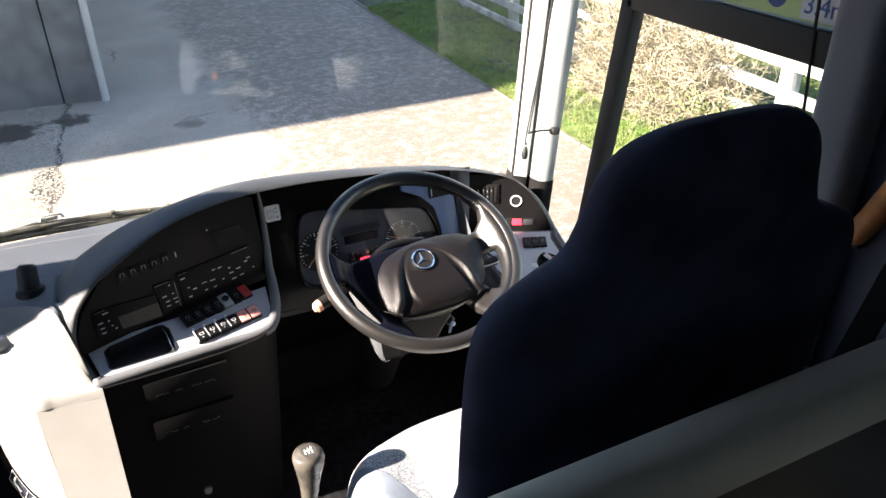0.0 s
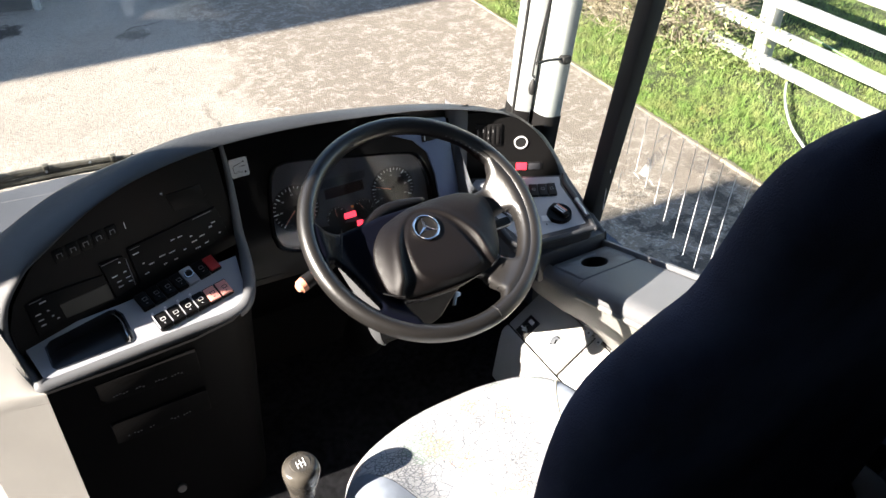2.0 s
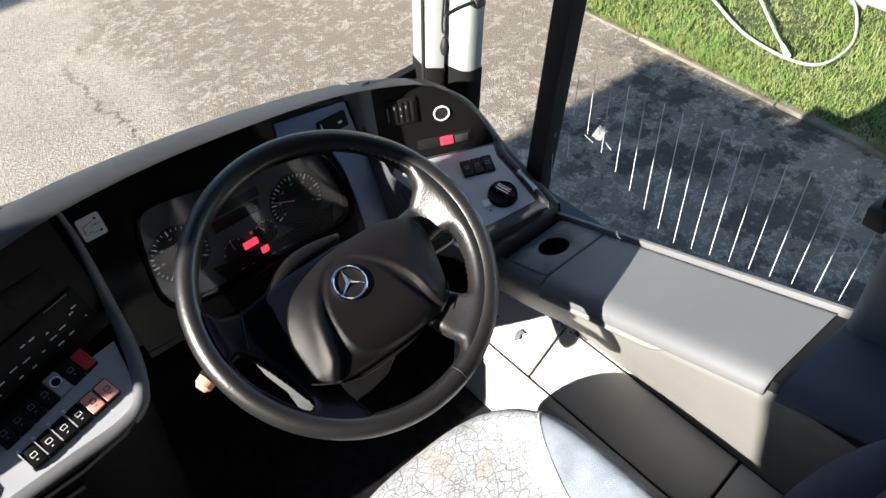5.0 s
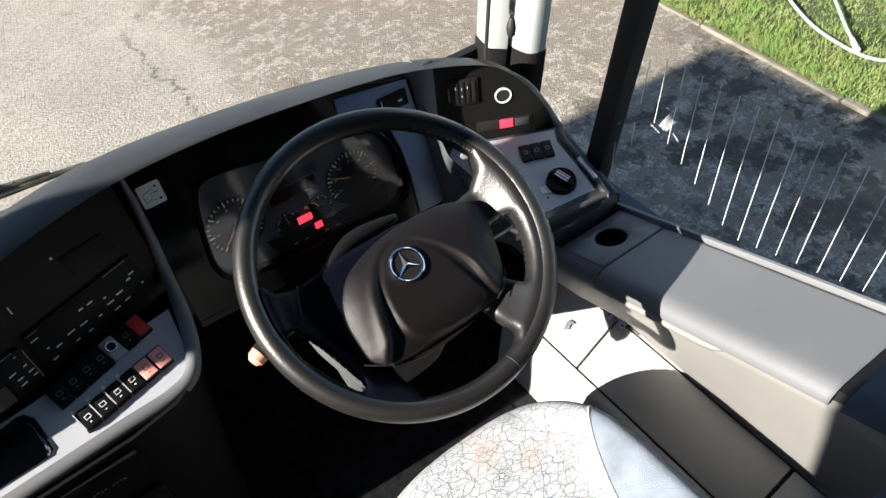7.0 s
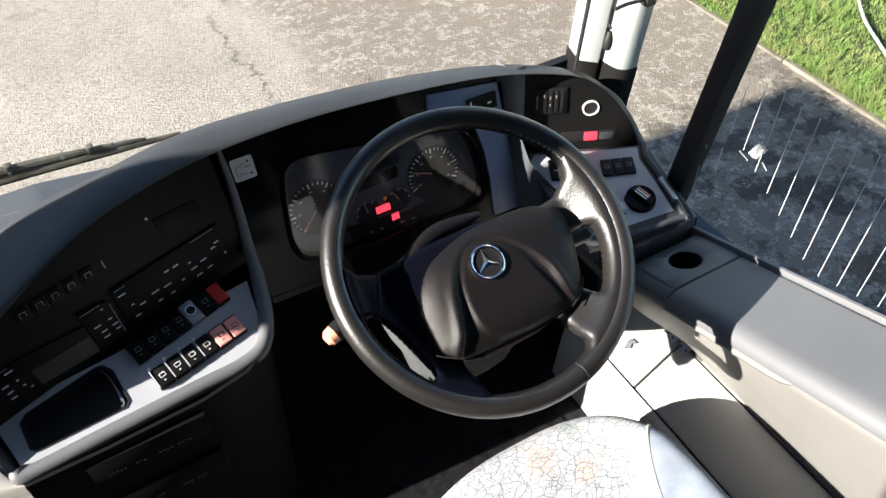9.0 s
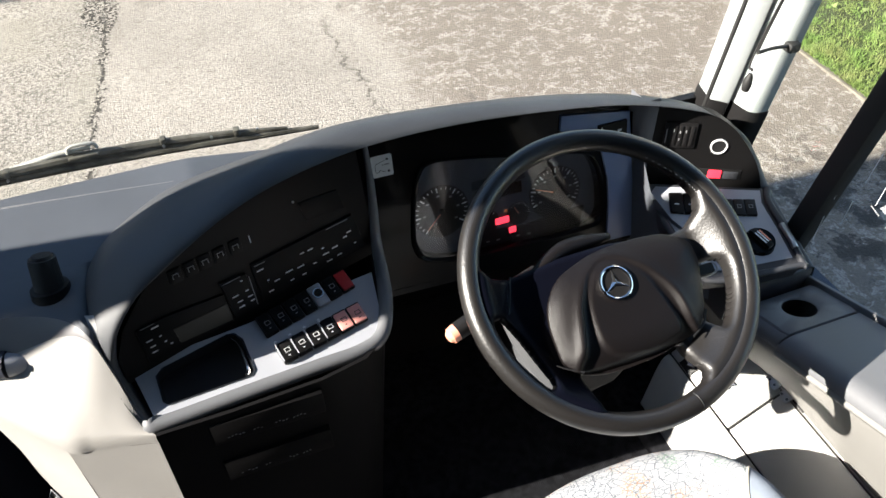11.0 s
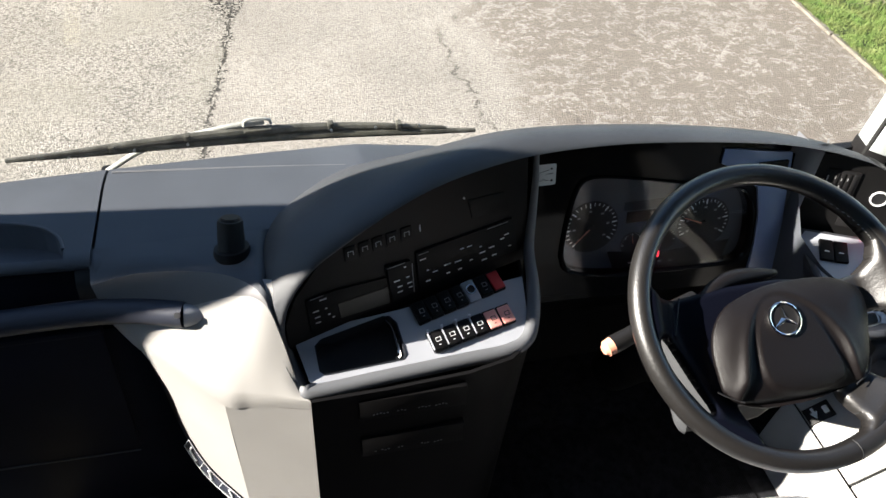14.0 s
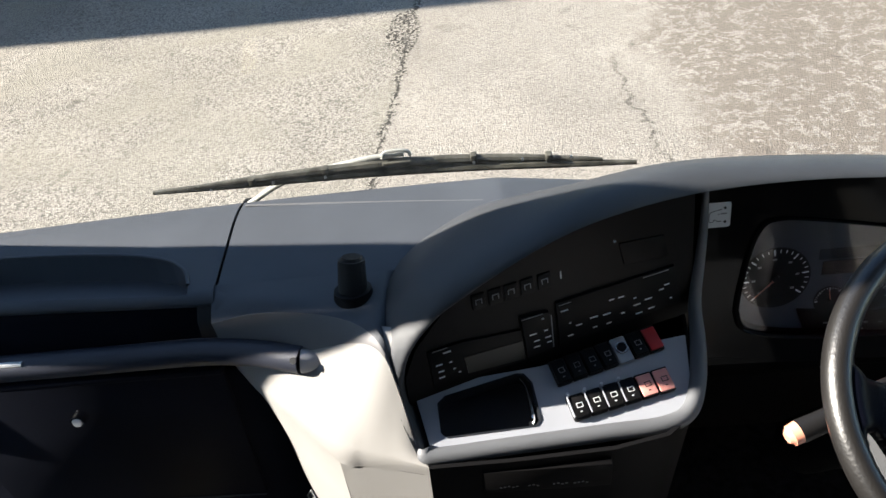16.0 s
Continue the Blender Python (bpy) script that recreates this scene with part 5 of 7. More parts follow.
part("cup", bm_loft([ring_at(r, -0.003), ring_at(r * 0.96, -0.06), ring_at(0.002, -0.06)], closed=True), PIT, ledge, "dark cup well")
part("deck_skirt", bm_loft([[(x, y, SILL(y) + dz) for x, dz in ((0.934, -0.004), (0.927, -0.007), (0.921, -0.015), (0.918, -0.026), (0.921, -0.040), (0.945, -0.06))] for y in np.linspace(1.25, 1.372, 6)]), PALE_GREY, ledge, "moulding under the cup deck", angle=60)
side_rows = []
for y in np.linspace(-0.2, 1.52, 18):
    z = SILL(max(0.80, min(y, 1.38)))
    side_rows.append([(0.928, y, z - 0.030), (0.9245, y, z - 0.040), (0.927, y, z - 0.055), (0.950, y, z - 0.125), (0.998, y, 1.112), (1.007, y, 1.094), (1.014, y, 1.050), (1.016, y, FLOOR_Z)])
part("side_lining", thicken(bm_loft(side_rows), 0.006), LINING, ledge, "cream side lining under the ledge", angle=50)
part("rear_ledge", ledge_skin(-0.2, 0.805), BLUE_LINING, ledge, "dark ledge behind the armrest", angle=50)

BT = frame_at((0.937, 1.324, 1.041), (1, 0, 0.7), (0, 1, 0))      # sloping top of the box
box = thing("side_box", (0.95, 1.0, FLOOR_Z), "cream locker box beside the seat with two sloping lids", "box")
part("body", bm_loft([[(x, y, z) for x, z in ((0.895, 0.999), (1.006, 1.077), (1.012, FLOOR_Z), (0.86, FLOOR_Z))] for y in (0.50, 1.46)], closed=True, caps=True), CREAM, box, smooth=False)
part("flank", bm_loft([[(x, y, z) for x, z in ((0.8905, 1.0075), (0.882, 1.0035), (0.874, 0.994), (0.866, 0.96), (0.850, FLOOR_Z))] for y in (0.50, 0.98, 1.46)]), CREAM, box, "sloping cream flank", angle=60)
for v0, v1, lab in ((-0.069, 0.136, "cream lid with a turn catch"), (-0.480, -0.074, "cream lid"), (-0.82, -0.486, "cream fixed top")):
    part("lid", placed(bm_box(-0.0535, 0.074, v0, v1, -0.009, 0.0, 0.003), BT), CREAM, box, lab)
part("border", placed(bm_box(0.078, 0.094, -0.82, 0.136, -0.009, 0.001, 0.002), BT), CREAM, box, "cream border beside the lids")
part("seam", placed(bm_box(-0.057, 0.094, -0.82, 0.136, -0.013, -0.0095), BT), PIT, box, "dark gap under the lids")
part("catch_disc", placed(bm_rod((0, 0, 0), (0, 0, 0.001), 0.021, sides=28), BT), WHITE_PAINT, box, "pale worn disc")
part("catch", bm_prism([(-0.014, 0.002), (-0.004, -0.008), (0.004, -0.004), (0.013, -0.010), (0.013, 0.004), (0.003, 0.008)], 0.007, BT @ Matrix.Translation((0, 0, 0.001)), 0.002), DASH, box, "dull worn turn catch")
for v, w_ in ((-0.046, 0.017), (-0.083, 0.012)):
    h = part("hinge", bm_prism([(-0.014, -w_), (0.010, -w_), (0.014, -w_ * 0.5), (0.010, 0), (0.015, w_ * 0.6), (0.008, w_), (-0.012, w_), (-0.009, w_ * 0.3), (-0.015, 0)], 0.003, BT @ Matrix.Translation((0.079, v, 0.0012)), 0.001), STEEL, box, "worn steel hinge")
    part("pin", placed(bm_rod((0.082, v - w_, 0.005), (0.082, v + w_, 0.005), 0.003, sides=10), BT), STEEL, h)
    for dv in (-0.007, 0.007):
        part("screw", placed(bm_rod((0.072, v + dv, 0.003), (0.072, v + dv, 0.0052), 0.0026, sides=10), BT), DASH, h)
part("hinge_stay", placed(bm_box(0.078, 0.088, -0.128, -0.098, 0.0012, 0.006, 0.001), BT), BLACK_SATIN, box, "short black stay")
lids = thing("loose_catch", (0.905, 1.41, 1.02), "small black sliding latch on the box lid", "latch")
part("plate", placed(bm_box(-0.052, 0.004, 0.066, 0.104, 0, 0.004, 0.001), BT), BLACK_SATIN, lids)
part("tab", bm_prism([(0, -0.012), (0.008, 0.004), (0.003, 0.004), (0.003, 0.014), (-0.003, 0.014), (-0.003, 0.004), (-0.008, 0.004)], 0.002, BT @ Matrix.Translation((-0.033, 0.085, 0.004))), WHITE_INK, lids, "white arrow")
part("tab", placed(bm_box(-0.014, -0.003, 0.076, 0.093, 0.004, 0.007, 0.002), BT), WHITE_INK, lids)

# ---- driver's seat ----
seat = thing("drivers_chair", (0.57, 0.85, FLOOR_Z), "driver's seat with crackle-patterned cushion and navy velour backrest", "seat")
part("pedestal", bm_box(0.40, 0.74, 0.62, 1.02, FLOOR_Z, 1.02, 0.03, 3), BLACK_SATIN, seat)
part("cushion_base", bm_box(0.335, 0.79, 0.62, 1.12, 1.02, 1.10, 0.03, 3), BLACK_SATIN, seat)


SEAT_X, SEAT_Y0 = 0.556, 0.60


def seat_surface(s, t):
    """A point of the whole cushion: s from side to side (-1..1), t from back to front (0..1)."""
    x = SEAT_X + (0.268 if s < 0 else 0.240) * s
    front = 1.219 - (2.0 * abs(x - SEAT_X) ** 2.3 if s < 0 else 46 * abs(x - SEAT_X) ** 4)
    y = SEAT_Y0 + (front - SEAT_Y0) * t
    round_off = max(0.0, 1 - abs(s) ** 14) ** 0.42 * max(0.0, 1 - t ** 16) ** 0.42
    bolster = 0.060 * max(0.0, abs(s) - 0.45) ** 1.2 / 0.55 ** 1.2 * (1 - (0.35 if s > 0 else 0.8) * t ** 3)
    return Vector((x, y, 1.04 + (0.168 + bolster - 0.01 * (1 - s * s) * (1 - t)) * round_off))


def seat_piece(s0, s1, n=30, m=44):
    return bm_loft([[seat_surface(s0(t) + (s1(t) - s0(t)) * i / (n - 1), t) for i in range(n)] for t in (1 - (1 - j / (m - 1)) ** 1.4 for j in range(m))])


right_seam = lambda t: 0.30 + 0.66 * t ** 2
left_seam = lambda t: max(-1.0, -0.40 - 0.55 * t ** 2 - 0.3 * max(0, t - 0.75))
part("cushion", seat_piece(left_seam, lambda t: min(1.0, right_seam(t))), FABRIC, seat, "pale crackle-patterned seat cushion", angle=80)
part("bolster", seat_piece(lambda t: min(1.0, right_seam(t) + 0.004), lambda t: 1.0, 14), PALE_BLUE, seat, "blue-grey velour side bolster", angle=80)
part("bolster", seat_piece(lambda t: -1.0, lambda t: max(-1.0, left_seam(t) - 0.004), 14), PALE_BLUE, seat, "blue-grey velour side bolster", angle=80)
part("piping", bm_tube([seat_surface(min(0.995, right_seam(t)), t) for t in np.linspace(0.05, 0.93, 30)], 0.0022, 0, 8), OLIVE, seat, "pale piping along the seam")


def bm_backrest():
    """Tall one-piece backrest: wide shoulders, waisted up to the headrest."""
    rows = []
    prof = [(1.13, 0.225, 0.045), (1.17, 0.25, 0.055), (1.35, 0.272, 0.058), (1.60, 0.286, 0.052), (1.76, 0.289, 0.048), (1.85, 0.287, 0.046), (1.905, 0.272, 0.045), (1.935, 0.228, 0.044), (1.957, 0.182, 0.044), (2.0, 0.160, 0.044), (2.045, 0.147, 0.040), (2.075, 0.125, 0.030), (2.093, 0.085, 0.014), (2.098, 0.04, 0.006)]
    for p in spline([(w, d, z) for z, w, d in prof], 44):
        w, d, z = p
        yc = 0.636 - 0.10 * (z - 1.15)
        ring_ = []
        for k in range(48):
            a = 2 * math.pi * k / 48
            c, s = math.cos(a), math.sin(a)
            ring_.append((0.588 + w * math.copysign(abs(c) ** 0.55, c), yc + d * math.copysign(abs(s) ** 0.75, s), z))
        rows.append(ring_)
    return bm_loft(rows, closed=True, caps=True)


part("backrest", bm_backrest(), NAVY, seat, "tall navy velour backrest", angle=80)
for x_ in (0.805, 0.372):
    part("back_wing", bm_tube([(x_, 0.69, 1.16), (x_, 0.675, 1.36), (x_, 0.645, 1.52), (x_, 0.605, 1.66)], lambda q: 0.052 * math.sin(math.pi * (0.12 + 0.8 * q)) ** 0.5, 24, 16), NAVY, seat, "navy side wing")
belt = thing("seat_belt", (0.9, 0.62, 1.0), "dark woven seat belt hanging beside the seat", "seat belt")
part("webbing", bm_loft([[(x, y, z), (x + 0.028, y - 0.034, z + 0.012)] for x, y, z in spline([(0.885, 0.66, 0.95), (0.90, 0.63, 1.25), (0.95, 0.60, 1.5), (1.06, 0.58, 1.9)], 24)]), RUBBER, belt)
part("buckle", bm_box(0.868, 0.90, 0.645, 0.675, 0.94, 1.02, 0.006), BLACK_SATIN, belt)

guard = thing("partition", (0.75, 0.37, FLOOR_Z), "cream vinyl-topped partition behind the driver's seat", "partition")
part("top_rail", bm_loft([[(x, 0.372 + 0.030 * math.copysign(abs(math.cos(a)) ** 0.7, math.cos(a)), 1.822 + 0.044 * math.copysign(abs(math.sin(a)) ** 0.7, math.sin(a))) for a in (2 * math.pi * k / 24 for k in range(24))] for x in (0.14, 0.16, 0.4, 0.8, 1.125)], closed=True, caps=True), OLIVE, guard, "padded cream top rail", angle=60)
part("panel", bm_box(0.17, 1.12, 0.362, 0.385, FLOOR_Z, 1.79, 0.004), BLACK_SATIN, guard)
hand = thing("handrail", (1.09, 0.66, 1.74), "orange-brown wooden handrail by the pillar", "handrail")
part("rail", bm_tube([(1.12, 0.70, 1.745), (1.085, 0.682, 1.765), (1.075, 0.655, 1.81), (1.07, 0.58, 2.0)], 0.02, 18, 14), WOOD, hand)
part("bracket", bm_box(1.10, 1.13, 0.68, 0.711, 1.725, 1.765, 0.006), BLACK_SATIN, hand)
structure("pillar_trim", bm_box(1.055, 1.129, 0.712, 0.803, 1.368, 2.71, 0.022, 4), TRIM_GREY, "smooth blue-grey pillar cover behind the driver's window", True)
pull = thing("window_cord", (1.092, 0.83, 1.60), "black cord hanging down the driver's window to a small clip", "blind cord")
part("cord", bm_tube([(1.092, 0.90, 2.70), (1.092, 0.857, 2.106), (1.092, 0.838, 1.912), (1.092, 0.828, 1.63)], 0.0028, 20, 8), RUBBER, pull)
part("clip", bm_box(1.080, 1.112, 0.812, 0.842, 1.600, 1.632, 0.004), RUBBER, pull)

# green height sticker high on the window
hs = thing("height_sticker", (1.108, 0.95, 2.063), "green sticker with white height plate reading 3.4m", "sticker")
GREEN = material("sticker_green", (0.55, 0.66, 0.28), 0.5)
BLUE_INK = material("blue_ink", (0.05, 0.1, 0.3), 0.5)
HS = frame_at((1.109, 1.10, 2.063), (0, -1, 0), (0, 0, 1))
part("ground", placed(bm_box(0, 0.30, 0, 0.12, 0, 0.0008), HS), GREEN, hs)
part("plate", placed(bm_box(0.198, 0.298, 0.004, 0.108, 0.001, 0.0016), HS), LABEL_WHITE, hs)
part("roundel", placed(bm_rod((0.145, 0.034, 0.001), (0.145, 0.034, 0.0018), 0.022, sides=28), HS), BLUE_INK, hs)
txt = bpy.data.curves.new("height_text", "FONT")
txt.body, txt.size, txt.extrude = "3.4m", 0.043, 0.0004
to = new("writing", txt)
to.data.materials.append(BLUE_INK)
to.parent, to.matrix_parent_inverse = hs, base_of(hs)
to.matrix_basis = HS @ Matrix.Translation((0.204, 0.014, 0.0024))

# ---- steering wheel ----
wheel = thing("steering_wheel", (0.569, 1.42, 1.40), "four-spoke black leather steering wheel with chrome emblem", "steering wheel")
WH = frame_at((0.569, 1.297, 1.538), (1, 0, 0), (0, 0.863, 0.505))
R, TUBE = 0.2135, 0.0174
rimrows = []
for k in range(96):
    a = 2 * math.pi * k / 96
    rimrows.append([WH @ Vector(((R + TUBE * 0.92 * math.cos(b)) * math.cos(a), (R + TUBE * 0.92 * math.cos(b)) * math.sin(a), TUBE * 1.05 * math.sin(b))) for b in (2 * math.pi * j / 16 for j in range(16))])
part("rim", bm_loft(rimrows + rimrows[:1], closed=True), LEATHER, wheel, "worn black leather rim", angle=80)


# four openings leave the spokes standing between hub and rim
arc = lambda r, a0, a1, n: [(r * math.cos(radians(a0 + (a1 - a0) * k / n)), r * math.sin(radians(a0 + (a1 - a0) * k / n))) for k in range(n + 1)]
OPEN_TOP = [(-0.146, 0.0395), (-0.067, 0.0495), (0.026, 0.0505), (0.085, 0.0425), (0.128, 0.0365), (0.156, 0.041), (0.172, 0.058), (0.1765, 0.083), (0.162, 0.110)] + arc(0.199, 42, 158, 16) + [(-0.1885, 0.058), (-0.176, 0.0435)]
OPEN_RIGHT = smooth_outline([(0.1325, -0.038), (0.150, -0.0215), (0.171, -0.0195), (0.181, -0.034), (0.172, -0.071), (0.154, -0.104), (0.139, -0.120), (0.129, -0.111), (0.121, -0.090), (0.123, -0.062)], 60)
OPEN_LOW = [(-0.0885, -0.122), (-0.047, -0.128), (0.019, -0.128), (0.066, -0.118), (0.0745, -0.128), (0.078, -0.156), (0.0815, -0.172), (0.075, -0.182)] + arc(0.199, -70, -112, 8) + [(-0.0845, -0.178), (-0.088, -0.1536)]
OPEN_LEFT = smooth_outline([(-0.193, -0.017), (-0.1776, -0.0185), (-0.159, -0.0485), (-0.1445, -0.093), (-0.139, -0.124), (-0.1495, -0.1275), (-0.1695, -0.098), (-0.187, -0.064), (-0.195, -0.031)], 60)


def spoke_depth(x, y):
    d = 0.212 - np.hypot(x, y)
    for opening in (OPEN_TOP, OPEN_RIGHT, OPEN_LOW, OPEN_LEFT):
        d = np.minimum(d, -polygon_depth(x, y, opening))
    return d


def spoke_top(x, y, d):
    r = np.hypot(x, y)
    edge = 1 - np.clip(d / 0.011, 0, 1)
    return -0.020 + 0.034 * soft_step((r - 0.150) / 0.048) - 0.010 * (1 - np.sqrt(1 - np.minimum(edge, 0.995) ** 2))


spoke_low = lambda x, y, d: spoke_top(x, y, d * 0 + 1) - 0.030 + 0.006 * (1 - np.clip(d / 0.008, 0, 1))
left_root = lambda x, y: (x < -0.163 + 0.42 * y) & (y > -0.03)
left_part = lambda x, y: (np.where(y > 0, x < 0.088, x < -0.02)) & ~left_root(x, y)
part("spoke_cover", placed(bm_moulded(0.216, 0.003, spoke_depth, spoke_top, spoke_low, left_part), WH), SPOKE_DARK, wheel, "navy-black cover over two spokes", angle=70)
part("spoke", placed(bm_moulded(0.216, 0.003, spoke_depth, spoke_top, spoke_low, lambda x, y: ~left_part(x, y) & ~left_root(x, y)), WH), LEATHER, wheel, "leather-covered spokes flaring into the rim", angle=70)
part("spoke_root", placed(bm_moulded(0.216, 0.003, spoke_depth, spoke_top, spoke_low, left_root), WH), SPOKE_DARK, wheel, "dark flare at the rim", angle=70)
# hub cover with a sunken horn pad between raised cheeks
HUB_LINE = smooth_outline([(0.012, 0.0415), (0.06, 0.042), (0.103, 0.0365), (0.137, 0.017), (0.142, -0.012), (0.135, -0.043), (0.119, -0.090), (0.094, -0.116), (0.055, -0.126), (0.0136, -0.1325), (-0.048, -0.133), (-0.088, -0.124), (-0.1125, -0.106), (-0.1165, -0.075), (-0.115, -0.041), (-0.104, -0.011), (-0.081, 0.0145), (-0.050, 0.0285), (-0.018, 0.0375)], 110)
DISH = smooth_outline([(-0.004, 0.026), (-0.022, 0.021), (-0.044, 0.0035), (-0.064, -0.029), (-0.0755, -0.064), (-0.084, -0.095), (-0.094, -0.125), (-0.04, -0.16), (0.04, -0.16), (0.098, -0.135), (0.086, -0.097), (0.077, -0.056), (0.061, -0.025), (0.041, 0.0), (0.018, 0.019)], 90)
PAD = smooth_outline([(-0.030, 0.017), (-0.008, 0.021), (0.0147, 0.012), (0.047, -0.014), (0.066, -0.061), (0.076, -0.104), (0.062, -0.1175), (0.0184, -0.1265), (-0.0327, -0.119), (-0.0575, -0.0985), (-0.0615, -0.0587), (-0.0525, -0.0187)], 90)
hub_depth = lambda x, y: polygon_depth(x, y, HUB_LINE)


def hub_top(x, y, d):
    dish, pad = polygon_depth(x, y, DISH), polygon_depth(x, y, PAD)
    grow = 0.25 + 0.75 * soft_step((0.02 - y) / 0.11)
    return (-0.005 + 0.018 * (1 - (1 - np.clip(d / 0.055, 0, 1)) ** 2.4) + 0.004 * np.exp(-((dish + 0.004) / 0.008) ** 2) * grow
            - 0.0068 * grow * soft_step((dish + 0.002) / 0.007) + 0.0052 * grow * soft_step((pad + 0.001) / 0.011) - 0.012 * soft_step((-0.118 - y) / 0.018))


part("hub", placed(bm_moulded(0.15, 0.002, hub_depth, hub_top, lambda x, y, d: -0.030 + 0.018 * (1 - np.clip(d / 0.02, 0, 1))), WH), HUB, wheel, "dark hub cover with a sunken horn pad", angle=75)
part("spoke_seam", placed(bm_tube([(-0.126, -0.101, -0.004), (-0.113, -0.110, -0.003), (-0.092, -0.121, -0.001)], 0.0012, 8, 6), WH), PIT, wheel, "dark joint in the spoke cover")
part("spoke_seam", placed(bm_tube([(0.1225, -0.089, -0.005), (0.109, -0.108, -0.003), (0.086, -0.121, -0.002)], 0.0014, 8, 6), WH), PIT, wheel, "dark joint beside the hub")
part("spoke_seam", placed(bm_tube([(-0.1465, 0.038, -0.006), (-0.156, 0.014, -0.0035), (-0.1675, -0.014, -0.002)], 0.0011, 8, 6), WH), PIT, wheel, "dark joint at the rim")
# stitching along the leather on the inside of the rim
for run_ in ([(0.118, 0.1555, 0.010), (0.148, 0.124, 0.011), (0.170, 0.095, 0.010), (0.1795, 0.078, 0.006)], [(0.183, -0.036, 0.006), (0.177, -0.071, 0.007), (0.163, -0.107, 0.006)]):
    stitches, line_ = bmesh.new(), spline(run_, 26)
    for k, (a, b) in enumerate(zip(line_, line_[1:])):
        if k % 2 == 0:
            bm_rod(a, a.lerp(b, 0.8) + Vector((0, 0, 0.0012)), 0.0007, sides=5, bm=stitches)
    tagged(part("stitching", placed(stitches, WH), DIM_INK, wheel, "pale worn stitching on the leather"), kind="stuff")
part("rim_seam", placed(bm_tube([(q * math.cos(radians(-77)), q * math.sin(radians(-77)), 0.0183 * math.sqrt(1 - ((q - 0.2135) / 0.0168) ** 2)) for q in (0.199, 0.205, 0.2135, 0.222, 0.228)], 0.0009, 12, 6), WH), PIT, wheel, "joint in the leather")
emb = Vector((-0.0065, -0.016, 0.0005))
part("emblem_disc", placed(bm_rod(emb + Vector((0, 0, 0.004)), emb + Vector((0, 0, 0.0135)), 0.024, 0.0235, 36), WH), BLACK_SATIN, wheel)
erow = [[emb + Vector((math.cos(a) * r, math.sin(a) * r, z)) for a in (2 * math.pi * k / 40 for k in range(40))] for r, z in ((0.0255, 0.008), (0.0255, 0.0155), (0.0235, 0.0165), (0.0215, 0.0155), (0.0215, 0.012))]
part("emblem_ring", placed(bm_loft(erow, closed=True), WH), CHROME, wheel, "chrome ring emblem")
for k in range(3):
    a = radians(90 + 120 * k)
    d, s = Vector((math.cos(a), math.sin(a), 0)), Vector((-math.sin(a), math.cos(a), 0))
    ray = bmesh.new()
    tip, l, r_, c_ = (ray.verts.new(emb + p) for p in (d * 0.022 + Vector((0, 0, 0.0138)), -d * 0.002 + s * 0.0052 + Vector((0, 0, 0.0138)), -d * 0.002 - s * 0.0052 + Vector((0, 0, 0.0138)), Vector((0, 0, 0.0168))))
    ray.faces.new((tip, l, c_)), ray.faces.new((tip, c_, r_)), ray.faces.new((l, tip, r_))
    part("emblem_ray", placed(ray, WH), CHROME, wheel, smooth=False)
# column shroud, stalks, key
column = thing("steering_column", (0.569, 1.5, 1.2), "steering column with pale shroud, stalks and key", "steering column")
part("shroud", bm_tube([WH @ Vector((0, -0.03, -0.02)), WH @ Vector((0, -0.03, -0.10)), WH @ Vector((0, -0.02, -0.22)), (0.569, 1.56, 1.12), (0.569, 1.66, 0.95)], lambda s: 0.055 + 0.025 * math.sin(math.pi * min(1, s * 1.3)), 24, 20), BLACK_SATIN, column, "black column shroud", angle=80)
# one housing in two tones: sunlit side pale, shaded front black, by colour
housing, cheek = [], []
for n_, u0, u1, v0, v1 in ((-0.046, -0.120, 0.060, -0.092, 0.020), (-0.052, -0.131, 0.070, -0.100, 0.030), (-0.10, -0.136, 0.050, -0.118, 0.040), (-0.14, -0.132, 0.015, -0.144, 0.030), (-0.162, -0.124, -0.010, -0.148, 0.0), (-0.172, -0.112, -0.030, -0.144, -0.04)):
    housing.append([WH @ Vector((x, y, n_)) for x, y in round_rect(u1 - u0, v1 - v0, 0.016, 6, u0, v0)])
    if n_ > -0.21:
        cheek.append([WH @ Vector((u0 + x, y, n_)) for x, y in ((0.010, v0 - 0.0015), (0.002, v0 + 0.006), (-0.002, v0 + 0.018), (-0.003, (v0 + v1) / 2), (-0.002, v1 - 0.018))])
part("column_housing", bm_loft(housing, closed=True, caps=True), COLUMN_BLACK, column, "dark tapering column housing", angle=50)
part("housing_cheek", thicken(bm_loft(cheek), 0.002), COWL, column, "sunward side of the housing, coloured paler for the sun", angle=60)
part("cowl_side", bm_loft([[WH @ Vector(q) for q in row] for row in ([(-0.165, -0.010, -0.062), (-0.160, -0.05, -0.060), (-0.146, -0.095, -0.060), (-0.128, -0.130, -0.064)], [(-0.12, 0.0, -0.045), (-0.115, -0.05, -0.042), (-0.105, -0.095, -0.042), (-0.095, -0.125, -0.046)])]), COWL, column, "pale inner side of the cowl", angle=60)
part("cowl_top", bm_tube([WH @ Vector((-0.105, 0.036, -0.03)), WH @ Vector((-0.04, 0.062, -0.038)), WH @ Vector((0.04, 0.064, -0.045))], lambda s: 0.013 * math.sin(math.pi * (0.08 + 0.85 * s)) ** 0.6, 18, 14), HUB, column, "upper edge of the cowl", angle=80)
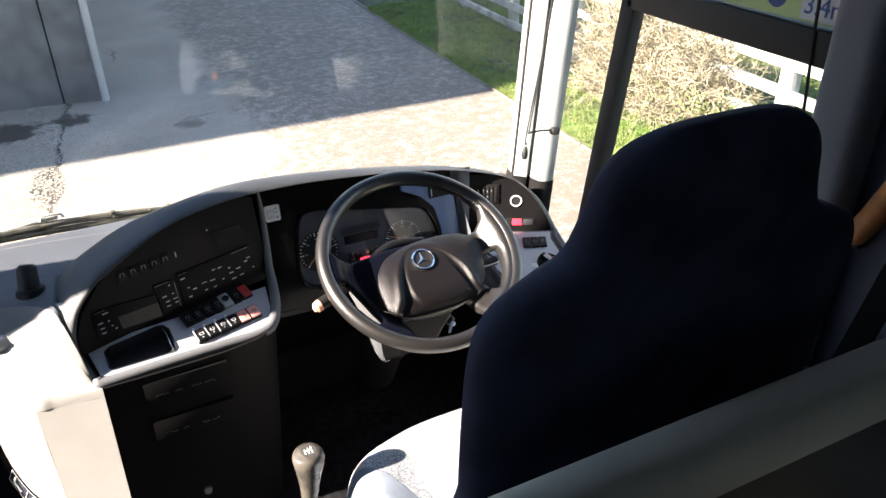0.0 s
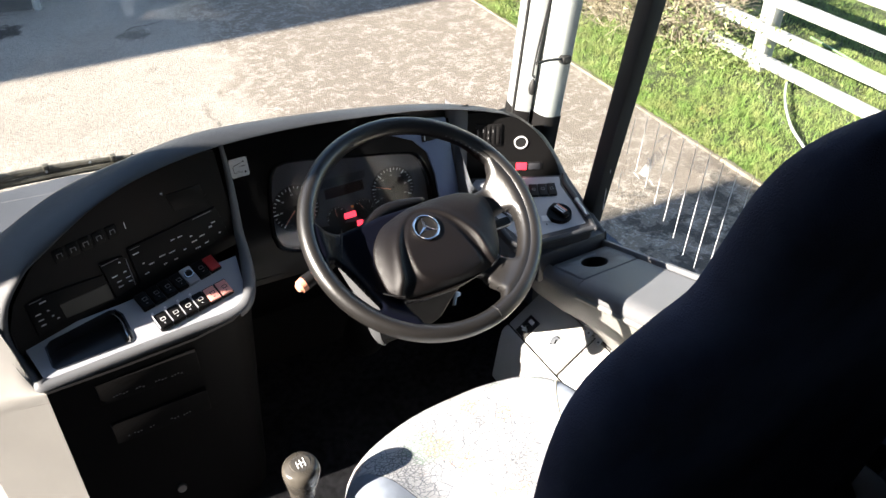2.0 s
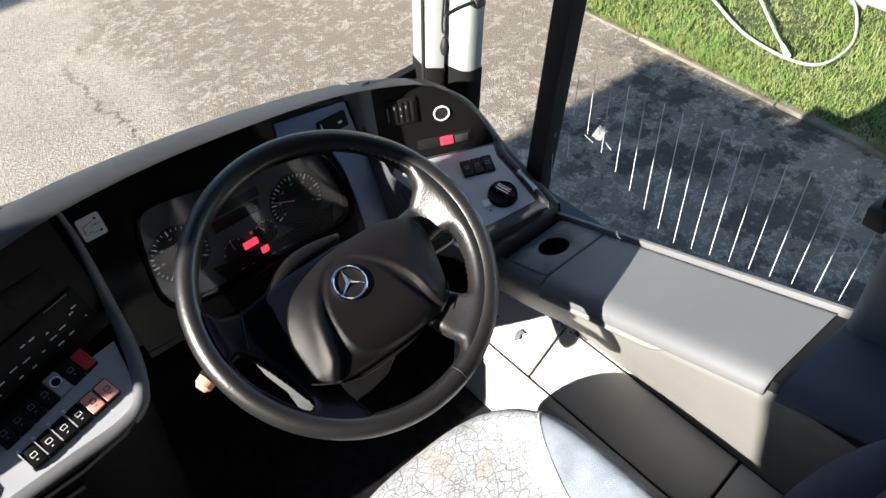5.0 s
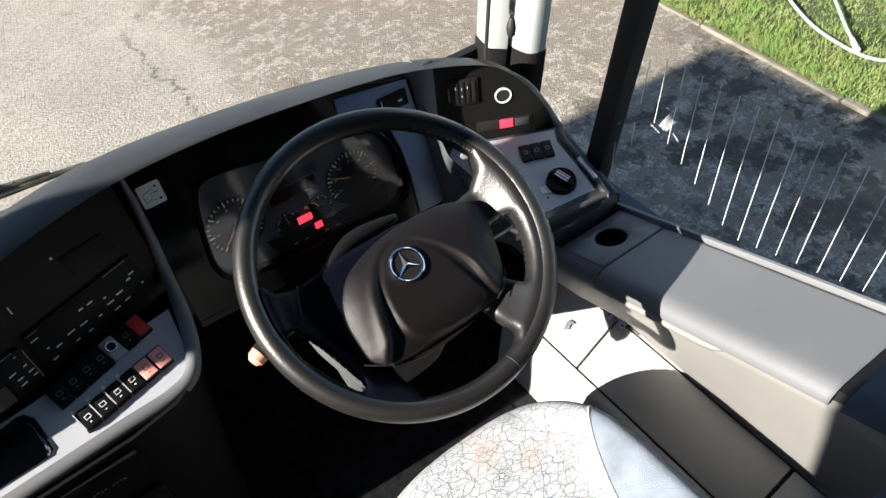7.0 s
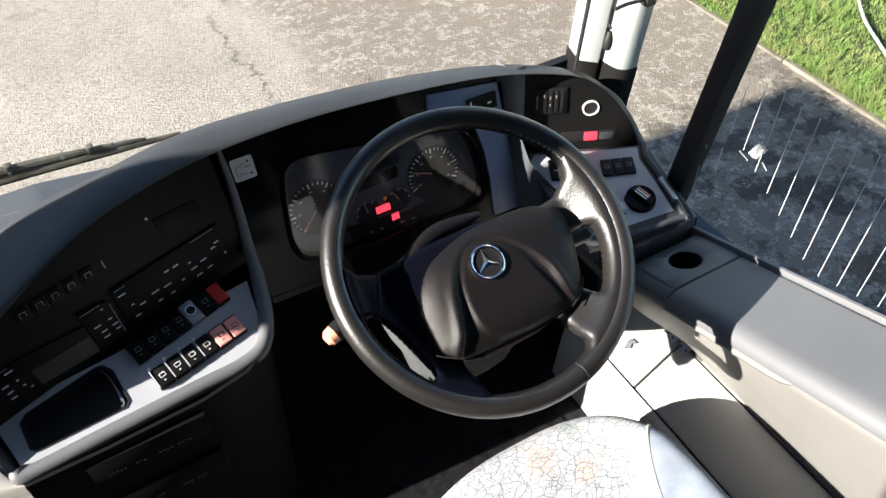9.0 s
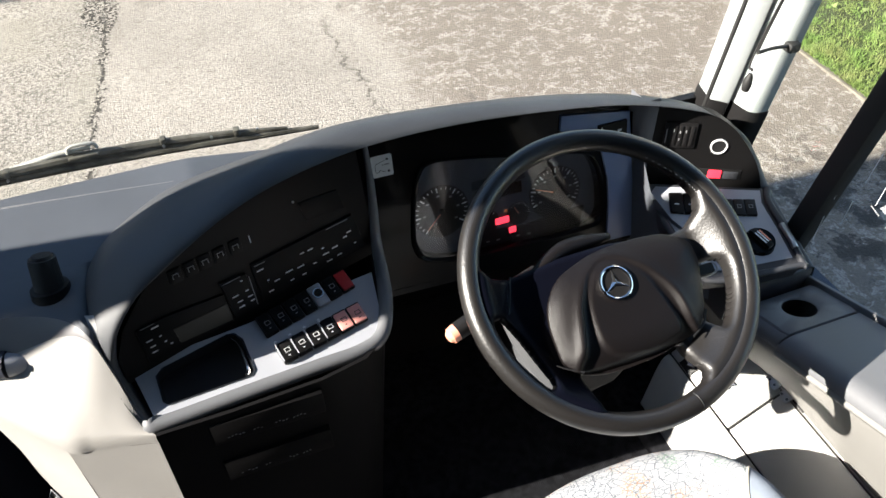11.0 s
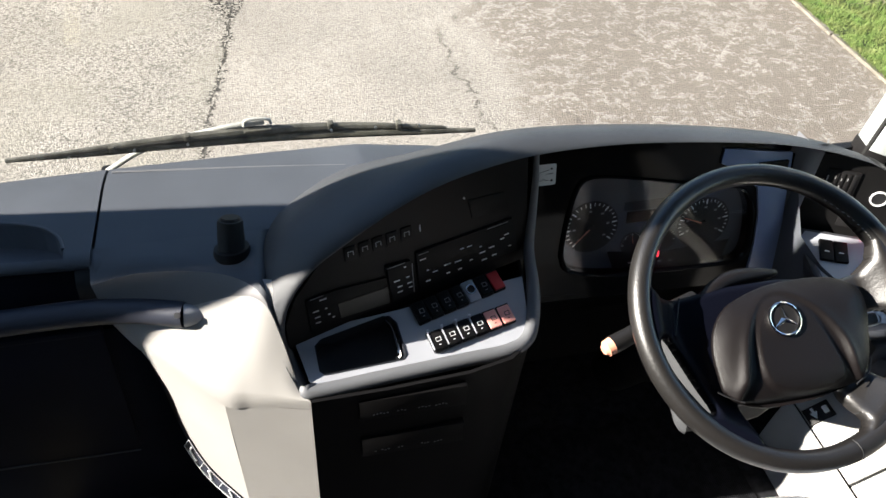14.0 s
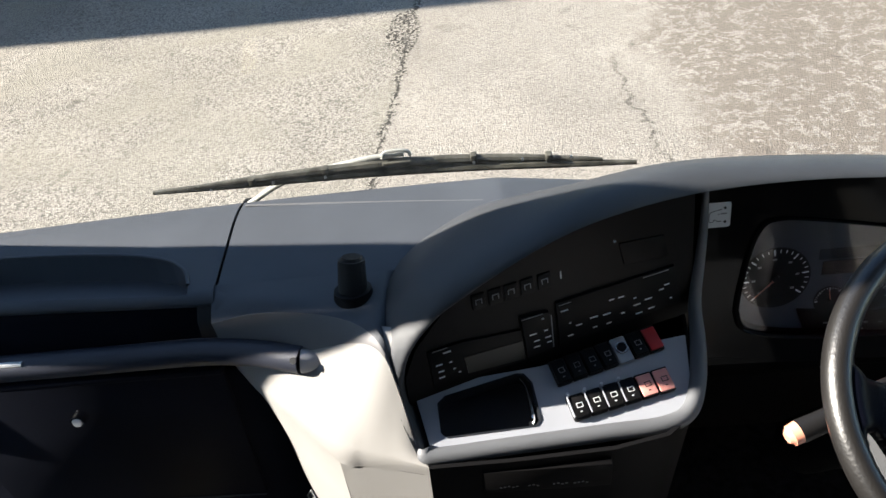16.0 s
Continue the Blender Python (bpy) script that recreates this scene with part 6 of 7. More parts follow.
part("stalk", bm_tube([(0.50, 1.40, 1.47), (0.43, 1.375, 1.468), (0.385, 1.357, 1.458), (0.345, 1.346, 1.449)], lambda s: 0.011 + 0.004 * s, 16, 16), BLACK_SATIN, column, "black multi-function stalk")
part("stalk_button", bm_rod((0.347, 1.3465, 1.4495), (0.335, 1.3428, 1.4467), 0.0142, 0.0128, 24, bm=bm_rod((0.336, 1.3431, 1.4469), (0.330, 1.3412, 1.4455), 0.0126, 0.0075, 24)), ORANGE_TIP, column, "bright orange button on the stalk end")
part("stalk", placed(bm_box(0.05, 0.196, -0.036, -0.018, -0.072, -0.054, 0.004), WH), BLACK_SATIN, column, "flat right-hand stalk")
part("stalk_edge", placed(bm_tube([(0.150, -0.039, -0.053), (0.190, -0.037, -0.053), (0.1985, -0.027, -0.053), (0.192, -0.018, -0.053)], 0.0014, 14, 6), WH), STEEL, column, "bright edge of the stalk")
part("key_lock", placed(bm_rod((0.060, -0.050, -0.206), (0.084, -0.090, -0.200), 0.015, 0.013, sides=20), WH), BLACK_SATIN, column, "dark ignition lock")
part("key", placed(bm_prism([(-0.010, 0.0), (0.010, 0.0), (0.011, -0.008), (0.004, -0.012), (0.003, -0.030), (-0.003, -0.032), (-0.004, -0.012), (-0.011, -0.008)], 0.003, Matrix.Identity(4), 0.0006), WH @ Matrix.Translation((0.082, -0.090, -0.197)) @ pose(0, 0, 0, 0, 0, -32)), STEEL, column, "steel key in the lock")

# ---- gear lever ----
gear = thing("gear_lever", (0.205, 1.12, FLOOR_Z), "gear lever with worn silver-topped grey knob", "gear lever")
part("gaiter", bm_tube([(0.205, 1.125, FLOOR_Z), (0.205, 1.122, 0.84), (0.207, 1.118, 0.90)], lambda s: 0.07 - 0.05 * s, 8, 16), RUBBER, gear)
part("stem", bm_tube([(0.206, 1.118, 0.85), (0.209, 1.106, 1.06), (0.216, 1.096, 1.20)], lambda q: 0.0135 - 0.002 * q, 14, 14), KNOB_GREY, gear, "worn tapering stem")
part("knob", bm_tube([(0.213, 1.098, 1.15), (0.217, 1.094, 1.205), (0.220, 1.092, 1.245), (0.2215, 1.0905, 1.274), (0.222, 1.090, 1.290), (0.222, 1.090, 1.297)], lambda q: 0.0135 + 0.0185 * math.sin(math.pi * min(1, 0.05 + 0.86 * q ** 1.6)), 30, 28), KNOB_GREY, gear, "worn grey shift knob", angle=80)
part("shift_plate", bm_rod((0.222, 1.0895, 1.291), (0.2222, 1.0890, 1.2985), 0.0205, 0.0165, 28), KNOB_GREY, gear, "shift plate with dark gate lines")
for k in (-1, 0, 1):
    part("gate_line", placed(bm_box(-0.0008, 0.0008, -0.009, 0.009, 0, 0.0008), Matrix.Translation((0.2222 + 0.0065 * k, 1.089, 1.2982))), WHITE_INK, gear)
part("gate_line", placed(bm_box(-0.0073, 0.0073, -0.0008, 0.0008, 0, 0.0009), Matrix.Translation((0.2222, 1.089, 1.2982))), WHITE_INK, gear)

# ---- wiper outside the windscreen ----
wiper = thing("wiper", (-0.17, 1.98, 1.40), "black windscreen wiper resting at the foot of the screen", "wiper")
bl = [(-0.63, 1.965, 1.470), (-0.40, 1.977, 1.463), (-0.17, 1.983, 1.456), (0.06, 1.980, 1.447), (0.283, 1.972, 1.434)]
WIPER = material("wiper_grey", (0.10, 0.094, 0.078), 0.6, grain=0.2, vary=0.3, blotch=30, spec=0.2)
part("blade", bm_tube(bl, lambda s: 0.0045 + 0.004 * min(1, 6 * s, 6 * (1 - s)), 40, 8), WIPER, wiper, "rubber blade")
part("frame_bar", bm_tube([(-0.55, 1.967, 1.472), (-0.36, 1.978, 1.474), (-0.166, 1.986, 1.473), (0.03, 1.985, 1.463), (0.22, 1.976, 1.445)], lambda s: 0.0034 + 0.0058 * math.sin(math.pi * s) ** 0.7, 40, 8), WIPER, wiper, "blade frame")
part("joint", bm_box(-0.192, -0.136, 1.975, 1.993, 1.472, 1.481, 0.003, 3), WIPER, wiper, "worn pivot joint")
part("clip", bm_tube([(-0.19, 1.984, 1.486), (-0.186, 1.984, 1.498), (-0.165, 1.984, 1.501), (-0.142, 1.984, 1.498), (-0.137, 1.984, 1.488)], 0.0035, 18, 8), BEIGE_SEAL, wiper, "bent metal clip")
for x in (-0.52, -0.40, -0.30, -0.02, 0.07, 0.16):
    part("rivet", bm_rod((x, 1.968, 1.470 - 0.04 * max(0, x) - 0.02 * abs(min(0, x + 0.2))), (x, 1.963, 1.471 - 0.04 * max(0, x) - 0.02 * abs(min(0, x + 0.2))), 0.0028, sides=8), STEEL, wiper)
part("arm", bm_tube([(-0.15, 1.99, 1.490), (-0.24, 1.99, 1.482), (-0.38, 1.995, 1.45), (-0.47, 2.0, 1.40)], 0.006, 20, 10), BEIGE_SEAL, wiper, "pale metal arm")
part("spindle", bm_rod((-0.47, 2.0, 1.405), (-0.47, 2.02, 1.25), 0.012, sides=14), BLACK_SATIN, wiper)
for x, y, z in ((-0.44, 1.972, 1.476), (-0.30, 1.98, 1.48), (-0.02, 1.985, 1.476), (0.12, 1.98, 1.465)):
    part("claw", bm_box(x - 0.006, x + 0.006, y - 0.008, y + 0.008, z - 0.014, z + 0.002, 0.002), WIPER, wiper)

# ---- outside ----
KERB = lambda y: 3.30 + 0.052 * y


def ground_material():
    """Old tarmac: pale worn aggregate, brown patches of moss crust towards the verge, cracks, stains."""
    m = material("worn_tarmac", (0.38, 0.337, 0.29), 0.9, grain=0.9, grain_size=120, vary=0.1, blotch=1.2, spec=0.25)
    n, l = m.node_tree.nodes, m.node_tree.links
    b = n["Principled BSDF"]
    co = n.new("ShaderNodeTexCoord")
    base = b.inputs["Base Color"].links[0].from_socket

    def noise_(scale, detail=6.0, rough=0.6):
        t = n.new("ShaderNodeTexNoise")
        t.inputs["Scale"].default_value, t.inputs["Detail"].default_value, t.inputs["Roughness"].default_value = scale, detail, rough
        l.new(co.outputs["Object"], t.inputs["Vector"])
        return t.outputs["Fac"]

    def band(value, lo, hi, a=0.0, z=1.0):
        t = n.new("ShaderNodeMapRange")
        t.interpolation_type = "SMOOTHSTEP"
        for k, v in zip(("From Min", "From Max", "To Min", "To Max"), (lo, hi, a, z)):
            t.inputs[k].default_value = v
        l.new(value, t.inputs["Value"])
        return t.outputs["Result"]

    def maths(op, a, c):
        t = n.new("ShaderNodeMath")
        t.operation = op
        for k, v in enumerate((a, c)):
            if isinstance(v, float):
                t.inputs[k].default_value = v
            else:
                l.new(v, t.inputs[k])
        return t.outputs[0]

    def blend(a, colour, fac):
        t = n.new("ShaderNodeMix")
        t.data_type = "RGBA"
        t.inputs["B"].default_value = (*colour, 1)
        l.new(a, t.inputs["A"])
        l.new(fac, t.inputs["Factor"])
        return t.outputs["Result"]

    sep = n.new("ShaderNodeSeparateXYZ")
    l.new(co.outputs["Object"], sep.inputs[0])
    def pebbles(scale):
        """Stones of the aggregate: a tone for each stone, and the dark gap round it."""
        t, v = n.new("ShaderNodeTexVoronoi"), n.new("ShaderNodeSeparateColor")
        t.inputs["Scale"].default_value = scale
        l.new(co.outputs["Object"], t.inputs["Vector"])
        l.new(t.outputs["Color"], v.inputs["Color"])
        return v.outputs["Red"], t.outputs["Distance"]

    old_joint = maths("ADD", maths("SUBTRACT", sep.outputs["X"], maths("MULTIPLY", sep.outputs["Y"], 0.083)), maths("ADD", maths("MULTIPLY", noise_(3.0, 4, 0.6), 0.16), 0.82))
    left = band(old_joint, -0.02, 0.03, 1, 0)
    right = band(old_joint, -0.02, 0.03, 0, 1)
    tone_a, gap_a = pebbles(78)
    tone_b, gap_b = pebbles(125)
    out = blend(base, (0.52, 0.475, 0.41), maths("MULTIPLY", band(tone_a, 0.62, 0.9), 0.35))
    out = blend(out, (0.15, 0.135, 0.115), maths("MULTIPLY", maths("MULTIPLY", band(tone_a, 0.42, 0.08), left), 0.65))
    out = blend(out, (0.08, 0.072, 0.06), maths("MULTIPLY", maths("MULTIPLY", band(gap_a, 0.42, 0.85), left), 0.65))
    out = blend(out, (0.20, 0.175, 0.15), maths("MULTIPLY", maths("MULTIPLY", band(tone_b, 0.36, 0.05), right), 0.75))
    out = blend(out, (0.15, 0.13, 0.11), maths("MULTIPLY", maths("MULTIPLY", band(gap_b, 0.45, 0.9), right), 0.7))
    out = blend(out, (0.30, 0.27, 0.22), maths("MULTIPLY", maths("MULTIPLY", band(noise_(1.4, 3, 0.5), 0.42, 0.62), left), 0.5))
    # brown crust on the verge side of the lane, worn through in sharp-edged flecks
    reach = band(maths("ADD", sep.outputs["X"], maths("MULTIPLY", noise_(1.6, 3, 0.6), 1.1)), 1.55, 2.0)
    flecks = band(maths("ADD", maths("MULTIPLY", noise_(30, 8, 0.72), 0.75), maths("ADD", maths("MULTIPLY", noise_(9.0, 4, 0.6), 0.55), maths("MULTIPLY", noise_(1.1, 2, 0.5), 0.12))), 0.665, 0.70)
    out = blend(out, (0.18, 0.146, 0.118), maths("MULTIPLY", maths("MULTIPLY", flecks, reach), 0.8))
    # damp dark patches near the verge
    damp = maths("MULTIPLY", band(maths("ADD", noise_(3.4, 8, 0.7), maths("MULTIPLY", noise_(16, 6, 0.7), 0.25)), 0.62, 0.68), maths("MULTIPLY", band(sep.outputs["X"], 2.0, 2.5), band(sep.outputs["Y"], 2.6, 3.3, 1, 0)))
    out = blend(out, (0.045, 0.042, 0.038), maths("MULTIPLY", damp, 0.8))
    # a second thin crack
    crack = maths("ABSOLUTE", maths("ADD", maths("ADD", sep.outputs["X"], maths("MULTIPLY", sep.outputs["Y"], 0.065)), maths("ADD", maths("MULTIPLY", noise_(2.4, 8, 0.8), 0.55), -1.52)), 0.0)
    out = blend(out, (0.07, 0.06, 0.05), maths("MULTIPLY", maths("MULTIPLY", band(crack, 0.004, 0.020, 0.8, 0), band(noise_(7, 4), 0.38, 0.48)), band(sep.outputs["Y"], 4.9, 5.6, 1, 0)))
    # loose chippings along the old joint, heaped in one place
    along = maths("ABSOLUTE", old_joint, 0.0)
    hx, hy = maths("ADD", sep.outputs["X"], 0.52), maths("SUBTRACT", sep.outputs["Y"], 6.0)
    heap = band(maths("SQRT", maths("ADD", maths("MULTIPLY", hx, hx), maths("MULTIPLY", maths("MULTIPLY", hy, hy), 0.35)), 0.0), 0.05, 0.30, 0.16, 0)
    wide_joint = maths("SUBTRACT", maths("SUBTRACT", along, heap), maths("MULTIPLY", maths("SUBTRACT", noise_(5, 4), 0.42), 0.10))
    line = maths("MULTIPLY", band(wide_joint, 0.0, 0.030, 1, 0), band(tone_a, 0.50, 0.40))
    out = blend(out, (0.030, 0.026, 0.022), maths("MULTIPLY", line, 0.92))
    seam_line = maths("MULTIPLY", band(along, 0.003, 0.012, 1, 0), band(noise_(9, 5), 0.45, 0.52))
    out = blend(out, (0.045, 0.04, 0.034), maths("MULTIPLY", seam_line, 0.8))
    # fine cracks
    cr = n.new("ShaderNodeTexVoronoi")
    cr.feature = "DISTANCE_TO_EDGE"
    cr.inputs["Scale"].default_value = 0.9
    wob = n.new("ShaderNodeMix")
    wob.data_type = "VECTOR"
    wob.inputs["Factor"].default_value = 0.2
    wn_ = n.new("ShaderNodeTexNoise")
    wn_.inputs["Scale"].default_value, wn_.inputs["Detail"].default_value = 4, 6
    l.new(co.outputs["Object"], wn_.inputs["Vector"])
    l.new(co.outputs["Object"], wob.inputs["A"])
    l.new(wn_.outputs["Color"], wob.inputs["B"])
    l.new(wob.outputs["Result"], cr.inputs["Vector"])
    out = blend(out, (0.05, 0.045, 0.04), maths("MULTIPLY", band(cr.outputs["Distance"], 0.004, 0.012, 0.7, 0), band(noise_(0.8), 0.55, 0.65)))
    # oil and damp stains by the garage and on the lane
    for sx, sy, wide_, deep_ in ((-0.75, 7.35, 0.36, 0.95), (-1.75, 7.7, 0.45, 0.8), (-0.22, 7.45, 0.26, 0.95), (0.75, 6.85, 0.20, 0.6), (0.735, 6.02, 0.10, 0.5), (0.72, 5.75, 0.08, 0.5), (-0.10, 5.95, 0.16, 0.3)):
        dx_, dy_ = maths("SUBTRACT", sep.outputs["X"], sx), maths("SUBTRACT", sep.outputs["Y"], sy)
        dist = maths("SQRT", maths("ADD", maths("MULTIPLY", dx_, dx_), maths("MULTIPLY", dy_, dy_)), 0.0)
        ragged = maths("ADD", dist, maths("MULTIPLY", noise_(7, 8, 0.7), 0.55))
        out = blend(out, (0.06, 0.052, 0.044), band(ragged, wide_ + 0.12, wide_ + 0.24, deep_, 0))
    out = blend(out, (0.07, 0.06, 0.05), band(noise_(1.6, 7, 0.65), 0.66, 0.72, 0, 0.6))
    l.new(out, b.inputs["Base Color"])
    # rounded aggregate in relief
    bump = b.inputs["Normal"].links[0].from_node
    pebble = n.new("ShaderNodeTexVoronoi")
    pebble.inputs["Scale"].default_value, pebble.inputs["Randomness"].default_value = 92, 1.0
    l.new(co.outputs["Object"], pebble.inputs["Vector"])
    l.new(maths("SUBTRACT", maths("MULTIPLY", noise_(210, 2, 0.5), 0.5), maths("MULTIPLY", pebble.outputs["Distance"], 1.0)), bump.inputs["Height"])
    bump.inputs["Strength"].default_value, bump.inputs["Distance"].default_value = 0.55, 0.006
    return m


TARMAC = ground_material()
structure("ground", bm_loft([[(x, y, 0.0) for x in (-600, -40, 40, 600)] for y in (-600, -40, 40, 600)]), TARMAC, "worn pale tarmac drive with cracks and moss crust")
SOIL = material("verge_soil", (0.045, 0.055, 0.022), 0.95, grain=0.8, grain_size=60, vary=0.3, blotch=3)
structure("verge", bm_loft([[(KERB(y) + 0.06, y, 0.012), (KERB(y) + 0.4, y, 0.045), (KERB(y) + 6, y, 0.08), (40, y, 0.1)] for y in np.linspace(-25, 38, 22)]), SOIL, "grass verge beside the drive")
STONE = material("kerb_stone", (0.21, 0.185, 0.15), 0.85, grain=0.6, grain_size=90, vary=0.2, blotch=9, random_by=0.2)
kerb = thing("kerb", (KERB(3), 3.0, 0.0), "low weathered edging stones along the verge", "kerb", kind="structure")
proto = bpy.data.meshes.new("edging_stone")
bmk = bm_box(-0.022, 0.022, -0.445, 0.445, -0.03, 0.016, 0.006, 2)
bmk.to_mesh(proto)
bmk.free()
proto.materials.append(STONE)
for k in range(24):
    y = -2 + 0.9 * k
    s = new("stone", proto)
    s.parent, s.matrix_parent_inverse = kerb, base_of(kerb)
    s.matrix_basis = pose(KERB(y) + 0.03 + random.uniform(-0.006, 0.006), y, random.uniform(-0.006, 0.003), random.uniform(-0.6, 0.6), 0, -3.0 + random.uniform(-0.5, 0.5))

# grass
GRASS = material("grass_blades", (0.115, 0.185, 0.045), 0.7, vary=0.35, blotch=9, spec=0.2, tint=(0.27, 0.29, 0.11))
rg = np.random.default_rng(3)
count = 330000
gy = rg.uniform(-0.5, 10.5, count)
gx = KERB(gy) + 0.03 + rg.random(count) ** 1.5 * 4.6
tuft = np.sin(gx * 5.1) * np.sin(gy * 4.3) + 0.8 * np.sin(gx * 17 + 2 * np.sin(gy * 6)) * np.sin(gy * 15 + gx * 5) + 0.5 * np.sin(gx * 39 + gy * 11) * np.sin(gy * 43)
height = rg.uniform(0.012, 0.042, count) * np.clip(1.0 + 0.55 * tuft, 0.3, 2.2)
ang, lean_ = rg.uniform(0, 2 * np.pi, count), rg.uniform(0.3, 2.0, count)
wide = rg.uniform(0.0018, 0.0038, count)
gz = 0.01 + 0.035 * np.clip((gx - KERB(gy)) / 0.4, 0, 1) + 0.035 * np.clip((gx - KERB(gy) - 0.4) / 5.6, 0, 1)
ca, sa = np.cos(ang), np.sin(ang)
tri = np.empty((count, 3, 3))
tri[:, 0] = np.stack([gx - sa * wide, gy + ca * wide, gz - 0.005], 1)
tri[:, 1] = np.stack([gx + sa * wide, gy - ca * wide, gz - 0.005], 1)
tri[:, 2] = np.stack([gx + ca * height * lean_, gy + sa * height * lean_, gz + height], 1)
me = bpy.data.meshes.new("grass")
me.from_pydata(tri.reshape(-1, 3).tolist(), [], np.arange(count * 3).reshape(-1, 3).tolist())
me.materials.append(GRASS)
tagged(new("grass", me), "short sunlit green grass on the verge", "grass", kind="stuff")

# white rail fence
FENCE = lambda y: 4.36 + 0.075 * y
FENCE_WHITE = material("fence_white", (0.37, 0.37, 0.35), 0.6, grain=0.4, grain_size=150, vary=0.22, blotch=5)
fence = thing("fence", (FENCE(4), 4, 0.04), "white painted wooden post-and-rail fence", "fence")
for k in range(9):
    y = -2.265 + 1.5 * k
    part("post", placed(bm_box(-0.05, 0.05, -0.06, 0.06, 0.0, 0.98, 0.008), pose(FENCE(y), y, 0.02, 0, 0, -4.3)), FENCE_WHITE, fence)
    for z in (0.15, 0.37, 0.59, 0.81):
        part("rail", placed(bm_box(-0.018, 0.018, 0, 1.5, -0.042, 0.042, 0.004), pose(FENCE(y) - 0.068, y, z + random.uniform(-0.008, 0.008), 0, 0, -4.3)), FENCE_WHITE, fence)

# garden hose looped through the fence
HOSE = material("pale_hose", (0.44, 0.48, 0.42), 0.4, grain=0.1, vary=0.12, blotch=8)
HOSE_FAR = material("green_hose", (0.20, 0.33, 0.17), 0.45, vary=0.12, blotch=8)
hose = thing("garden_hose", (4.0, 2.4, 0.06), "pale garden hose looped on the grass under the fence", "hose")
part("loop", bm_tube(spline([(4.85, 3.62, 0.075), (4.36, 3.26, 0.10), (4.086, 2.982, 0.085), (3.945, 2.77, 0.075), (3.80, 2.51, 0.07), (3.736, 2.277, 0.07), (3.741, 2.116, 0.07), (3.812, 2.039, 0.07), (3.975, 2.022, 0.07), (4.155, 2.064, 0.075), (4.412, 2.21, 0.08), (4.62, 2.40, 0.08)], 60), 0.0085, 0, 10), HOSE, hose)
part("far_run", bm_tube(spline([(4.62, 2.40, 0.08), (4.911, 2.635, 0.085), (5.033, 2.838, 0.085), (5.153, 3.062, 0.085), (5.258, 3.318, 0.085), (5.4, 3.9, 0.085)], 30), 0.0085, 0, 10), HOSE_FAR, hose, "green length beyond the fence")
part("tail", bm_tube(spline([(3.79, 2.262, 0.085), (3.897, 2.381, 0.085), (4.152, 2.645, 0.09), (4.241, 2.724, 0.09), (4.304, 2.73, 0.09), (4.36, 2.69, 0.085)], 30), 0.0085, 0, 10), HOSE, hose)
part("connector", bm_rod((3.735, 2.20, 0.082), (3.80, 2.273, 0.085), 0.015, 0.012, 14), WHITE_INK, hose, "white connector")

# leafless hedge of thin twigs
TWIG = material("dry_twigs", (0.30, 0.255, 0.18), 0.8, vary=0.4, blotch=8)
shrub = thing("hedge", (4.6, 5.6, 0.04), "leafless straw-coloured twiggy hedge by the fence", "hedge")
tw = bmesh.new()
rt = random.Random(8)
for k in range(3600):
    a, rad = rt.uniform(0, 2 * math.pi), 0.85 * rt.random() ** 0.6
    p = Vector((4.60 + rad * math.cos(a) * 0.42, 5.15 + rad * math.sin(a) * 1.15, 0.03 + 0.75 * rt.random() ** 1.5))
    d = Vector((rt.uniform(-0.4, 0.4), rt.uniform(-0.4, 0.4), 1.0)).normalized()
    pts, length = [p], rt.uniform(0.3, 0.8)
    for j in range(5):
        d = (d + Vector((rt.uniform(-1, 1), rt.uniform(-1, 1), rt.uniform(-0.9, 0.7)))).normalized()
        pts.append(pts[-1] + d * length / 5)
    bm_tube(pts, lambda s: 0.0034 * (1 - 0.8 * s) + 0.0009, 7, 3, tw)
twigs = part("twigs", tw, TWIG, shrub, smooth=False)
tagged(twigs, kind="stuff")
LEAF = material("hedge_leaf", (0.19, 0.24, 0.085), 0.6, vary=0.3, blotch=6)
lf = []
for k in range(1800):
    c = np.array([4.42 + rt.gauss(0, 0.16), 4.35 + rt.gauss(0, 0.45), 0.05 + 0.42 * rt.random() ** 1.6])
    lf += [c + np.array([rt.uniform(-0.022, 0.022) for _ in range(3)]) for _ in range(3)]
lm = bpy.data.meshes.new("leaves")
lm.from_pydata([tuple(p) for p in lf], [], np.arange(5400).reshape(-1, 3).tolist())
lm.materials.append(LEAF)
leaves = new("leaves", lm)
leaves.parent, leaves.matrix_parent_inverse = shrub, base_of(shrub)
tagged(leaves, kind="stuff")

# brick house ahead: door, brick pier, boarded garage, downpipe; an unseen long wing is added to shade the drive
BRICK = material("red_brick", (0.23, 0.125, 0.09), 0.85, grain=0.7, grain_size=120, vary=0.35, blotch=7, random_by=0.35)
MORTAR = material("mortar", (0.32, 0.29, 0.25), 0.95, grain=0.6, grain_size=200)
RENDER = material("dark_boarding", (0.15, 0.155, 0.165), 0.8, grain=0.4, grain_size=60, vary=0.15)
DOOR_BLUE = material("blue_door_paint", (0.05, 0.07, 0.12), 0.4)
house = thing("house", (-1.0, 8.6, 0.0), "brick house corner with boarded garage and white downpipe", "house")
part("wing", bm_box(-14, -6.2, 6.97, 22, 0, 6.0), MORTAR, house, "unseen plain wing added to shade the drive", smooth=False)
part("wall", bm_box(-6.2, -1.85, 9.0, 16, 0, 5.5), MORTAR, house, "rear wall", smooth=False)
part("wall", bm_box(-1.85, 0.10, 8.60, 16, 0, 5.5), MORTAR, house, "rear wall", smooth=False)
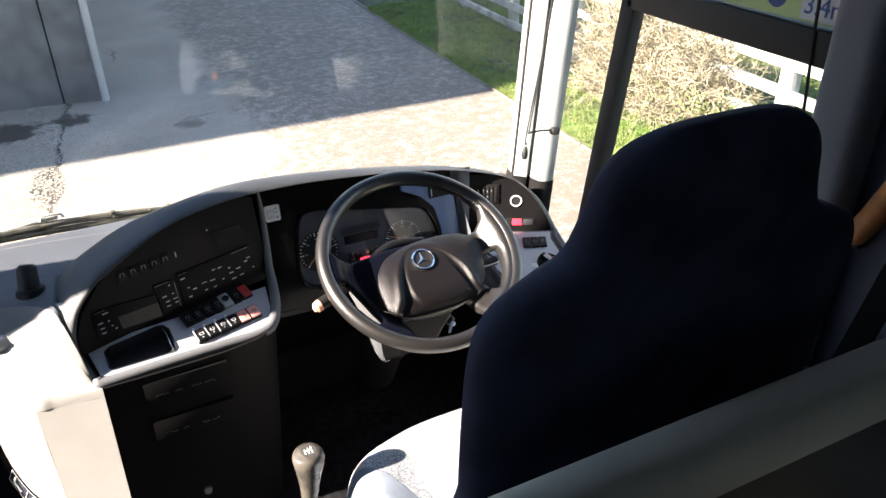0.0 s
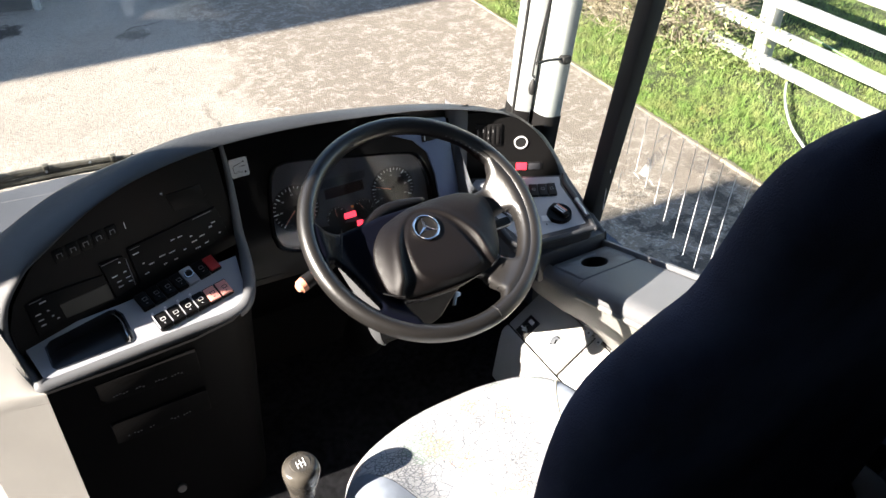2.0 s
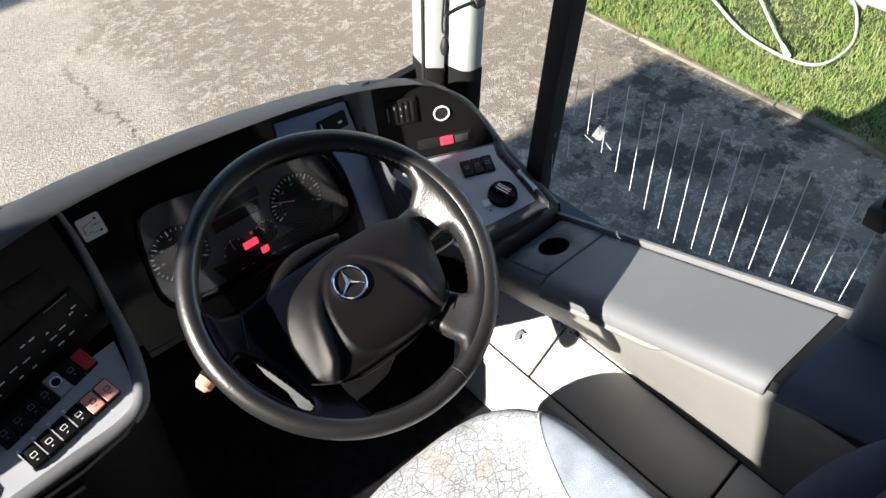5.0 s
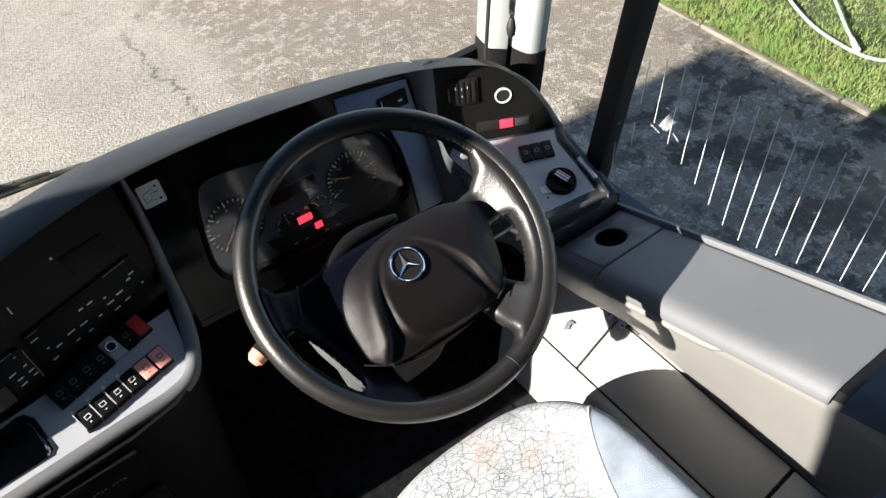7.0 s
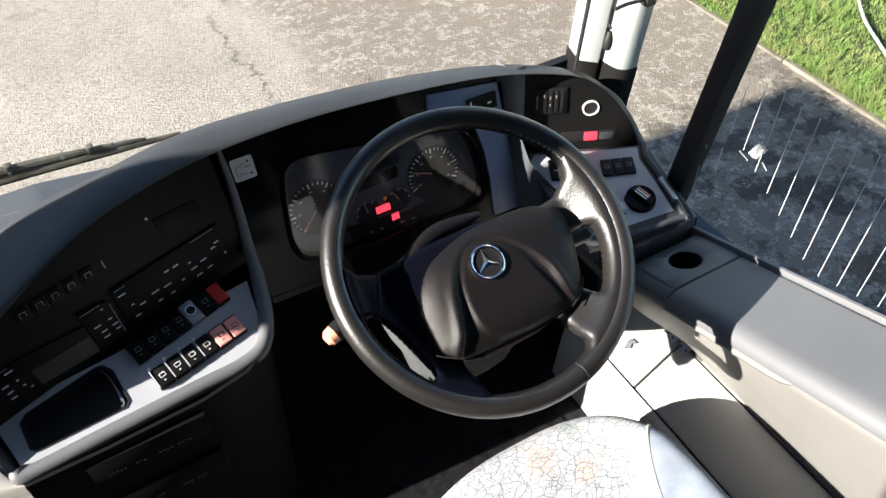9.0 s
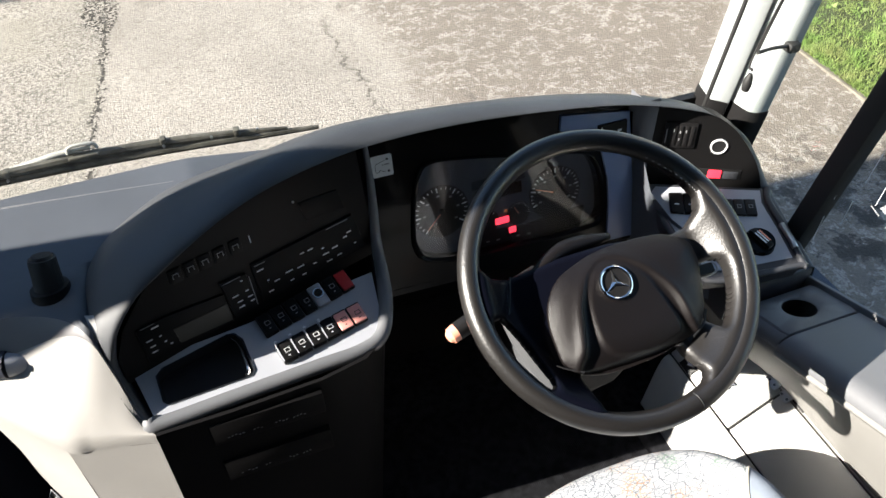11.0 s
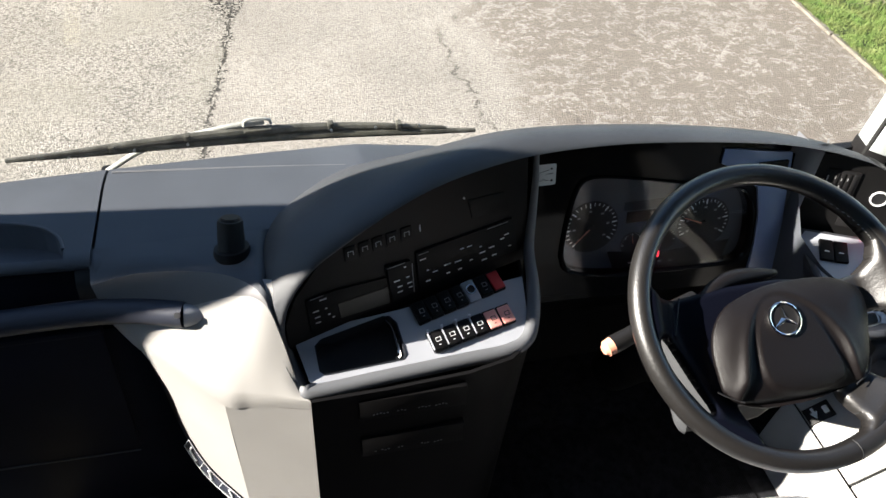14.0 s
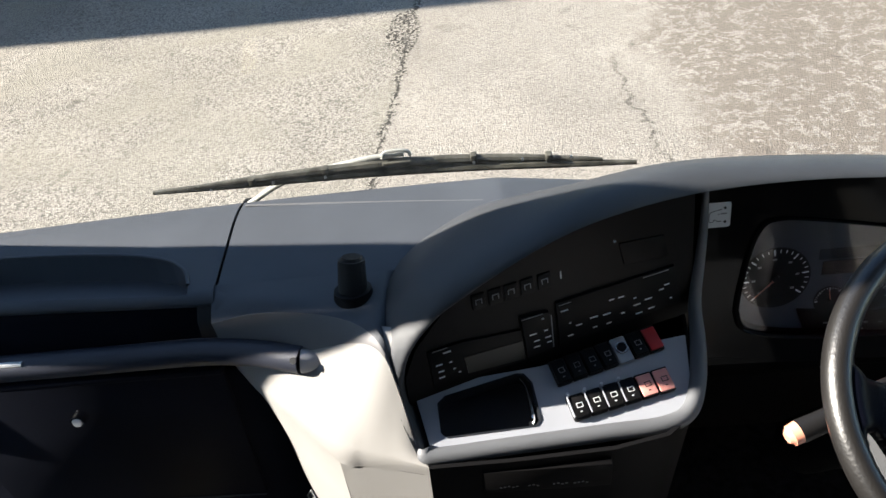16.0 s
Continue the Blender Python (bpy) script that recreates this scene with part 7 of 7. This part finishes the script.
# unseen blocks, added only to shade the ground and the coach's door side
shade_block = thing("outbuilding", (-7, 3.2, 0), "unseen plain blocks added to shade coach and ground", "outbuilding")
part("walls", bm_box(-9, -5, 2.38, 3.2, 0, 4.205), MORTAR, shade_block, smooth=False)
part("shade_block_side", bm_box(-9.5, -7, -9, 2.1, 0, 3.4), MORTAR, shade_block, "long low unseen block added for shade", smooth=False)
yaw_h = pose(-0.87, 8.22, 0, 0, 0, -9)
part("pier_core", placed(bm_box(-0.59, -0.01, 0.01, 0.42, 0, 3.2), yaw_h), MORTAR, house, "mortar of the brick pier", smooth=False)
part("garage_board", placed(bm_box(0.02, 0.63, -0.13, 0.3, 0, 2.6, 0.006), pose(-0.87, 8.20, 0, 0, 0, -6)), RENDER, house, "dark boarded garage front")
part("garage_board", placed(bm_box(0.645, 0.97, -0.15, 0.3, 0, 2.6, 0.006), pose(-0.87, 8.20, 0, 0, 0, -6)), RENDER, house, "dark boarded garage front")
part("plinth", placed(bm_box(-0.62, 1.0, -0.02, 0.25, 0, 0.035, 0.01), pose(-0.87, 8.18, 0, 0, 0, -7)), STONE, house, "weathered plinth")
part("downpipe", bm_rod((0.125, 7.92, 0), (0.125, 7.92, 3.0), 0.034, sides=18), WHITE_PAINT, house, "white downpipe")
part("door_post", placed(bm_box(-0.09, 0.03, -0.02, 0.1, 0, 2.2, 0.006), pose(-1.55, 8.33, 0, 0, 0, -12)), WHITE_PAINT, house, "white door post")
part("door", placed(bm_box(-1.0, -0.1, 0.02, 0.07, 0.05, 2.1, 0.004), pose(-1.55, 8.36, 0, 0, 0, -22)), DOOR_BLUE, house, "dark blue door")
brick_me = bpy.data.meshes.new("brick")
bb = bm_box(-0.1075, 0.1075, -0.05, 0.05, -0.0325, 0.0325, 0.006, 1)
bb.to_mesh(brick_me)
bb.free()
brick_me.materials.append(BRICK)
for row in range(34):
    for k in range(3):
        x = -0.585 + 0.1075 + 0.225 * k - (0.1125 if row % 2 else 0) + 0.02
        if x > -0.12:
            x = -0.12
        b_ = new("brick", brick_me)
        b_.parent, b_.matrix_parent_inverse = house, base_of(house)
        b_.matrix_basis = yaw_h @ pose(max(x, -0.49), 0.045 + random.uniform(-0.004, 0.003), 0.05 + 0.075 * row, random.uniform(-1, 1), 0, random.uniform(-0.8, 0.8))
